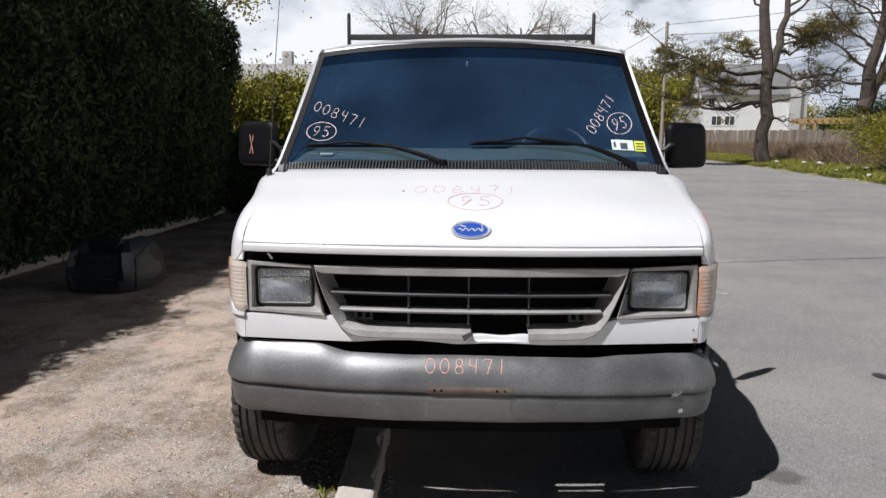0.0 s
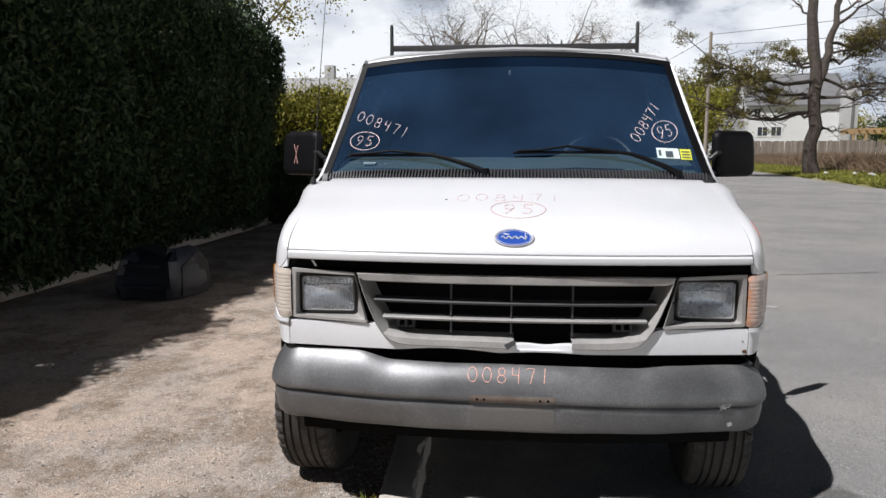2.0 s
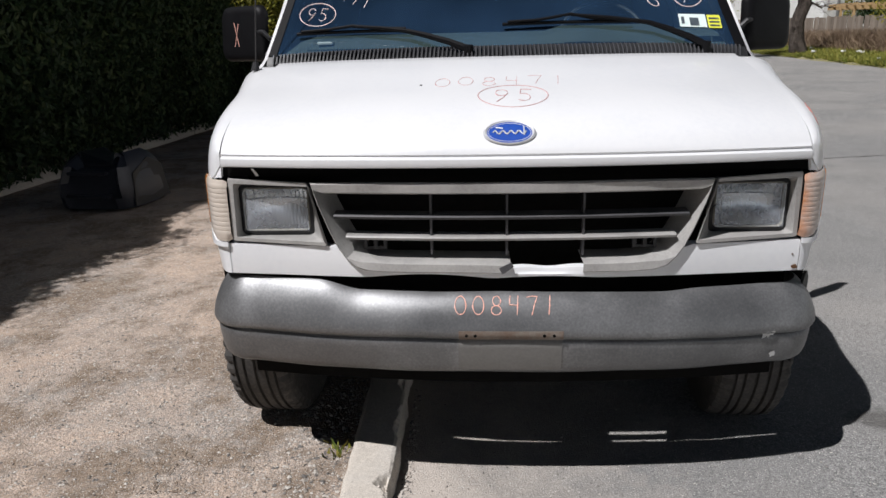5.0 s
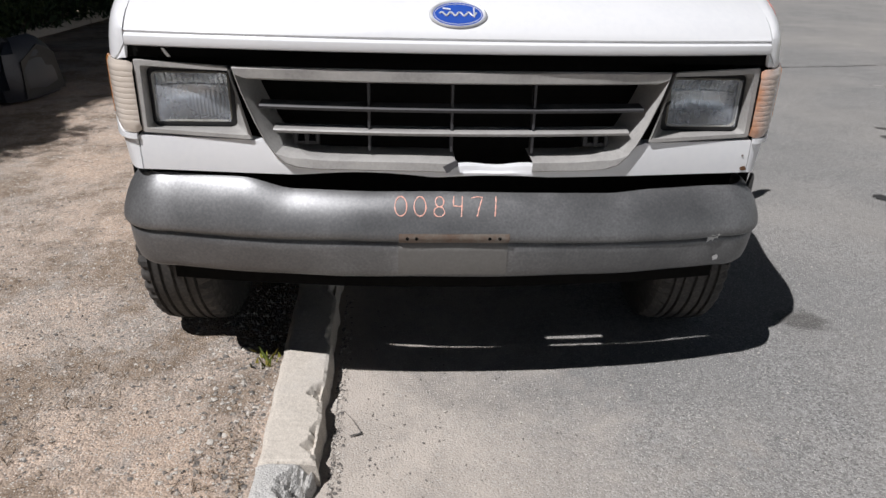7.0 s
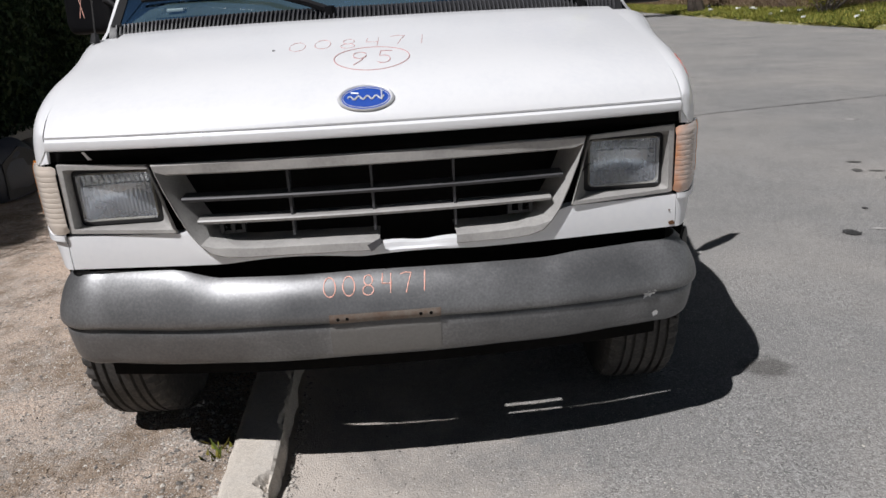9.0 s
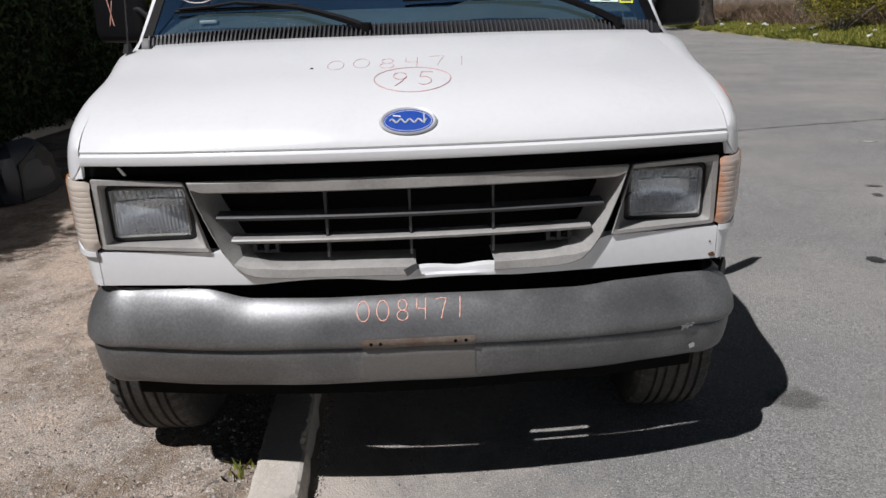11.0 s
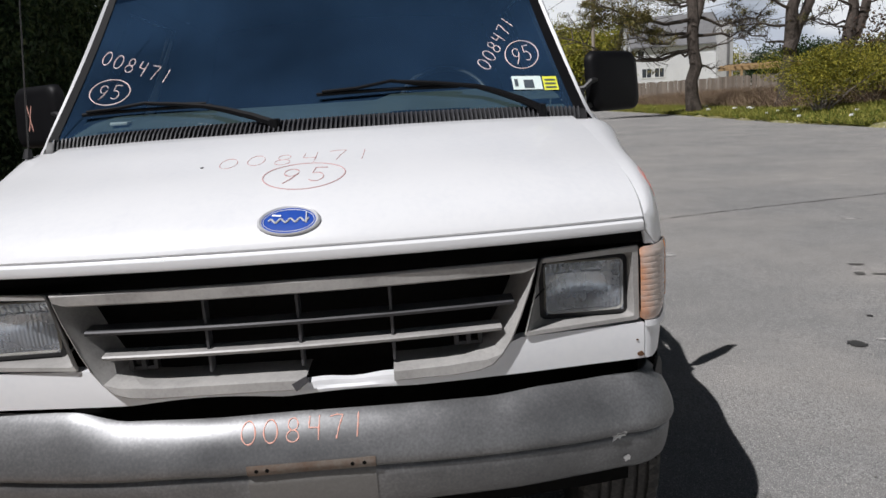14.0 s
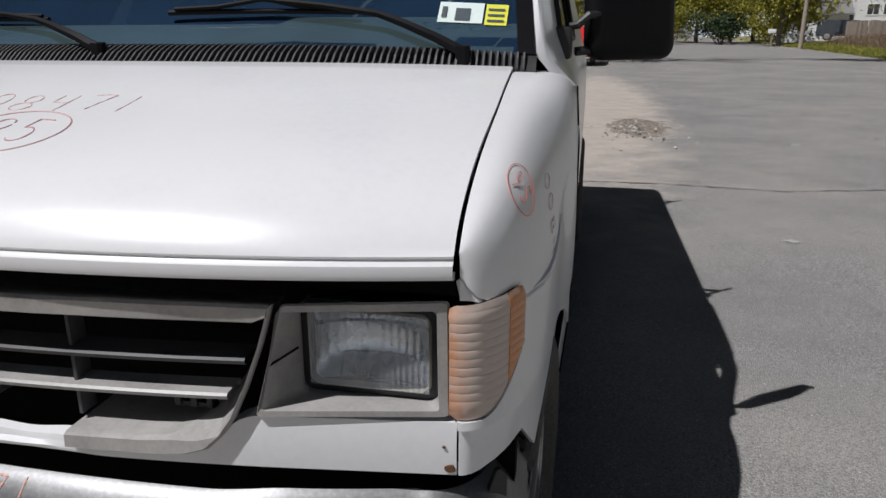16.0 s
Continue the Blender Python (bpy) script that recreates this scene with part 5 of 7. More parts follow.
def build_bumper():
    ss = lin(-1, 1, 121)
    V, F = grid(bumper_pt, ss, list(range(len(BUMP_PROF))))
    ob = obj_from("front_bumper", V, F, M_BUMP, van, "dull dark grey painted steel bumper with scuffs", angle=60)
    solid(ob, 0.006)

    def on_face(x, z, off=0.002):
        s = x / 0.80 * 0.62
        js = [i for i, (d, zz) in enumerate(BUMP_PROF) if i >= 3]
        for a, b in zip(js, js[1:]):
            pa, pb = bumper_pt(s, a), bumper_pt(s, b)
            if pa[2] >= z >= pb[2]:
                k = (pa[2] - z) / (pa[2] - pb[2])
                return Vector((x, pa[1] + (pb[1] - pa[1]) * k - off, z))
        return Vector((x, bumper_pt(s, 12)[1] - off, z))
    xs, zs = lin(-0.15, 0.153, 13), lin(0.432, 0.530, 9)
    solid(obj_from("plate_patch", *grid(lambda x, z: on_face(x, z, 0.0015), xs, zs), M_PLATE, ob, "paler patch where a plate was mounted"), 0.001)
    bm = bmesh.new()
    for a, b in ((-0.148, 0.155),):
        V, F = grid(lambda x, z: on_face(x, z, 0.0022), lin(a, b, 24), lin(0.536, 0.563, 4))
        vs = [bm.verts.new(v) for v in V]
        for f in F:
            bm.faces.new([vs[i] for i in f])
    for v in bm.verts:
        v.co.y -= 0.0006 * noise.noise(v.co * 60)
    solid(part("plate_bracket", bm, M_RUST, ob, "rusty plate mounting strip"), 0.002, 1.0)
    for x in (-0.125, -0.10, 0.10, 0.128):
        bm = bmesh.new()
        p = on_face(x, 0.550, 0.0045)
        tube(bm, [p, p + Vector((0, 0.008, 0))], 0.005, 8)
        part("screw_hole", bm, M_UNDER, ob)
    for cx, cz, r, s in ((0.765, 0.520, 0.027, 1), (0.786, 0.453, 0.011, 2)):
        vs, fs = [on_face(cx, cz, 0.0018)], []
        for k in range(20):
            a = 2 * math.pi * k / 20
            rr = r * (0.9 + 0.6 * noise.noise((math.cos(a) * 2, math.sin(a) * 2, s * 5.0)) + (0.9 if s == 1 else 0.2) * noise.noise((math.cos(a) * 9, math.sin(a) * 9, s * 3.0)))
            vs.append(on_face(cx + rr * math.cos(a), cz + (0.45 if s == 1 else 0.9) * rr * math.sin(a), 0.0022))
        for k in range(20):
            fs.append((0, 1 + (k + 1) % 20, 1 + k))
        obj_from("paint_scrape", vs, fs, M_SCRAPE, ob, "chipped white paint scrape")
    # valance in near black, its shade under the bumper part of the colour
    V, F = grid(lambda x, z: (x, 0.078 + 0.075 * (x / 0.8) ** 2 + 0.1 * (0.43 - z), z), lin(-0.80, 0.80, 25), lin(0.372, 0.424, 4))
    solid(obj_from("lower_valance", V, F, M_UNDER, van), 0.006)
    # unseen strips added to block sunlight, leaving short slits on the road
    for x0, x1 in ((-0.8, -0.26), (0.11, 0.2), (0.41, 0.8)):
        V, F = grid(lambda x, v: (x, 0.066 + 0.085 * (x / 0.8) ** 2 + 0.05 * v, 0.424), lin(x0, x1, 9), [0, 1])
        solid(obj_from("slit_blocker", V, F, M_UNDER, van), 0.004)
    bm = bmesh.new()
    prism(bm, [(0.888, 0.20, 0.615), (0.922, 0.235, 0.615), (0.922, 0.235, 0.655), (0.912, 0.224, 0.676), (0.906, 0.217, 0.676), (0.898, 0.211, 0.65)], (-0.006, 0.006, 0))
    part("end_bracket", bm, M_BLACK, ob, "bent black bracket at the bumper end")
    return on_face


M_SCRAPE = mat("bare_scrape", [(0.6, 0.6, 0.6), (0.72, 0.72, 0.71)], rough=0.6, scale=80)
bumper_face = build_bumper()


# windscreen, cowl and the cabin shell
def wind_pt(a, b, off=0.0):
    s = 1 - (1 - b) ** 1.06
    x = a * (0.897 + (0.797 - 0.897) * b)
    y = 0.800 + 0.090 * a * a + (0.525 - 0.03 * a * a) * s + 0.012 * math.sin(math.pi * b)
    z = 1.352 - 0.020 * abs(a) ** 3 + (0.594 - 0.030 * a * a) * b
    return (x, y - off, z + off * 0.8)


def build_windscreen():
    ob = obj_from("windscreen", *grid(wind_pt, lin(-1, 1, 33), lin(0, 1, 17), flip=True), M_WIND, van, "dark tinted windscreen", angle=80)
    ob.visible_shadow = False
    bm = bmesh.new()

    def strip(fn, us):
        prev = None
        for u in us:
            p, q = fn(u)
            cur = (bm.verts.new(p), bm.verts.new(q))
            if prev:
                bm.faces.new((prev[0], cur[0], cur[1], prev[1]))
            prev = cur
    strip(lambda b: (wind_pt(-1, b, 0.003), wind_pt(-0.962, b, 0.003)), lin(0, 1, 17))
    strip(lambda b: (wind_pt(1, b, 0.003), wind_pt(0.955, b, 0.003)), lin(0, 1, 17))
    strip(lambda a: (wind_pt(a, 1, 0.003), wind_pt(a, 0.955, 0.003)), lin(-1, 1, 33))
    part("windscreen_gasket", bm, M_MIRB, van, "black rubber windscreen gasket")
    band = obj_from("shade_band", *grid(lambda a, b: wind_pt(a, b, 0.002), lin(-0.965, 0.965, 33), lin(0.86, 0.955, 4), flip=True), M_BAND, van, "dark shade band along the top of the windscreen", angle=80)
    band.visible_shadow = False


build_windscreen()

SEC = [(0.955, 0.43), (0.985, 0.50), (1.0, 0.66), (1.006, 0.90), (1.003, 1.12), (0.992, 1.26), (0.972, 1.318), (0.955, 1.37), (0.925, 1.50), (0.885, 1.64), (0.852, 1.77), (0.840, 1.83), (0.818, 1.88), (0.775, 1.918), (0.68, 1.937), (0.5, 1.953), (0.25, 1.965), (0.0, 1.970)]
REAR_Y = 5.2


def sec_front(k):
    x, z = SEC[k]
    if z <= 1.27:
        return 0.966
    if z < 1.9:
        return 0.925 + (z - 1.318) * 0.83 + (0.02 if z < 1.33 else 0)
    return 1.395 - 0.075 * (1 - (x / 0.80) ** 2)


US = [0, 0.012, 0.05, 0.09, 0.14, 0.2, 0.215, 0.3, 0.45, 0.6, 0.75, 0.9, 0.97, 0.99, 1.0]


PILLAR = [(1.30, 0.945), (1.318, 0.934), (1.37, 0.913), (1.50, 0.887), (1.64, 0.863), (1.77, 0.840), (1.83, 0.829), (1.88, 0.812), (1.90, 0.795)]


def shell(k, u, inset=0.0, rear=REAR_Y):
    sgn = 1 if k < len(SEC) else -1
    kk = k if k < len(SEC) else 2 * len(SEC) - 2 - k
    x, z = SEC[kk]
    y = sec_front(kk) + u * (rear - sec_front(kk))
    if 1.3 < z < 1.9:
        f = min(1.0, (y - sec_front(kk)) / 0.6)
        x = interp(PILLAR, z) * (1 - f) ** 2 + x * (1 - (1 - f) ** 2)
    if u > 0.96 and rear == REAR_Y:
        f = (u - 0.96) / 0.04
        x *= 1 - 0.03 * f * f
    return (sgn * x * (1 - inset / 1.0), y + inset * 0.3, z - inset * (1.0 if z > 1.9 else 0.2))


NSEC = 2 * len(SEC) - 1


def door_hole(j, i):
    kk = j if j < len(SEC) - 1 else NSEC - 2 - j
    return 7 <= kk <= 10 and 2 <= i <= 5


def build_shell():
    V, F = grid(lambda k, u: shell(k, u), list(range(NSEC)), US, skip=door_hole)
    F.append(tuple(k * len(US) + len(US) - 1 for k in range(NSEC)))
    body = obj_from("body", V, F, M_WHITE, van, "white painted van body", angle=32)
    solid(body, 0.01)
    # lining added inside the white shell; near black stands in for the cab's shade
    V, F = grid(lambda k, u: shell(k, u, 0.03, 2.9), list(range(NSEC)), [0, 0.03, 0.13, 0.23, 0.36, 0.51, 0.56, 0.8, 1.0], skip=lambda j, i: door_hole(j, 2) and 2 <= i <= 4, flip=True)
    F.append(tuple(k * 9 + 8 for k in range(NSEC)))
    obj_from("cabin_shade_lining", V, F, M_TRIMB, van)
    # pillars and roof header between the glass and the shell
    for sgn in (-1, 1):
        V = []
        ks = [k for k in range(5, 14)]
        for k in ks:
            p = shell(k, 0)
            x, y, z = p
            b = min(1, max(0, (z - 1.332) / (1.888 - 1.332)))
            g = wind_pt(1, b)
            V += [(sgn * x, y, z), (sgn * (x * 0.62 + g[0] * 0.38), (y * 0.5 + g[1] * 0.5) - 0.012, z + 0.002), (sgn * g[0], g[1] + 0.002, g[2])]
        F = []
        for i in range(len(ks) - 1):
            for j in (0, 1):
                q = (3 * i + j, 3 * i + j + 1, 3 * i + j + 4, 3 * i + j + 3)
                F.append(q if sgn < 0 else q[::-1])
        obj_from("windscreen_pillar", V, F, M_WHITE, van, angle=60)
    V, F = [], []
    cols = lin(-1, 1, 33)
    for a in cols:
        g = Vector(wind_pt(a, 1))
        x = a * 0.797
        z = interp([(s[0], s[1]) for s in SEC[::-1][:6]], abs(x))
        y = 1.395 - 0.075 * (1 - (x / 0.80) ** 2)
        r = Vector((x, y, z))
        V += [tuple(g), tuple(g * 0.5 + r * 0.5 + Vector((0, 0.012, 0.012))), tuple(r + Vector((0, 0.004, 0.001)))]
    for i in range(len(cols) - 1):
        for j in (0, 1):
            F.append((3 * i + j, 3 * i + j + 1, 3 * i + j + 4, 3 * i + j + 3))
    obj_from("roof_header", V, F, M_WHITE, van, angle=60)
    for sgn in (-1, 1):
        ks, us = [7, 8, 9, 10, 11], [0.05, 0.09, 0.14, 0.2, 0.215]
        ob = obj_from("door_window", *grid(lambda k, u: (sgn * (shell(k, u)[0] - 0.008), shell(k, u)[1], shell(k, u)[2]), ks, us, flip=sgn < 0), M_SIDEG, van, "door window glass")
        ob.visible_shadow = False
        bm = bmesh.new()
        loop = [shell(7, u) for u in us] + [shell(k, 0.215) for k in (8, 9, 10, 11)] + [shell(11, u) for u in us[::-1]] + [shell(k, 0.05) for k in (10, 9, 8, 7)]
        tube(bm, [(sgn * (x + 0.002), y, z) for x, y, z in loop], 0.010, 6)
        part("window_frame", bm, M_BLACK, van)
        bm = bmesh.new()
        tube(bm, [(sgn * (x + 0.0025), 0.9605, z) for x, z in SEC[1:6]], 0.0022, 6)
        part("door_gap", bm, M_UNDER, van)
    # underbody: plain near-black blocks, added so the shadow beneath is full
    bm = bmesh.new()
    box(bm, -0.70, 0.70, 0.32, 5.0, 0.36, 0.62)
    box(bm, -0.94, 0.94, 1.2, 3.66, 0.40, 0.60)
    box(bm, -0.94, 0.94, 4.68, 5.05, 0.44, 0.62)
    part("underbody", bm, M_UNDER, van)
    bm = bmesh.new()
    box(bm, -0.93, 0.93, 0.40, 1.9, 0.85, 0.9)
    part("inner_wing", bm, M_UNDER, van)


build_shell()


def build_cowl():
    def pt(x, v):
        a = x / 0.90
        yr = hood_rear(min(abs(x), 0.85))
        g = wind_pt(max(-1, min(1, x / 0.897)), 0.0)
        y = yr - 0.008 + (g[1] + 0.012 - yr) * v
        z = (1.306 - 0.012 * abs(a) ** 3) + (g[2] + 0.004 - 1.306 + 0.012 * abs(a) ** 3) * v ** 0.8
        return (x, y, z)
    ob = obj_from("cowl", *grid(pt, lin(-0.90, 0.90, 41), lin(0, 1, 6), flip=True), M_BLACK, van, "black slotted plastic cowl below the windscreen", angle=60)
    solid(ob, 0.006)
    V, F = [], []
    n = 118
    for i in range(n):
        x = -0.872 + 1.744 * i / (n - 1)
        k = len(V)
        for v in (0.05, 0.35, 0.68, 0.92):
            px, py, pz = pt(x, v)
            h = 0.012 if 0.1 < v < 0.9 else 0.005
            V += [(px - 0.0028, py, pz), (px - 0.0022, py - 0.004, pz + h), (px + 0.0022, py - 0.004, pz + h), (px + 0.0028, py, pz)]
        for r in range(3):
            for c in range(3):
                a = k + 4 * r + c
                F.append((a, a + 1, a + 5, a + 4))
        F.append((k, k + 3, k + 2, k + 1))
    obj_from("louvres", V, F, M_COWLFIN, ob, "thin plastic louvre fins", smooth=False)


M_COWLFIN = mat("faded_black_fins", [(0.035, 0.036, 0.04), (0.06, 0.06, 0.065)], rough=0.55, scale=10)
build_cowl()


def build_wiper(pivot, elbow, mid, tip0, tip1):
    bm = bmesh.new()
    p, e, m = Vector(pivot), Vector(elbow), Vector(mid)
    tube(bm, [p + Vector((0, 0.004, -0.025)), p + Vector((0, 0, 0.014))], 0.018, 10)
    tube(bm, [p, p.lerp(e, 0.3) + Vector((0, -0.004, 0.006)), p.lerp(e, 0.7) + Vector((0, -0.003, 0.005)), e, e.lerp(m, 0.5) + Vector((0, -0.002, 0.003)), m], [0.014, 0.012, 0.0105, 0.0085, 0.007, 0.0055], 6)
    w = part("wiper", bm, M_MIRB, van, "black windscreen wiper arm and blade")
    a, b = Vector(tip0), Vector(tip1)
    bm = bmesh.new()
    tube(bm, [a + (b - a) * k + Vector((0, -0.003, 0.003 * math.sin(k * math.pi))) for k in lin(0, 1, 9)], 0.0062, 6)
    part("blade", bm, M_MIRB, w)
    bm = bmesh.new()
    tube(bm, [a + (b - a) * 0.04 + Vector((0, -0.006, 0.008)), a + (b - a) * 0.28 + Vector((0, -0.01, 0.013)), m + Vector((0, -0.002, 0.002)), a + (b - a) * 0.72 + Vector((0, -0.01, 0.013)), a + (b - a) * 0.96 + Vector((0, -0.006, 0.008))], 0.0055, 6)
    part("blade_yoke", bm, M_MIRB, w)


def on_glass(x, z, off=0.012):
    """A point on the windscreen at that x and height."""
    lo, hi = 0.0, 1.0
    for _ in range(20):
        b = (lo + hi) / 2
        a = max(-1, min(1, x / (0.897 - 0.100 * b)))
        if wind_pt(a, b)[2] < z:
            lo = b
        else:
            hi = b
    return Vector(wind_pt(a, b, off))


build_wiper((-0.125, 0.735, 1.346), on_glass(-0.355, 1.392, 0.028), on_glass(-0.56, 1.412, 0.03), on_glass(-0.785, 1.402, 0.014), on_glass(-0.34, 1.405, 0.014))
build_wiper((0.735, 0.83, 1.340), on_glass(0.53, 1.402, 0.028), on_glass(0.25, 1.434, 0.03), on_glass(0.0, 1.418, 0.014), on_glass(0.47, 1.418, 0.014))


def build_mirror(side):
    """A tall mirror head on a short arm, turned in towards the cab."""
    bm = bmesh.new()
    cx, cy, cz = side * 1.128, 1.33, 1.428
    turn = radians(34) * side
    tip = 0.06

    def at(x, y, z):
        y += tip * z
        return (cx + x * math.cos(turn) - y * math.sin(turn), cy + x * math.sin(turn) + y * math.cos(turn), cz + z)
    outl = [(x - side * 0.10 * max(0.0, z - 0.03) * (1 if x * side > 0 else 0), z) for x, z in round_rect(-0.146, 0.146, -0.117, 0.117, 0.045, 6)]
    secs = [(-0.026, 0.74), (-0.022, 0.89), (-0.012, 0.97), (0.004, 1.0), (0.016, 1.0), (0.020, 0.97)]
    rings = [[bm.verts.new(at(x * s, y, z * s)) for x, z in outl] for y, s in secs]
    for a, b in zip(rings, rings[1:]):
        for k in range(len(outl)):
            m = (k + 1) % len(outl)
            bm.faces.new((a[k], a[m], b[m], b[k]))
    bm.faces.new(rings[0])
    bm.faces.new(rings[-1])
    mi = part("side_mirror", bm, M_MIRB, van, "large black plastic side mirror")
    bm = bmesh.new()
    bm.faces.new([bm.verts.new(at(x * 0.9, 0.0225, z * 0.9)) for x, z in outl])
    part("mirror_glass", bm, M_CHROME, mi)
    bm = bmesh.new()
    tube(bm, [(side * 0.955, 1.24, 1.40), (side * 0.985, 1.22, 1.405), (side * 1.01, 1.225, 1.43), (side * 1.05, 1.265, 1.435)], 0.011, 8)
    part("mirror_arm", bm, M_BLACK, mi)
    bm = bmesh.new()
    box(bm, side * 0.94 - 0.03, side * 0.94 + 0.03, 1.16, 1.30, 1.315, 1.40, 0.012)
    tube(bm, [(side * 0.98, 1.24, 1.335), (side * 1.06, 1.27, 1.345)], 0.012, 8)
    part("mirror_base", bm, M_BLACK, mi)
    return at


build_mirror(1)
mirror_at = build_mirror(-1)


# hand-written stock numbers
def arc(cx, cy, rx, ry, a0, a1, n=16):
    return [(cx + rx * math.cos(radians(a0 + (a1 - a0) * k / n)), cy + ry * math.sin(radians(a0 + (a1 - a0) * k / n))) for k in range(n + 1)]


GLYPHS = {
    "0": [arc(0.3, 0.5, 0.28, 0.48, 100, 470, 22)],
    "8": [arc(0.32, 0.74, 0.2, 0.24, 60, 270, 12) + arc(0.3, 0.25, 0.25, 0.25, 90, -270, 18) + arc(0.32, 0.74, 0.2, 0.24, -90, 60, 10)],
    "4": [[(0.1, 1.0), (0.06, 0.55), (0.5, 0.52)], [(0.5, 1.0), (0.44, 0.0)]],
    "7": [[(0.02, 0.92), (0.3, 0.98), (0.56, 0.95), (0.4, 0.5), (0.28, 0.0)]],
    "1": [[(0.3, 1.0), (0.27, 0.5), (0.22, 0.0)]],
    "9": [arc(0.3, 0.7, 0.24, 0.26, 20, 360, 18) + [(0.5, 0.6), (0.36, 0.3), (0.1, 0.0)]],
    "5": [[(0.6, 0.95), (0.2, 0.98), (0.14, 0.58)] + arc(0.26, 0.32, 0.26, 0.28, 110, -140, 14)],
    "X": [[(0.0, 1.0), (0.6, 0.0)], [(0.6, 0.95), (0.05, 0.0)]],
}


def handwriting(name, text, place, w, h, gap, material, parent, label, pen=0.0022, ring=False, wave=0.0):
    """Marker strokes, figure by figure, laid along a surface by place(u, v) in metres."""
    x = 0.0
    for i, ch in enumerate(text):
        bm = bmesh.new()
        lift = wave * math.sin(i * 1.9)
        for st in GLYPHS[ch]:
            if len(st) < 6:
                st = [(a[0] + (e[0] - a[0]) * q / 7, a[1] + (e[1] - a[1]) * q / 7) for a, e in zip(st, st[1:]) for q in range(7)] + [st[-1]]
            pts = [place(x + u * w, v * h + lift) for u, v in st]
            tube(bm, pts, [pen * (0.85 + 0.3 * math.sin(k * 1.3 + i)) for k in range(len(pts))], 5)
        part(name, bm, material, parent, label + " " + ch)
        x += w * 0.6 + gap
    if ring:
        bm = bmesh.new()
        tot = x - gap
        tube(bm, [place(tot / 2 + u, h / 2 + v) for u, v in arc(0, 0, tot * 0.92, h * 0.88, 95, 470, 36)], pen, 5)
        part("written_ring", bm, material, parent, label.split(" figure")[0] + " ring")


def on_hood(cx, cy, slope=0.0):
    return lambda u, v: hood_pt(cx + u, cy + v + slope * u, 0.0002)


hood_ob = [o for o in van.children if o.name == "hood"][0]
bump_ob = [o for o in van.children if o.name == "front_bumper"][0]
wind_ob = [o for o in van.children if o.name == "windscreen"][0]
handwriting("written_figure", "008471", on_hood(-0.225, 0.37, 0.02), 0.082, 0.078, 0.024, M_THIN, hood_ob, "faint red hand-written figure", 0.0013, wave=0.006)
bm = bmesh.new()
tube(bm, [hood_pt(-0.268, 0.395, -0.001), hood_pt(-0.268, 0.395, 0.0012)], 0.005, 8)
part("ink_dot", bm, M_TRIMB, hood_ob, "small dark ink dot")
handwriting("written_figure", "95", on_hood(-0.04, 0.235), 0.078, 0.095, 0.02, M_THIN, hood_ob, "faint red hand-written figure", 0.0017, ring=True)
handwriting("written_figure", "008471", lambda u, v: bumper_face(-0.160 + u, 0.606 + v * 0.76, 0.0004), 0.058, 0.060, 0.0175, M_PINK, bump_ob, "red hand-written figure", 0.0019)


def glass_line(cx, cz, ang):
    ca, sa = math.cos(radians(ang)), math.sin(radians(ang))
    return lambda u, v: on_glass(cx + u * ca - v * sa, cz + u * sa + v * ca, 0.0008)


handwriting("written_figure", "008471", glass_line(-0.785, 1.592, -19), 0.056, 0.050, 0.017, M_WMARK, wind_ob, "white hand-written figure", 0.0019)
handwriting("written_figure", "95", glass_line(-0.762, 1.463, -3), 0.058, 0.05, 0.012, M_WMARK, wind_ob, "white hand-written figure", 0.0019, ring=True)
handwriting("written_figure", "008471", glass_line(0.585, 1.475, 54), 0.046, 0.050, 0.011, M_WMARK, wind_ob, "white hand-written figure", 0.0019)
handwriting("written_figure", "95", glass_line(0.690, 1.495, 14), 0.05, 0.058, 0.008, M_WMARK, wind_ob, "white hand-written figure", 0.0019, ring=True)


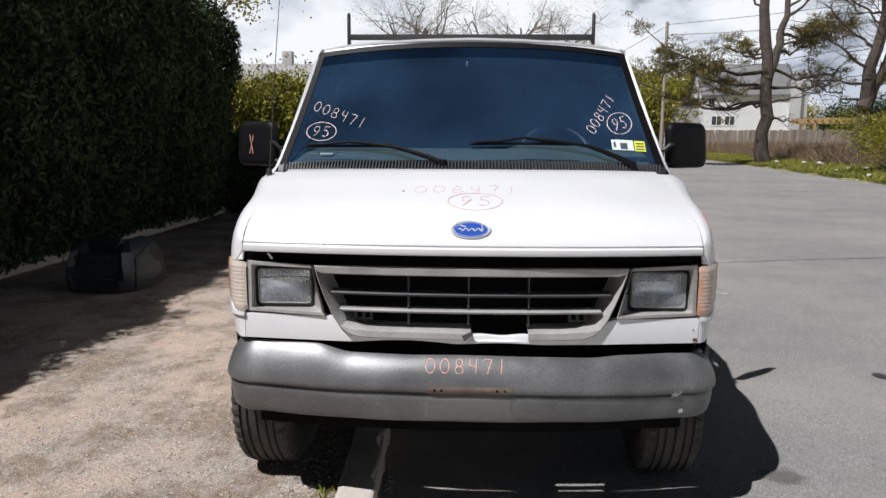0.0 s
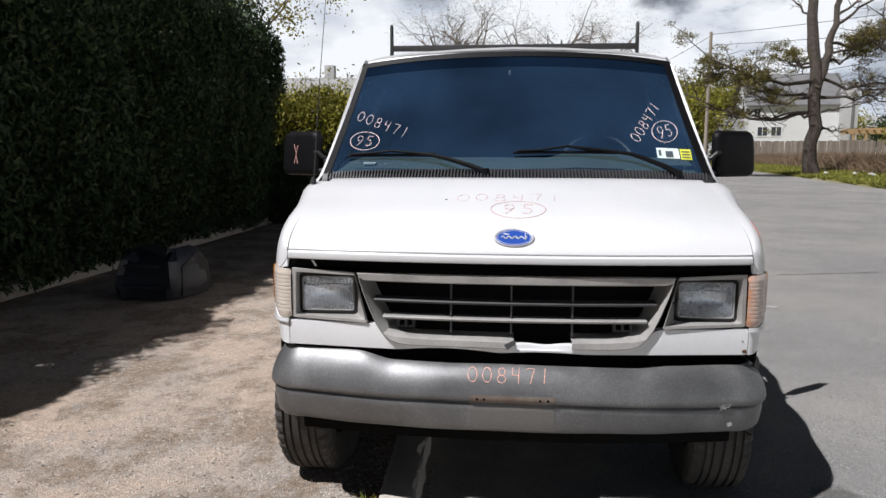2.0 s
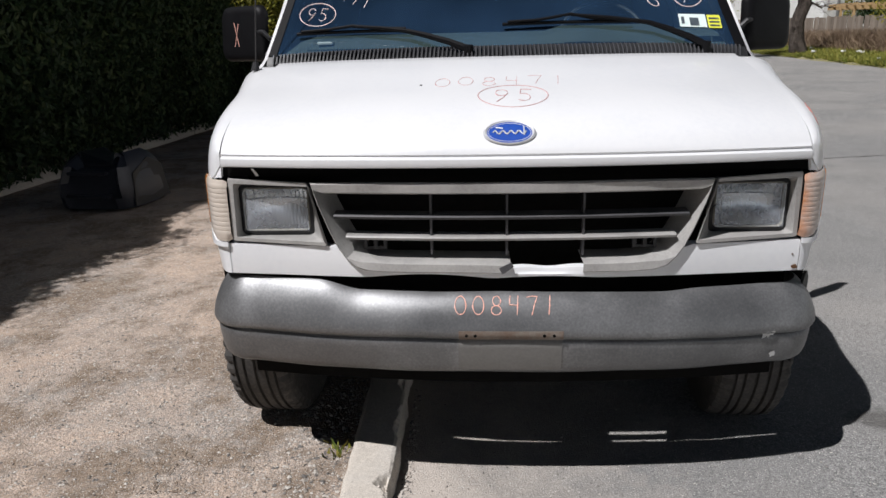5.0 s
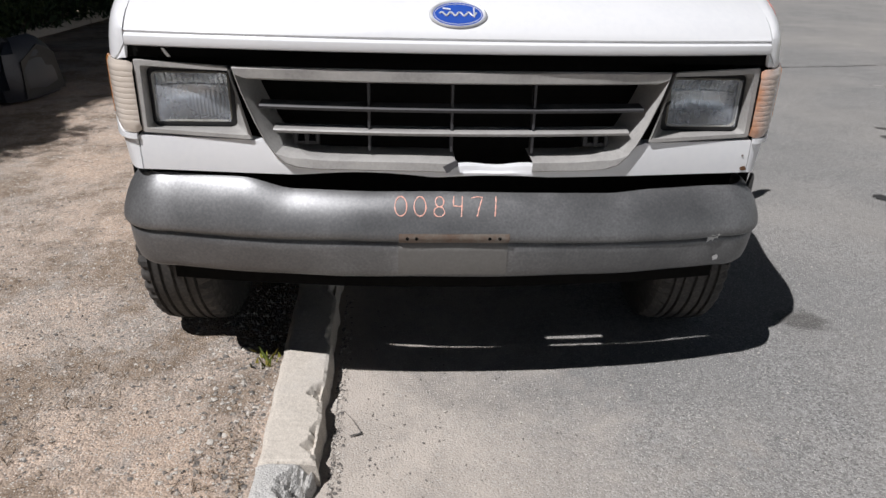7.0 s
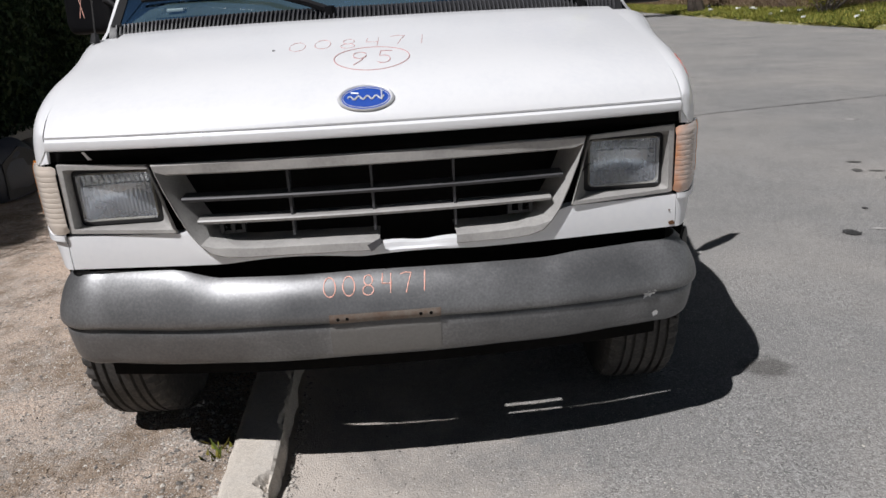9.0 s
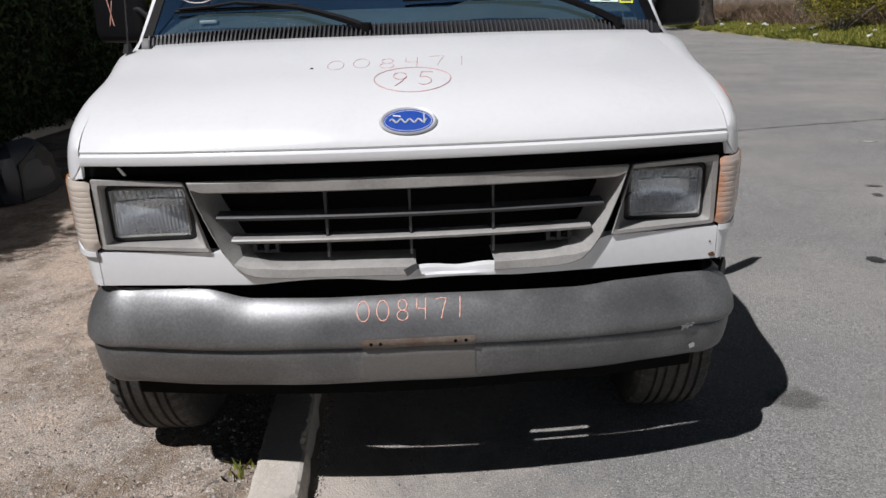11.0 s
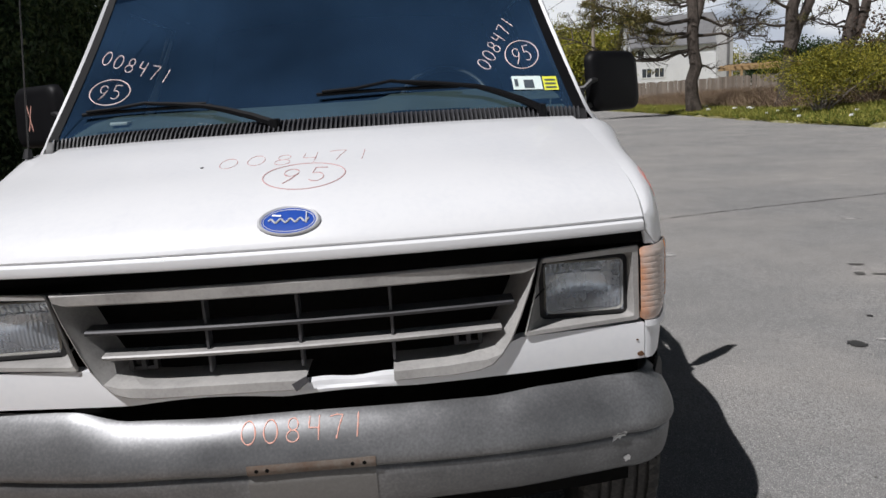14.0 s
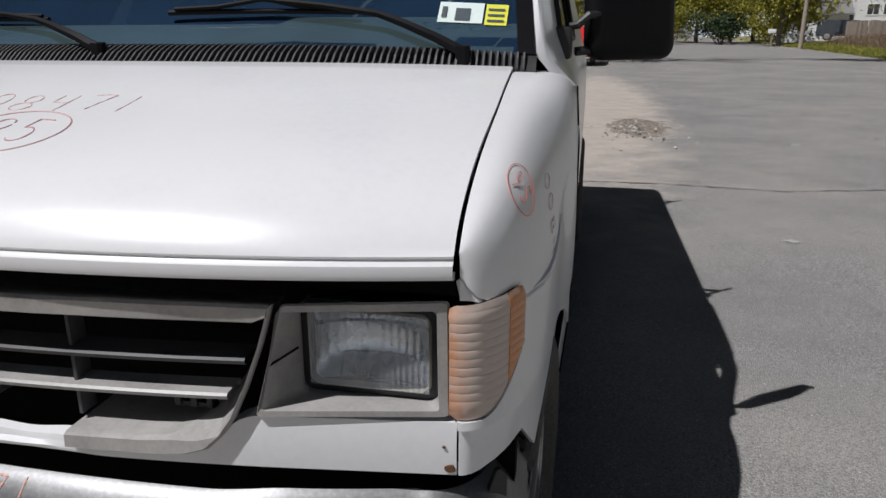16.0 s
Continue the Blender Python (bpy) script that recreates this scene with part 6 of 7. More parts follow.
def build_emblem():
    def em(u, v, off):
        z = 1.1235 + v
        y0, y1 = front_y(u), 0.4
        for _ in range(24):
            y = (y0 + y1) / 2
            if hood_z(u, y) < z:
                y0 = y
            else:
                y1 = y
        return hood_pt(u, y, off)

    def oval(rx, rz, off, r0=0.0):
        V, F = [em(0, 0, off)] if not r0 else [], []
        n, rings = 40, 4
        for r in range(1 if not r0 else 0, rings + 1):
            f = r / rings if not r0 else r0 + (1 - r0) * r / rings
            for k in range(n):
                a = 2 * math.pi * k / n
                o = off if not r0 else off * (0.4 + 0.6 * math.sin(math.pi * r / rings))
                V.append(em(rx * f * math.cos(a), rz * f * math.sin(a), o))
        base = 1 if not r0 else 0
        if not r0:
            F += [(0, 1 + k, 1 + (k + 1) % n) for k in range(n)]
        for r in range(rings - 1 + (1 if r0 else 0)):
            for k in range(n):
                a, b = base + r * n + k, base + r * n + (k + 1) % n
                F.append((a, a + n, b + n, b))
        return V, F
    e = obj_from("emblem", *oval(0.073, 0.0285, 0.008, 0.84), M_SILVER, hood_ob, "oval maker's badge, blue with a silver rim")
    obj_from("badge_field", *oval(0.064, 0.0245, 0.004), M_BLUE, e, "glossy blue field")
    bm = bmesh.new()
    tube(bm, [em(-0.046 + 0.092 * k, 0.0035 * math.sin(k * 26.0), 0.0055) for k in lin(0, 1, 40)], 0.0024, 5)
    tube(bm, [em(-0.038 + 0.02 * k, 0.011 - 0.002 * k, 0.0055) for k in lin(0, 1, 5)], 0.0026, 5)
    tube(bm, [em(0.040, -0.006 + 0.02 * k, 0.0055) for k in lin(0, 1, 5)], 0.0022, 5)
    part("badge_mark", bm, M_SILVER, e, "plain silver squiggle")
    bm = bmesh.new()
    tube(bm, [em(0.0585 * math.cos(a), 0.0208 * math.sin(a), 0.0045) for a in lin(0, 2 * math.pi, 40)], 0.0009, 4)
    part("badge_line", bm, M_SILVER, e)


build_emblem()


def patch_on_glass(name, x0, x1, z0, z1, material, parent, label, off=0.003, tilt=0.0):
    V, F = grid(lambda u, v: on_glass(u, v + tilt * (u - x0), off), lin(x0, x1, 5), lin(z0, z1, 4), flip=True)
    return obj_from(name, V, F, material, parent, label)


st = patch_on_glass("inspection_sticker", 0.660, 0.765, 1.405, 1.452, M_STICK_W, wind_ob, "pale green registration sticker", tilt=-0.04)
patch_on_glass("sticker_print", 0.700, 0.735, 1.408, 1.436, M_STICK_D, st, "dark printed figure", 0.0045, -0.04)
patch_on_glass("sticker_print", 0.668, 0.680, 1.415, 1.440, M_STICK_D, st, "small printed bar", 0.0045, -0.04)
sy = patch_on_glass("inspection_sticker", 0.770, 0.822, 1.398, 1.446, M_STICK_Y, wind_ob, "yellow inspection sticker", tilt=-0.04)
for k in range(3):
    patch_on_glass("sticker_print", 0.776, 0.815, 1.404 + 0.013 * k, 1.409 + 0.013 * k, M_STICK_D, sy, "printed bar", 0.0045, -0.04)

def fender_pt(y, phi, off=0.0012):
    """A point on the upper part of the driver's fender."""
    th = math.acos(max(-1, min(1, 1 - (y - 0.156) / 0.46)))
    w = 0.127 * math.sin(th) if y < 0.616 else 0.127
    zh = hood_z(0.846, y)
    hd = 0.030 + 1.75 * w
    return Vector((0.8505 + w * math.sin(phi) ** 0.80 + off * math.sin(phi), y, zh - 0.007 - hd * (1 - math.cos(phi)) * (0.55 + 0.45 * math.sin(phi)) + off * math.cos(phi)))


fend_ob = [o for o in van.children if o.name == "fender"][0]
handwriting("written_figure", "95", lambda u, v: fender_pt(0.312 + v * 1.0, radians(31) + u * 5.0), 0.042, 0.055, 0.012, M_RED, fend_ob, "red hand-written figure", 0.0006, ring=True)
handwriting("written_figure", "0084", lambda u, v: fender_pt(0.46 + v, radians(52) + u * 5.0), 0.04, 0.05, 0.01, M_THIN, fend_ob, "faint hand-written figure", 0.0006)


def build_cabin():
    prof = [(-0.01, 1.335), (0.03, 1.352), (0.12, 1.385), (0.22, 1.405), (0.30, 1.408), (0.36, 1.395), (0.39, 1.34), (0.40, 1.15), (0.1, 1.1)]
    d = obj_from("dashboard", *grid(lambda x, p: (x, 0.845 + 0.085 * (x / 0.85) ** 2 + p[0], p[1] + (0.018 if 0.2 < x < 0.66 and 0.1 < p[0] < 0.38 and p[1] > 1.3 else 0)), lin(-0.84, 0.84, 29), prof, flip=True), M_DASH, van, "grey-green padded dashboard", angle=40)
    bm = bmesh.new()
    c = Vector((0.455, 1.40, 1.372))
    ax, ay = Vector((1, 0, 0)), Vector((0, 0.55, 0.83))
    tube(bm, [c + (ax * math.cos(a) + ay * math.sin(a)) * 0.185 for a in lin(0, 2 * math.pi, 40)], 0.011, 8)
    tube(bm, [c - ax * 0.18, c + Vector((0, -0.03, -0.02)), c + ax * 0.18], 0.016, 8)
    tube(bm, [c + Vector((0, -0.03, -0.02)), c + Vector((0, -0.22, -0.18))], 0.03, 8)
    part("steering_wheel", bm, M_WHEELB, van, "dark blue-grey steering wheel")
    bm = bmesh.new()
    g = on_glass(-0.02, 1.835, -0.004)
    box(bm, g.x - 0.006, g.x + 0.006, g.y, g.y + 0.008, g.z - 0.012, g.z + 0.012, 0.002)
    part("mirror_mount", bm, M_STEEL, van, "small mirror mount stuck to the glass")
    bm = bmesh.new()
    box(bm, -0.72, -0.66, 0.96, 1.02, 1.372, 1.384, 0.004)
    part("paper_scrap", bm, M_SIGN, van, "small white paper scrap on the dashboard")


M_WHEELB = mat("steering_wheel_vinyl", [(0.012, 0.015, 0.02), (0.022, 0.026, 0.032)], rough=0.5)
build_cabin()


def build_wheel(x, y, z, side):
    prof_r = [0.205, 0.235, 0.28, 0.325, 0.352, 0.362]
    prof_w = [0.085, 0.105, 0.118, 0.117, 0.109, 0.098]
    out = [(w, r) for r, w in zip(prof_r, prof_w)]
    tread = []
    for c in (0.068, 0.038, 0.0, -0.038, -0.068):
        tread += [(c + 0.006, 0.366), (c + 0.004, 0.355), (c - 0.004, 0.355), (c - 0.006, 0.366)]
    ring = out + tread + [(-w, r) for w, r in out[::-1]]
    n = 132
    V, F = [], []
    for k in range(n):
        a = 2 * math.pi * k / n
        for w, r in ring:
            # shoulder lugs, with a worn gap after every second step
            if k % 3 == 0 and r > 0.345 and abs(w) > 0.09:
                r -= 0.011
                w -= math.copysign(0.006, w)
            yy, zz = r * math.cos(a), r * math.sin(a)
            if zz < -0.352:
                zz = -0.352
            V.append((w, yy, zz))
    m = len(ring)
    for k in range(n):
        for j in range(m - 1):
            F.append((k * m + j, k * m + j + 1, ((k + 1) % n) * m + j + 1, ((k + 1) % n) * m + j))
    w_ = obj_from("wheel", V, F, M_RUBBER, van, "worn black tyre on a steel wheel", angle=25)
    w_.location = (x, y, z)
    if y < 2:
        w_.rotation_euler = (0, 0, radians(-3))
    bm = bmesh.new()
    rim = [(0.09, 0.208), (0.06, 0.2), (0.05, 0.15), (0.075, 0.10), (0.07, 0.05), (0.095, 0.045), (0.095, 0.0)]
    rows = []
    for k in range(32):
        a = 2 * math.pi * k / 32
        rows.append([bm.verts.new((side * u, r * math.cos(a), r * math.sin(a))) for u, r in rim[:-1]])
    for a, b in zip(rows, rows[1:] + rows[:1]):
        for j in range(len(rim) - 2):
            bm.faces.new((a[j], a[j + 1], b[j + 1], b[j]))
    bm.faces.new([r[-1] for r in rows])
    part("rim", bm, M_STEEL, w_, "dull steel rim")
    # cross cuts in the tread
    bm = bmesh.new()
    for k in range(48):
        a = 2 * math.pi * k / 96
        for c in (0.085, 0.053, -0.053, -0.085):
            ca, sa = math.cos(a + c), math.sin(a + c)
            r0 = 0.3665
            p = Vector((c, r0 * ca, max(-0.352, r0 * sa)))
            t = Vector((0, -sa, ca)) * 0.0025
            s = Vector((0.010, 0, 0)) + Vector((0, -sa, ca)) * 0.005
            q = [p - t - s, p + t - s, p + t + s, p - t + s]
            bm.faces.new([bm.verts.new(v) for v in q])
    tagged(part("tread_pattern", bm, M_UNDER, w_, smooth=False), kind="stuff")


build_wheel(-0.85, AXLE_Y, 0.362, -1)
build_wheel(0.855, AXLE_Y, 0.352, 1)
build_wheel(-0.895, 4.17, 0.362, -1)
build_wheel(0.905, 4.17, 0.352, 1)


def build_rack(y, top):
    r = thing("roof_rack_bar", (0, y, 1.93), "black steel ladder rack bar across the van roof", "roof rack", "roof rack bars")
    bm = bmesh.new()
    box(bm, -0.785, 0.785, -0.016, 0.016, 0.165, 0.200, 0.003)
    part("crossbar", bm, M_RACK, r)
    for s in (-1, 1):
        bm = bmesh.new()
        tube(bm, [(s * 0.795, 0, -0.03), (s * 0.79, 0, 0.06), (s * 0.79, 0, 0.2), (s * 0.79, 0, top - 0.012), (s * 0.79, 0, top)], [0.02, 0.013, 0.012, 0.011, 0.006], 8)
        part("post", bm, M_RACK, r)
        bm = bmesh.new()
        box(bm, s * 0.80 - 0.02, s * 0.80 + 0.02, -0.03, 0.03, -0.055, 0.0, 0.004)
        part("gutter_clamp", bm, M_RACK, r)
    return r


build_rack(2.29, 0.335)
build_rack(4.62, 0.325)

bm = bmesh.new()
tube(bm, [(-0.925, 0.80, 1.285), (-0.922, 0.805, 1.315)], [0.016, 0.011], 10)
ant = part("antenna", bm, M_BLACK, van, "thin whip antenna on the fender")
bm = bmesh.new()
tube(bm, [(-0.922, 0.805, 1.31), (-0.90, 0.86, 1.75), (-0.875, 0.93, 2.2)], [0.0028, 0.0022, 0.0015], 6)
part("mast", bm, M_RACK, ant)
handwriting("written_mark", "X", lambda u, v: Vector(mirror_at(-0.035 + u, -0.0268, -0.053 + v)), 0.05, 0.10, 0, M_PINK, [o for o in van.children if o.name.startswith("side_mirror")][1], "pink hand-drawn cross", 0.0017)


# ---- trees and bushes ----
def limb(bm, p, d, length, r, depth, rng, tips, gravity=0.0, spread=0.6, sides=6):
    """A tapered limb that bends and forks, gathering its twig ends in tips."""
    pts, rad = [Vector(p)], [r]
    d = Vector(d).normalized()
    n = 5
    for k in range(n):
        d = (d + Vector((rng.normal(), rng.normal(), rng.normal())) * 0.16 + Vector((0, 0, gravity))).normalized()
        pts.append(pts[-1] + d * length / n)
        rad.append(r * (1 - 0.42 * (k + 1) / n))
    tube(bm, pts, rad, sides if depth > 1 else 4, caps=False)
    if depth <= 0:
        tips.append(pts[-1])
        tips.append(pts[3])
        return
    for _ in range(3 if depth > 1 else 4):
        k = rng.integers(2, n + 1)
        nd = (d + Vector((rng.normal(), rng.normal(), rng.normal() * 0.7)) * spread).normalized()
        limb(bm, pts[k], nd, length * rng.uniform(0.55, 0.8), rad[k] * 0.66, depth - 1, rng, tips, gravity, spread, sides)


def tree(name, at, label, height, trunk_r, crown_mat, leaf, n_leaf, seed, spread=0.7, depth=4, puff=0.5):
    t = thing(name, at, label, "tree")
    rng = np.random.default_rng(seed)
    bm, tips = bmesh.new(), []
    stem = [Vector((0, 0, -0.2)), Vector((0.03 * height * rng.normal() * 0.3, 0, height * 0.18)), Vector((0.02 * height * rng.normal(), 0.02 * height * rng.normal(), height * 0.36))]
    tube(bm, stem, [trunk_r * 1.25, trunk_r, trunk_r * 0.85], 9, caps=False)
    for k in range(4):
        a = k * 1.7 + rng.random()
        limb(bm, stem[-1] - Vector((0, 0, height * 0.05 * k * 0.5)), (math.cos(a) * spread, math.sin(a) * spread, 1.0), height * 0.28, trunk_r * 0.6, depth, rng, tips, 0.02, spread)
    part("trunk", bm, M_BARK, t)
    tp = np.array([list(p) for p in tips])
    idx = rng.integers(0, len(tp), n_leaf)
    c = tp[idx] + rng.normal(size=(n_leaf, 3)) * puff * (0.6 + 0.8 * rng.random((n_leaf, 1)))
    leaves("crown", c, leaf, crown_mat, t, seed=seed + 1, up=0.2)
    return t


def pine(name, at, label, trunk_r, seed, stems, boughs):
    """A gnarled pine: bare stems, long crooked limbs with fine twigs, and tufts of needles at some ends."""
    t = thing(name, at, label, "tree")
    rng = np.random.default_rng(seed)
    bm = bmesh.new()
    lines = []
    for path, r0, r1 in stems:
        n = 14
        pts, rad = [], []
        for k in range(n):
            z = path[0][1] + (path[-1][1] - path[0][1]) * k / (n - 1)
            x = smooth_at([(q[1], q[0]) for q in path], z)
            pts.append(Vector((x + 0.05 * rng.normal(), 0.25 * math.sin(0.5 * z + seed) - 0.25 * math.sin(seed) + 0.05 * rng.normal(), z)))
            rad.append((r0 + (r1 - r0) * k / (n - 1)) * (1 + 0.07 * rng.normal()))
        rad[0] *= 1.2
        tube(bm, pts, rad, 10, caps=False)
        lines.append(pts)
    cen = []
    for si, z, dx, dy, dz, full in boughs:
        pts = lines[si]
        p = min(pts, key=lambda q: abs(q.z - z)).copy()
        end = p + Vector((dx, dy, dz))
        reach = (end - p).length
        n = 8
        path = [p]
        for k in range(1, n + 1):
            q = k / n
            path.append(p.lerp(end, q) + Vector((0.07 * rng.normal(), 0.07 * rng.normal(), 0.09 * rng.normal() - 0.10 * reach * math.sin(math.pi * q) * (1 if full else 0.3))))
        r = trunk_r * (0.12 + 0.028 * reach)
        tube(bm, path, [r * (1 - 0.85 * k / n) for k in range(n + 1)], 6, caps=False)
        d = (end - p).normalized()
        for k in range(int(5 + reach * 3.2)):
            f = rng.uniform(0.22, 1.0)
            j = min(n - 1, int(f * n))
            b = path[j].lerp(path[j + 1], f * n - j)
            side = Vector((rng.normal(), rng.normal(), rng.normal() * 0.5 + 0.25)).normalized()
            ln = (0.35 + 0.16 * reach) * rng.uniform(0.6, 1.3)
            e = b + (d * 0.6 + side).normalized() * ln
            mid = b.lerp(e, 0.5) + Vector((0.05 * rng.normal(), 0.05 * rng.normal(), 0.06 * rng.normal()))
            tube(bm, [b, mid, e], [r * 0.30, r * 0.22, r * 0.10], 4, caps=False)
            ends = [e]
            for _ in range(3):
                g = mid.lerp(e, rng.random())
                h = g + (d * 0.4 + Vector((rng.normal(), rng.normal(), rng.normal() * 0.6))).normalized() * ln * 0.55
                tube(bm, [g, h], [r * 0.16, r * 0.06], 3, caps=False)
                ends.append(h)
            if full and f > 0.35:
                for e in ends:
                    if rng.random() > full:
                        continue
                    for _ in range(75):
                        cen.append(e + Vector((rng.normal() * 0.17, rng.normal() * 0.17, rng.normal() * 0.085 + 0.03)))
    part("trunk", bm, M_BARKD, t)
    if cen:
        leaves("needles", np.array([list(c) for c in cen]), 0.17, M_PINE, t, seed=seed + 5, up=0.6, aspect=0.16)
    return t


def shrub(name, at, label, rx, ry, h, n, leaf, material, seed):
    s = thing(name, at, label, "bush")
    rng = np.random.default_rng(seed)
    bm = bmesh.new()
    lobes = [(rng.normal() * rx * 0.42, rng.normal() * ry * 0.42, h * rng.uniform(0.35, 0.8), rng.uniform(0.3, 0.55)) for _ in range(14)]
    for x, y, z, r in lobes:
        tube(bm, [(x * 0.1, y * 0.1, -0.1), (x * 0.5, y * 0.5, z * 0.5), (x, y, z)], [0.05, 0.03, 0.012], 5, caps=False)
    part("branching_stem", bm, M_BARK, s)
    c = []
    for _ in range(n):
        x, y, z, r = lobes[rng.integers(0, len(lobes))]
        d = rng.normal(size=3)
        d /= np.linalg.norm(d)
        k = r * rng.random() ** 0.45
        c.append((x + d[0] * k * rx, y + d[1] * k * ry, max(0.02, z + d[2] * k * h * 0.7)))
    leaves("foliage", c, leaf, material, s, seed=seed + 3, up=0.3)
    return s


def gz(x, y):
    return ground_z(x, y)


# behind the hedge's end
def conifer_row():
    """A lower clipped conifer row that closes the lot behind the tall hedge."""
    row = thing("conifer_row", (-4.4, 13.3, gz(-4.4, 13.3)), "yellow-green clipped conifer row behind the tall hedge", "hedge")
    rng = np.random.default_rng(31)
    # dark filler box standing in for the row's inner shade
    bm = bmesh.new()
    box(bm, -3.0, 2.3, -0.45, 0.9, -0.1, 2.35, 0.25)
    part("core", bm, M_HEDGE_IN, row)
    pts = []
    for _ in range(42000):
        x = rng.uniform(-3.1, 2.5)
        top = 2.75 + 0.35 * noise.noise((x * 1.3, 0, 3.0)) + 0.25 * noise.noise((x * 4, 0, 5.0))
        z = top * rng.random() ** 0.8
        y = -0.62 - 0.22 * noise.noise((x * 1.7, z * 1.1, 6.0)) + abs(rng.normal()) * 0.16 + 0.5 * max(0.0, z - top + 0.5) * rng.random()
        pts.append((x, y, z))
    for _ in range(9000):
        pts.append((rng.uniform(-3.0, 2.4), rng.uniform(-0.5, 1.0), 2.4 + 0.3 * abs(rng.normal())))
    leaves("foliage", pts, 0.075, M_SPRING, row, up=0.9, seed=32, aspect=0.35)


conifer_row()


def shade_hedge():
    """A dark knee-high to chest-high hedge, added to stand in for shade on the row."""
    low = thing("shade_hedge", (-4.2, 11.9, gz(-4.2, 11.9)), "low dark green hedge added for the shade below the conifer row", "hedge")
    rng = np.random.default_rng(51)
    # another filler box with the inner shade in its colour
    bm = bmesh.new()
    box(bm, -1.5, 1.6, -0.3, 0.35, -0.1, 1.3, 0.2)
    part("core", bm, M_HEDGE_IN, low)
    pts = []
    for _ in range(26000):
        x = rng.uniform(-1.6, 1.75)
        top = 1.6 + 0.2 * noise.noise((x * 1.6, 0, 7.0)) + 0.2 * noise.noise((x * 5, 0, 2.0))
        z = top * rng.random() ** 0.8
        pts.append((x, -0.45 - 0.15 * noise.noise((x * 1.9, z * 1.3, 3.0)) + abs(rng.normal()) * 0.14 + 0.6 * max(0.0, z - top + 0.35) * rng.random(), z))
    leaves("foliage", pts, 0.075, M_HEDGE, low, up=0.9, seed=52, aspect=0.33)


shade_hedge()
tree("garden_tree", (-9.5, 21.0, gz(-9.5, 21.0)), "spring tree with sparse yellow-green leaves", 9.0, 0.16, M_SPRING, 0.11, 12000, 34, puff=0.3, spread=0.38)
tree("bare_tree", (-1.6, 34.0, gz(-1.6, 34.0)), "budding bare tree with a wide fan of fine twigs", 11.5, 0.3, M_BUDS, 0.05, 9000, 35, spread=0.9, depth=5, puff=0.35)
tree("bare_tree", (3.4, 36.0, gz(3.4, 36.0)), "budding bare tree with a wide fan of fine twigs", 11.0, 0.28, M_BUDS, 0.05, 7000, 36, spread=0.9, depth=5, puff=0.35)


def gable_house(name, at, label, w, d, eave, ridge, wall_mat, roof_mat, rot=0.0, windows=(), over=0.35):
    h = thing(name, at, label, "house")
    bm = bmesh.new()
    box(bm, -w / 2, w / 2, 0, d, -0.5, eave)
    part("wall", bm, wall_mat, h)
    bm = bmesh.new()
    for y0, y1 in ((-over, d / 2), (d + over, d / 2)):
        s = (ridge - eave) / (d / 2)
        z0 = eave - over * s
        prism(bm, [(-w / 2 - over, y0, z0), (w / 2 + over, y0, z0), (w / 2 + over, y1, ridge), (-w / 2 - over, y1, ridge)], (0, 0, 0.14))
    part("roof", bm, roof_mat, h, smooth=False)
    for sx in (-1, 1):
        bm = bmesh.new()
        prism(bm, [(sx * w / 2 - 0.01 * sx, 0, eave), (sx * w / 2 - 0.01 * sx, d, eave), (sx * w / 2 - 0.01 * sx, d / 2, ridge - 0.02)], (-0.1 * sx, 0, 0))
        part("gable", bm, wall_mat, h)
    n = int(eave / 0.22)
    V, F = [], []
    for k in range(n):
        z = k * 0.22
        i = len(V)
        V += [(-w / 2, -0.022, z), (w / 2, -0.022, z), (w / 2, -0.004, z + 0.215), (-w / 2, -0.004, z + 0.215), (-w / 2, 0.0, z), (w / 2, 0.0, z)]
        F += [(i, i + 1, i + 2, i + 3), (i, i + 4, i + 5, i + 1)]
    obj_from("siding", V, F, wall_mat, h, smooth=False)
    for x, z, ww, hh in windows:
        bm = bmesh.new()
        ins = [(x - ww / 2, z), (x + ww / 2, z), (x + ww / 2, z + hh), (x - ww / 2, z + hh)]
        frame_solid(bm, [(a + (0.1 if a > x else -0.1), -0.06, b + (0.1 if b > z + hh / 2 else -0.1)) for a, b in ins], [(a, -0.06, b) for a, b in ins], (0, 0.05, 0))
        box(bm, x - 0.03, x + 0.03, -0.05, -0.02, z, z + hh)
        win = part("window", bm, M_SIGN, h)
        bm = bmesh.new()
        box(bm, x - ww / 2, x + ww / 2, -0.035, -0.025, z, z + hh)
        part("pane", bm, M_PANE, win)
    h.rotation_euler = (0, 0, radians(rot))
    return h


gable_house("garden_house", (-10.5, 30.0, gz(-10.5, 30.0)), "low house with a pale grey shingle roof", 15.0, 7.0, 3.6, 4.85, M_SIDING, M_ROOFL, 2)
bm = bmesh.new()
box(bm, -0.25, 0.25, -0.25, 0.25, 0, 0.9, 0.03)
chim = part("roof_vent", bm, M_BRICK, [o for o in scene.objects if o.name == "garden_house"][0])
chim.location = (1.6, 3.5, 4.7)

white_house = gable_house("white_house", (30.2, 75.0, 1.3), "white clapboard house with a dark grey gable roof", 9.4, 9.5, 5.6, 9.0, M_SIDING, M_ROOF, -8, [(-3.3, 2.3, 0.95, 0.9), (-1.95, 2.3, 0.95, 0.9), (-3.9, 4.2, 0.6, 0.9)])
wing = gable_house("white_house_wing", (22.8, 77.0, 1.2), "lower white wing of the clapboard house", 5.2, 7.0, 2.6, 4.6, M_SIDING, M_ROOF, -8, [(-1.4, 0.9, 0.7, 0.9), (0.2, 0.9, 0.7, 0.9)])
bm = bmesh.new()
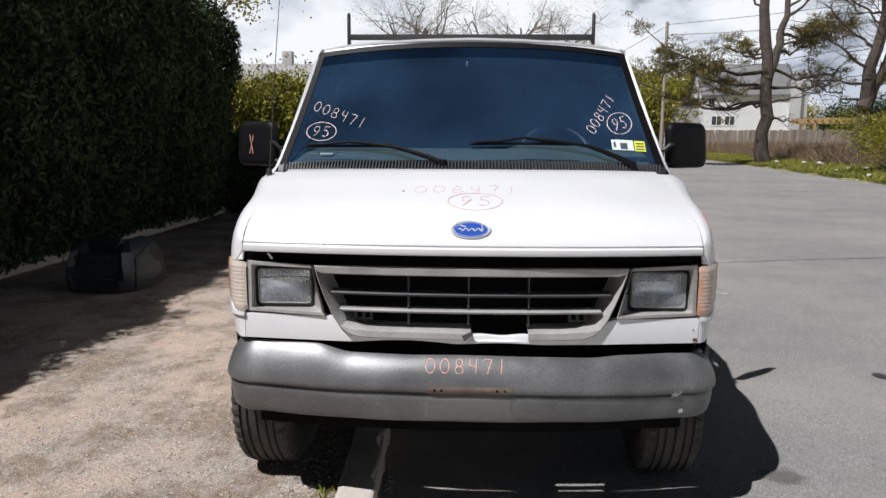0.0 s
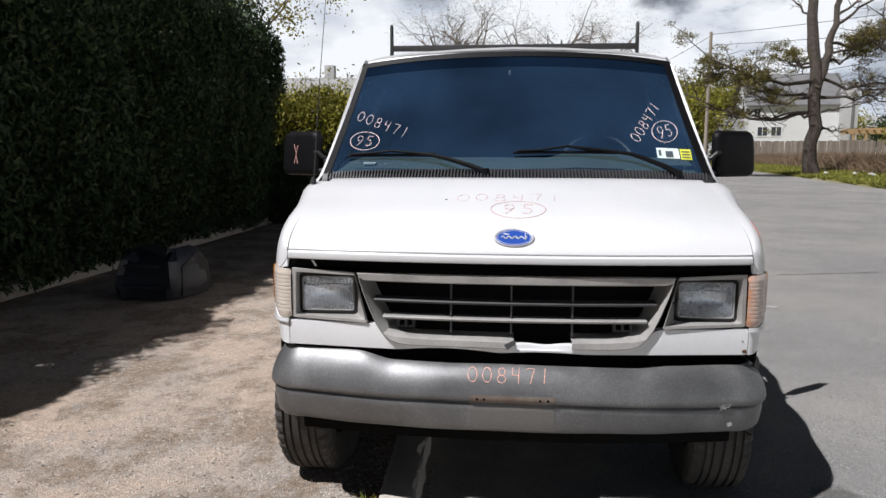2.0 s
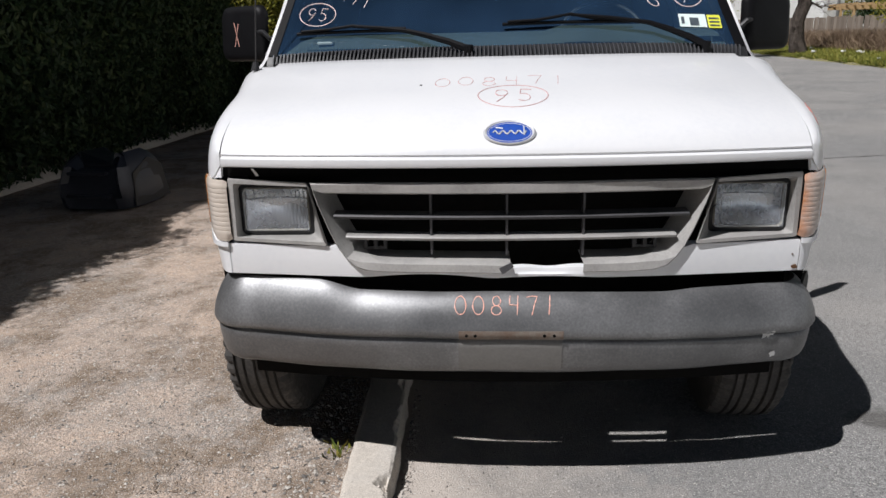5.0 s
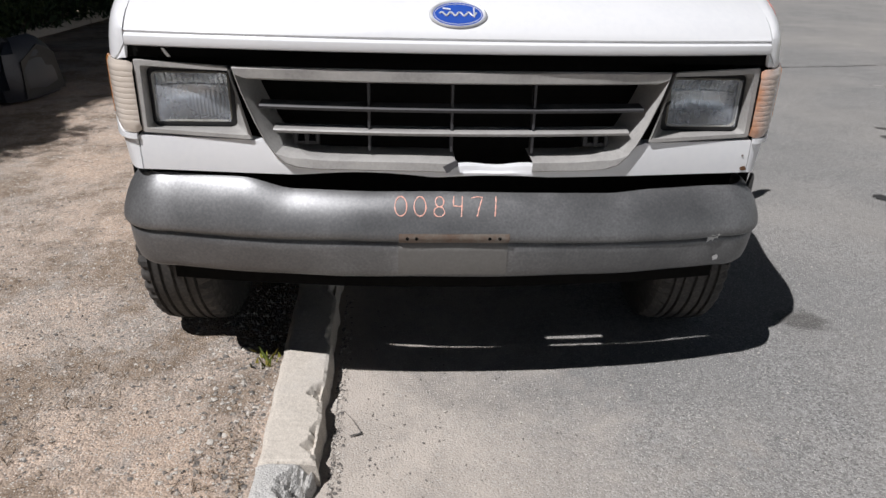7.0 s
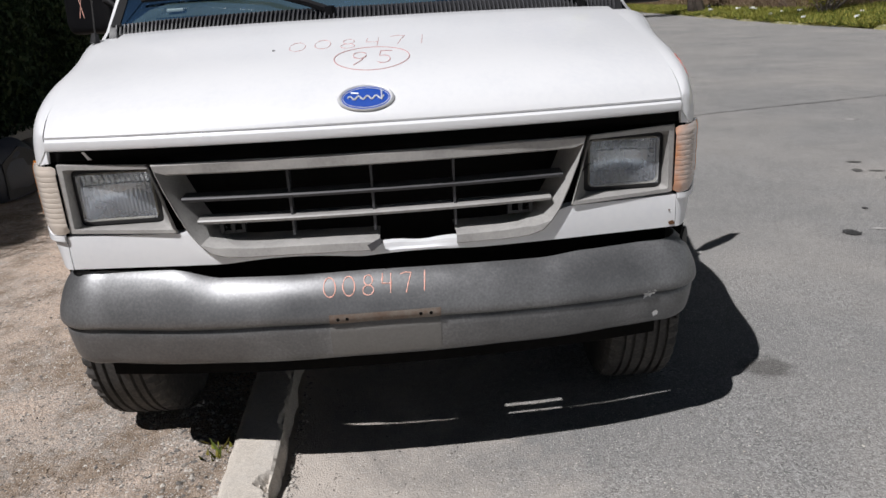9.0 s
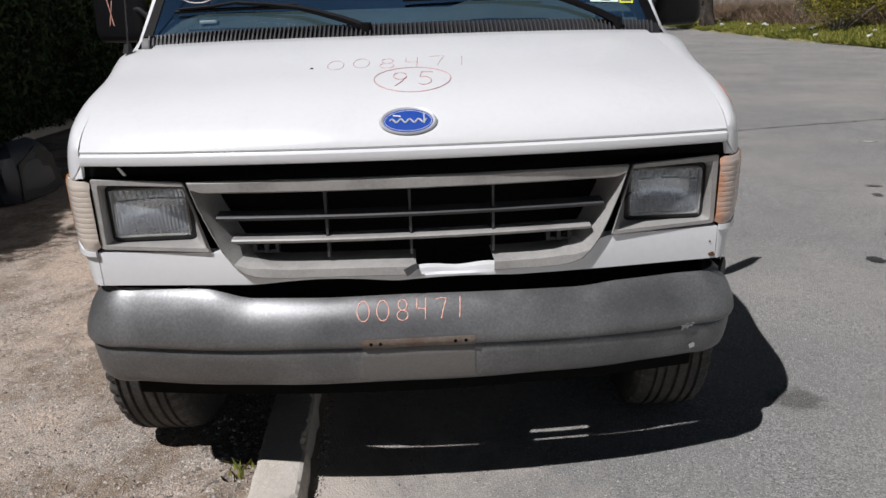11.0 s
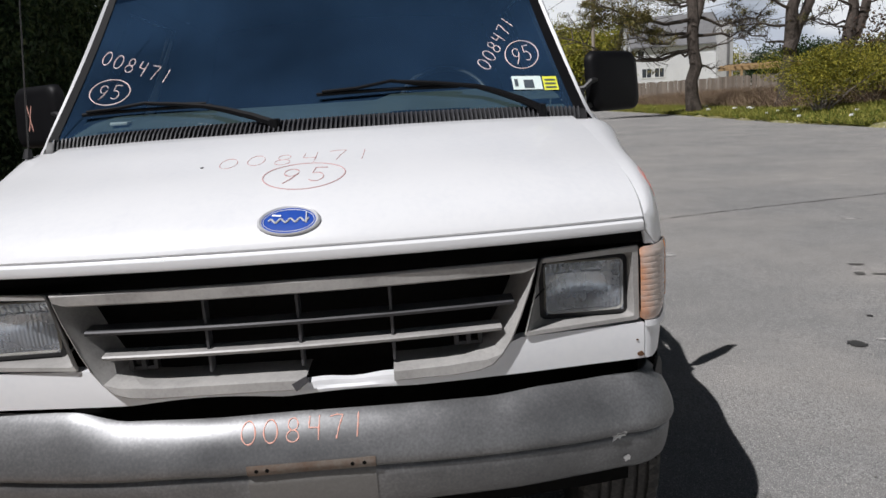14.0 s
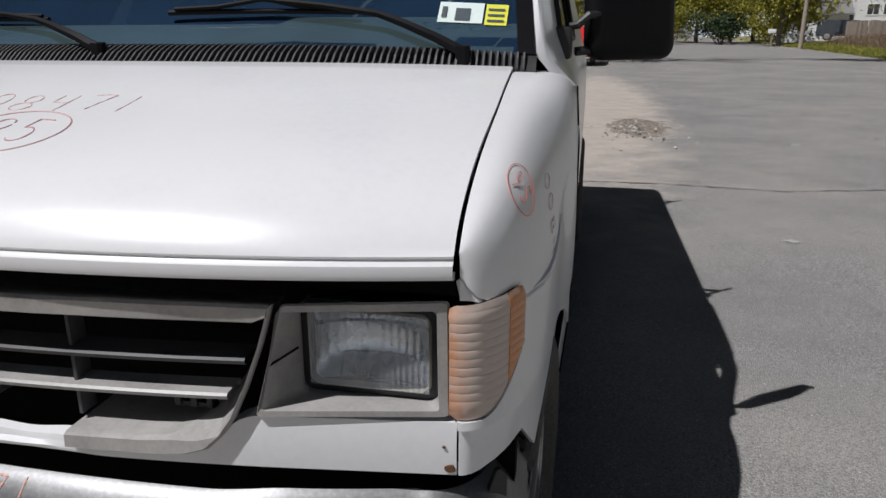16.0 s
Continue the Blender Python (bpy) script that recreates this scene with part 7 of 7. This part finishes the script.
box(bm, -0.75, 0.75, -0.5, 0.5, 0, 8.2, 0.03)
c_ = part("chimney", bm, M_BRICK, white_house)
c_.location = (4.7, -0.55, -0.5)
bm = bmesh.new()
box(bm, -0.12, 0.12, -0.62, -0.5, 1.0, 6.4, 0.02)
d_ = part("downpipe", bm, M_ROOF, white_house)
d_.location = (4.9, -0.55, 0.3)
gable_house("far_house", (52.0, 98.0, 1.5), "distant white house with a grey roof", 12.0, 9.0, 3.0, 5.4, M_SIDING, M_ROOFL, 8, [(-3, 1.4, 0.9, 1.1), (1, 1.4, 0.9, 1.1)])


def build_fence():
    f = thing("board_fence", (21.0, 63.0, 1.0), "weathered grey board fence behind the reeds", "fence")
    a, b = Vector((0, 0, 0)), Vector((9.0, -20.0, -0.25))
    n = 100
    bm = bmesh.new()
    box(bm, -0.11, 0.11, -0.012, 0.012, -0.3, 1.75, 0.006)
    me = bpy.data.meshes.new("board")
    bm.to_mesh(me)
    bm.free()
    me.materials.append(M_WOOD)
    rng = random.Random(4)
    ang = math.atan2(-20, 9)
    for k in range(n):
        o = new("board", me)
        o.parent = f
        p = a.lerp(b, k / (n - 1))
        o.location = (p.x, p.y, p.z + rng.uniform(-0.05, 0.05))
        o.rotation_euler = (rng.uniform(-0.02, 0.02), rng.uniform(-0.02, 0.02), ang)


build_fence()


def build_pergola():
    p = thing("pergola", (30.0, 56.0, 1.2), "tan timber pergola beyond the fence", "pergola")
    for x in (-2.4, 2.4):
        for y in (-1, 1):
            bm = bmesh.new()
            box(bm, x - 0.08, x + 0.08, y - 0.08, y + 0.08, -0.4, 2.0)
            part("post", bm, M_PERG, p)
    for y in (-1, 1):
        bm = bmesh.new()
        box(bm, -3.4, 3.4, y - 0.06, y + 0.06, 2.0, 2.25)
        part("beam", bm, M_PERG, p)
    for k in range(12):
        bm = bmesh.new()
        box(bm, -3.1 + k * 0.56, -3.0 + k * 0.56, -1.6, 1.6, 2.25, 2.42)
        part("rafter", bm, M_PERG, p)


build_pergola()

pine("bent_pine", (16.3, 37.5, 0.75), "dark-trunked pine with bare limbs and flat tufts of needles", 0.4, 3,
     [([(0.05, -0.3), (0.0, 2.5), (-0.05, 4.6), (-0.2, 7.0), (-0.3, 10.5)], 0.38, 0.20), ([(-0.02, 4.2), (0.5, 5.6), (0.9, 7.6), (1.2, 10.5)], 0.24, 0.12)],
     [(0, 4.6, -6.2, -0.6, 1.5, 0.75), (0, 4.2, -4.2, 0.8, 1.2, 0.8), (0, 3.6, -3.8, -0.9, 0.1, 0.7), (0, 3.4, -6.4, 0.5, 0.9, 0.45), (0, 5.2, -1.6, 0.6, 0.7, 0.6),
      (0, 5.4, -2.8, -1.2, 0.4, 0.35), (1, 5.6, 3.4, 0.4, 1.3, 0.9), (1, 6.2, 2.2, -0.8, 0.9, 0.9), (1, 6.6, 3.9, 0.9, 0.7, 0.5), (0, 5.0, 4.4, 1.0, 0.3, 0.15),
      (0, 2.9, -3.6, 0.6, -0.2, 0.0), (0, 3.2, 2.6, -0.6, 0.6, 0.0), (0, 3.8, 4.6, 0.6, 0.6, 0.06), (1, 7.4, 3.2, 0.3, 2.4, 0.0), (1, 8.2, 2.2, -0.6, 2.2, 0.0), (0, 7.6, -1.6, 0.3, 1.6, 0.0), (0, 2.4, 1.8, 0.9, -0.1, 0.0)])
ROADSIDE = [(0, 3.4, -2.6, 0.4, 0.5, 0.0), (0, 4.2, -3.2, -0.6, 1.8, 0.0), (0, 5.0, -2.6, 0.6, 2.4, 0.0), (1, 4.6, 2.6, 0.4, 1.4, 0.0), (1, 5.4, 2.2, -0.6, 2.0, 0.0), (0, 5.8, 1.8, 0.8, 1.8, 0.0), (1, 6.2, -2.2, 0.5, 1.6, 0.05), (0, 3.0, -2.2, 1.0, 1.2, 0.12), (0, 3.8, 1.6, -0.8, 0.6, 0.0), (0, 6.6, -2.4, 0.2, 1.2, 0.1), (1, 6.8, 1.6, 0.6, 1.8, 0.0)]
pine("bent_pine", (18.0, 31.0, 0.72), "gnarled roadside tree with bare forking limbs", 0.34, 8, [([(0.0, -0.3), (0.15, 2.0), (0.1, 4.0), (0.5, 6.5), (0.3, 9.5)], 0.36, 0.12), ([(0.12, 2.4), (0.7, 4.2), (1.0, 6.0), (1.5, 9.0)], 0.26, 0.10)], ROADSIDE)
pine("bent_pine", (20.3, 30.0, 0.72), "gnarled roadside tree with bare forking limbs", 0.3, 15, [([(0.0, -0.3), (-0.2, 2.0), (0.0, 4.4), (-0.3, 6.5), (0.0, 9.0)], 0.32, 0.10), ([(-0.15, 2.2), (0.5, 4.0), (0.9, 6.2), (1.1, 8.6)], 0.22, 0.09)], ROADSIDE)
for i, (x, y, h, n) in enumerate([(13.0, 88, 8.5, 2600), (16.0, 84, 9.5, 2600), (20.0, 92, 11.5, 2600), (24.0, 95, 12, 2600), (8.0, 95, 9, 2400), (3.0, 98, 9.5, 2400), (-3.0, 96, 9, 2200), (-9.0, 90, 9, 2200), (35.0, 98, 13, 2600), (40.0, 92, 10, 2200), (26.0, 101, 13, 2600), (22.0, 88, 12, 2600), (30.0, 103, 13, 2400), (18.2, 72.0, 7.5, 2400)]):
    tree("roadside_tree", (x, y, rise(y)), "distant tree in fresh yellow-green leaf", h, 0.2, M_SPRING, 0.26, int(n * 5.0), 60 + i, depth=3, puff=0.9, spread=0.9)
for i, (x, y, rx, h, m) in enumerate([(9.0, 80, 3.0, 3.4, M_SPRING), (14.0, 78, 3.0, 3.0, M_HEDGE), (19.5, 80, 3.0, 3.0, M_SPRING), (4.0, 86, 3.2, 3.4, M_HEDGE), (-2.0, 84, 3.2, 3.4, M_SPRING), (-8.0, 78, 3.2, 3.4, M_HEDGE)]):
    shrub("roadside_bush", (x, y, rise(y)), "distant roadside bush in spring leaf", rx, 2.0, h, 6000, 0.2, m, 80 + i)
for i, (x, y) in enumerate(((34.0, 62.0), (38.5, 62.5), (43.0, 60.0), (47.5, 56.0))):
    shrub("conifer_bush", (x, y, 1.2), "dark green conifer bush behind the pergola", 3.4, 1.6, 4.6, 7000, 0.2, M_HEDGE, 120 + i)
shrub("yellow_bush", (16.1, 24.8, 0.5), "yellow-green budding bush on the verge", 2.6, 1.8, 2.4, 22000, 0.065, M_BUSH, 91)
shrub("yellow_bush", (19.4, 26.5, 0.6), "yellow-green budding bush on the verge", 2.4, 1.8, 2.5, 18000, 0.065, M_BUSH, 92)
shrub("brown_thicket", (21.0, 22.0, 0.6), "brown tangled thicket behind the verge", 3.6, 1.6, 2.9, 14000, 0.12, M_THICK, 93)
shrub("brown_thicket", (24.0, 27.0, 0.6), "brown tangled thicket behind the verge", 3.6, 1.8, 3.6, 14000, 0.13, M_THICK, 94)


def verge_field(name, n, fn, h, w, m, label, category, seed, lean=0.35):
    rng = np.random.default_rng(seed)
    pts = []
    for _ in range(n):
        x, y = fn(rng)
        pts.append((x, y, ground_z(x, y) - 0.03))
    tagged(blades(name, pts, h, w, m, seed=seed, lean=lean), label, category, kind="stuff")


def near_edge(r, reach, y0, y1, power=1.6):
    y = y0 + (y1 - y0) * r.random() ** 1.2
    return road_edge(y) + 0.1 + reach * r.random() ** power, y


verge_field("verge_grass", 60000, lambda r: near_edge(r, 5.0, 19.0, 70), 0.16, 0.018, M_GRASS, "green spring grass on the road verge", "grass", 41, 0.8)
verge_field("dry_reeds", 46000, lambda r: (lambda e: (e[0] + 2.4, e[1]))(near_edge(r, 7.0, 26, 66, 0.9)), 0.80, 0.008, M_REED, "tall dry brown reeds behind the verge", "reeds", 42, 0.75)
verge_field("verge_grass_right", 12000, lambda r: (14.6 + 9 * r.random(), 21.5 + 7 * r.random()), 0.22, 0.022, M_GRASS, "green spring grass by the driveway", "grass", 43)

def litter(n, seed):
    """Scraps of pale rubbish lying in the verge grass."""
    rng = random.Random(seed)
    for _ in range(n):
        y = rng.uniform(19.5, 40)
        x = road_edge(y) + rng.uniform(0.3, 2.6)
        bm = bmesh.new()
        s_ = rng.uniform(0.05, 0.13)
        prism(bm, [(s_ * math.cos(a) * rng.uniform(0.6, 1.3), s_ * math.sin(a) * rng.uniform(0.5, 1.2), 0.04 * rng.random()) for a in (0.3, 1.4, 2.3, 3.5, 4.4, 5.6)], (0.01, 0.0, 0.07))
        o = part("litter_scrap", bm, M_SIGN, None, smooth=False)
        o.location = (x, y, ground_z(x, y) + 0.06)
        tagged(o, "crumpled white litter scrap in the verge grass", "litter", "verge litter")


litter(14, 5)


def apron_pt(u, v):
    x = 13.7 + 22 * max(0.0, u - 1 / 23) ** 2
    y0, y1 = interp([(13.4, 10.5), (36, 13.0)], x), interp([(13.7, 17.2), (14.4, 17.9), (15.4, 19.0), (20.4, 23.6), (36, 30.0)], x)
    y = y0 + (y1 - y0) * v
    x = max(x, road_edge(y) + 0.06)
    return (x, y, ground_z(x, y) + 0.03 if u > 0 else -0.02)


V, F = grid(apron_pt, lin(0, 1, 24), lin(0, 1, 12), flip=True)
tagged(obj_from("driveway", V, F, M_APRON, None, angle=60), "pale concrete driveway apron across the verge", "driveway", kind="structure")


def build_sign():
    s = thing("speed_sign", (16.2, 19.85, 0.35), "white speed limit sign on a steel post beside a wooden post", "road sign")
    bm = bmesh.new()
    pts = round_rect(-0.37, 0.37, -0.46, 0.46, 0.05, 4)
    prism(bm, [(x, -0.05, 2.72 + z) for x, z in pts], (0, 0.006, 0))
    plate = part("plate", bm, M_SIGN, s)
    bm = bmesh.new()
    tube(bm, [(x * 0.93, -0.054, 2.72 + z * 0.94) for x, z in pts + pts[:1]], 0.008, 4)
    part("border", bm, M_INK, plate)
    for z, w, hh in ((3.05, 0.24, 0.11), (2.87, 0.22, 0.11)):
        bm = bmesh.new()
        box(bm, -w, w, -0.058, -0.052, z - hh / 2, z + hh / 2)
        part("word_bar", bm, M_INK, plate)
    cu = bpy.data.curves.new("sign_number", "FONT")
    cu.body, cu.size, cu.align_x, cu.extrude = "30", 0.52, "CENTER", 0.003
    tmp = new("tmp_text", cu)
    me = bpy.data.meshes.new_from_object(tmp)
    bpy.data.objects.remove(tmp)
    me.materials.clear()
    me.materials.append(M_INK)
    num = new("number", me)
    num.parent = plate
    num.matrix_basis = pose(0, -0.057, 2.42, 90, 0, 0)
    bm = bmesh.new()
    box(bm, -0.04, 0.04, -0.04, 0.0, -0.4, 3.2)
    part("post", bm, M_GALV, s)
    s.rotation_euler = (0, 0, radians(-32))
    w = thing("wooden_post", (15.68, 19.85, 0.35), "short brown wooden post beside the sign", "post")
    bm = bmesh.new()
    tube(bm, [(0, 0, -0.4), (0.01, 0, 1.2), (0.02, 0, 2.45)], [0.13, 0.125, 0.115], 12)
    part("shaft", bm, M_BROWNP, w)


build_sign()


def utility_pole(at, h, r):
    p = thing("utility_pole", at, "weathered wooden utility pole", "pole")
    bm = bmesh.new()
    tube(bm, [(0, 0, -0.5), (0, 0, h)], [r, r * 0.72], 12)
    part("shaft", bm, M_POLE, p)
    return p


utility_pole((17.5, 62.0, 0.9), 11.2, 0.18)
utility_pole((12.5, 104.0, 1.1), 10.0, 0.2)
for a, b, sag in (((17.7, 62, 11.9), (60, 20, 14.5), 1.2), ((17.7, 62, 11.9), (12.5, 104, 10.8), 0.6), ((17.7, 62, 7.3), (60, 26, 15.5), 1.0), ((17.7, 62, 8.0), (-20, 110, 9.0), 0.8), ((17.7, 62, 11.0), (60, 24, 12.0), 1.2)):
    bm = bmesh.new()
    A, B = Vector(a), Vector(b)
    tube(bm, [A.lerp(B, k) - Vector((0, 0, 4 * sag * k * (1 - k))) for k in lin(0, 1, 14)], 0.022, 5)
    tagged(part("overhead_wire", bm, M_WIRE, None), "thin black overhead wire", "wire")


def parked_car(name, at, rot, paint, label):
    c = thing(name, at, label, "car")
    prof = [(-2.2, 0.35), (-2.25, 0.7), (-2.15, 1.0), (-1.2, 1.12), (-0.6, 1.62), (1.6, 1.66), (2.1, 1.1), (2.25, 0.95), (2.25, 0.4)]
    V, F = [], []
    n = len(prof)
    xs = [-0.9, -0.86, 0.86, 0.9]
    for x in xs:
        for y, z in prof:
            k = 0.86 if z > 1.3 else 1.0
            inset = 0.03 if abs(x) > 0.88 else 0
            V.append((x * k, y * (1 - inset * 0.3), z - inset))
    for i in range(3):
        for j in range(n):
            m = (j + 1) % n
            F.append((i * n + j, i * n + m, (i + 1) * n + m, (i + 1) * n + j))
    F += [tuple(range(n))[::-1], tuple(3 * n + j for j in range(n))]
    obj_from("body", V, F, paint, c, angle=25)
    for sx in (-1, 1):
        bm = bmesh.new()
        prism(bm, [(sx * 0.80, -0.75, 1.15), (sx * 0.745, -0.35, 1.56), (sx * 0.745, 1.4, 1.58), (sx * 0.80, 1.75, 1.15)], (sx * 0.04, 0, 0))
        part("window", bm, M_PANE, c)
        for y in (-1.4, 1.4):
            bm = bmesh.new()
            tube(bm, [(sx * 0.68, y, 0.34), (sx * 0.91, y, 0.34)], 0.34, 20)
            w = part("wheel", bm, M_RUBBER, c)
            bm = bmesh.new()
            tube(bm, [(sx * 0.905, y, 0.34), (sx * 0.925, y, 0.34)], 0.22, 16)
            part("rim", bm, M_GALV, w)
        bm = bmesh.new()
        box(bm, sx * 0.62 - 0.14, sx * 0.62 + 0.14, -2.27, -2.2, 0.72, 0.9, 0.02)
        part("headlight", bm, M_SIGN, c)
        bm = bmesh.new()
        box(bm, sx * 0.91 - 0.03, sx * 0.91 + 0.03, -1.0, 0.9, 0.6, 0.66, 0.01)
        part("side_trim", bm, M_STICK_Y if paint is M_CARRED else M_BLACK, c)
    bm = bmesh.new()
    box(bm, -0.8, 0.8, -2.3, -2.2, 0.42, 0.6, 0.03)
    part("bumper", bm, M_BLACK, c)
    c.rotation_euler = (0, 0, radians(rot))
    return c


parked_car("red_car", (0.35, 33.0, rise(33.0)), 0, M_CARRED, "red estate car parked by the road edge")
parked_car("dark_car", (22.0, 66.0, 1.25), 70, M_CARDK, "dark car parked by the white house")


def build_mailbox():
    m = thing("mailbox", (16.6, 68.0, 0.85), "pale roadside mailbox on a post", "mailbox")
    bm = bmesh.new()
    box(bm, -0.05, 0.05, -0.05, 0.05, -0.3, 1.0)
    part("post", bm, M_POLE, m)
    bm = bmesh.new()
    box(bm, -0.32, 0.32, -0.16, 0.16, 1.0, 1.35, 0.08, 3)
    part("box", bm, M_SIGN, m)


build_mailbox()
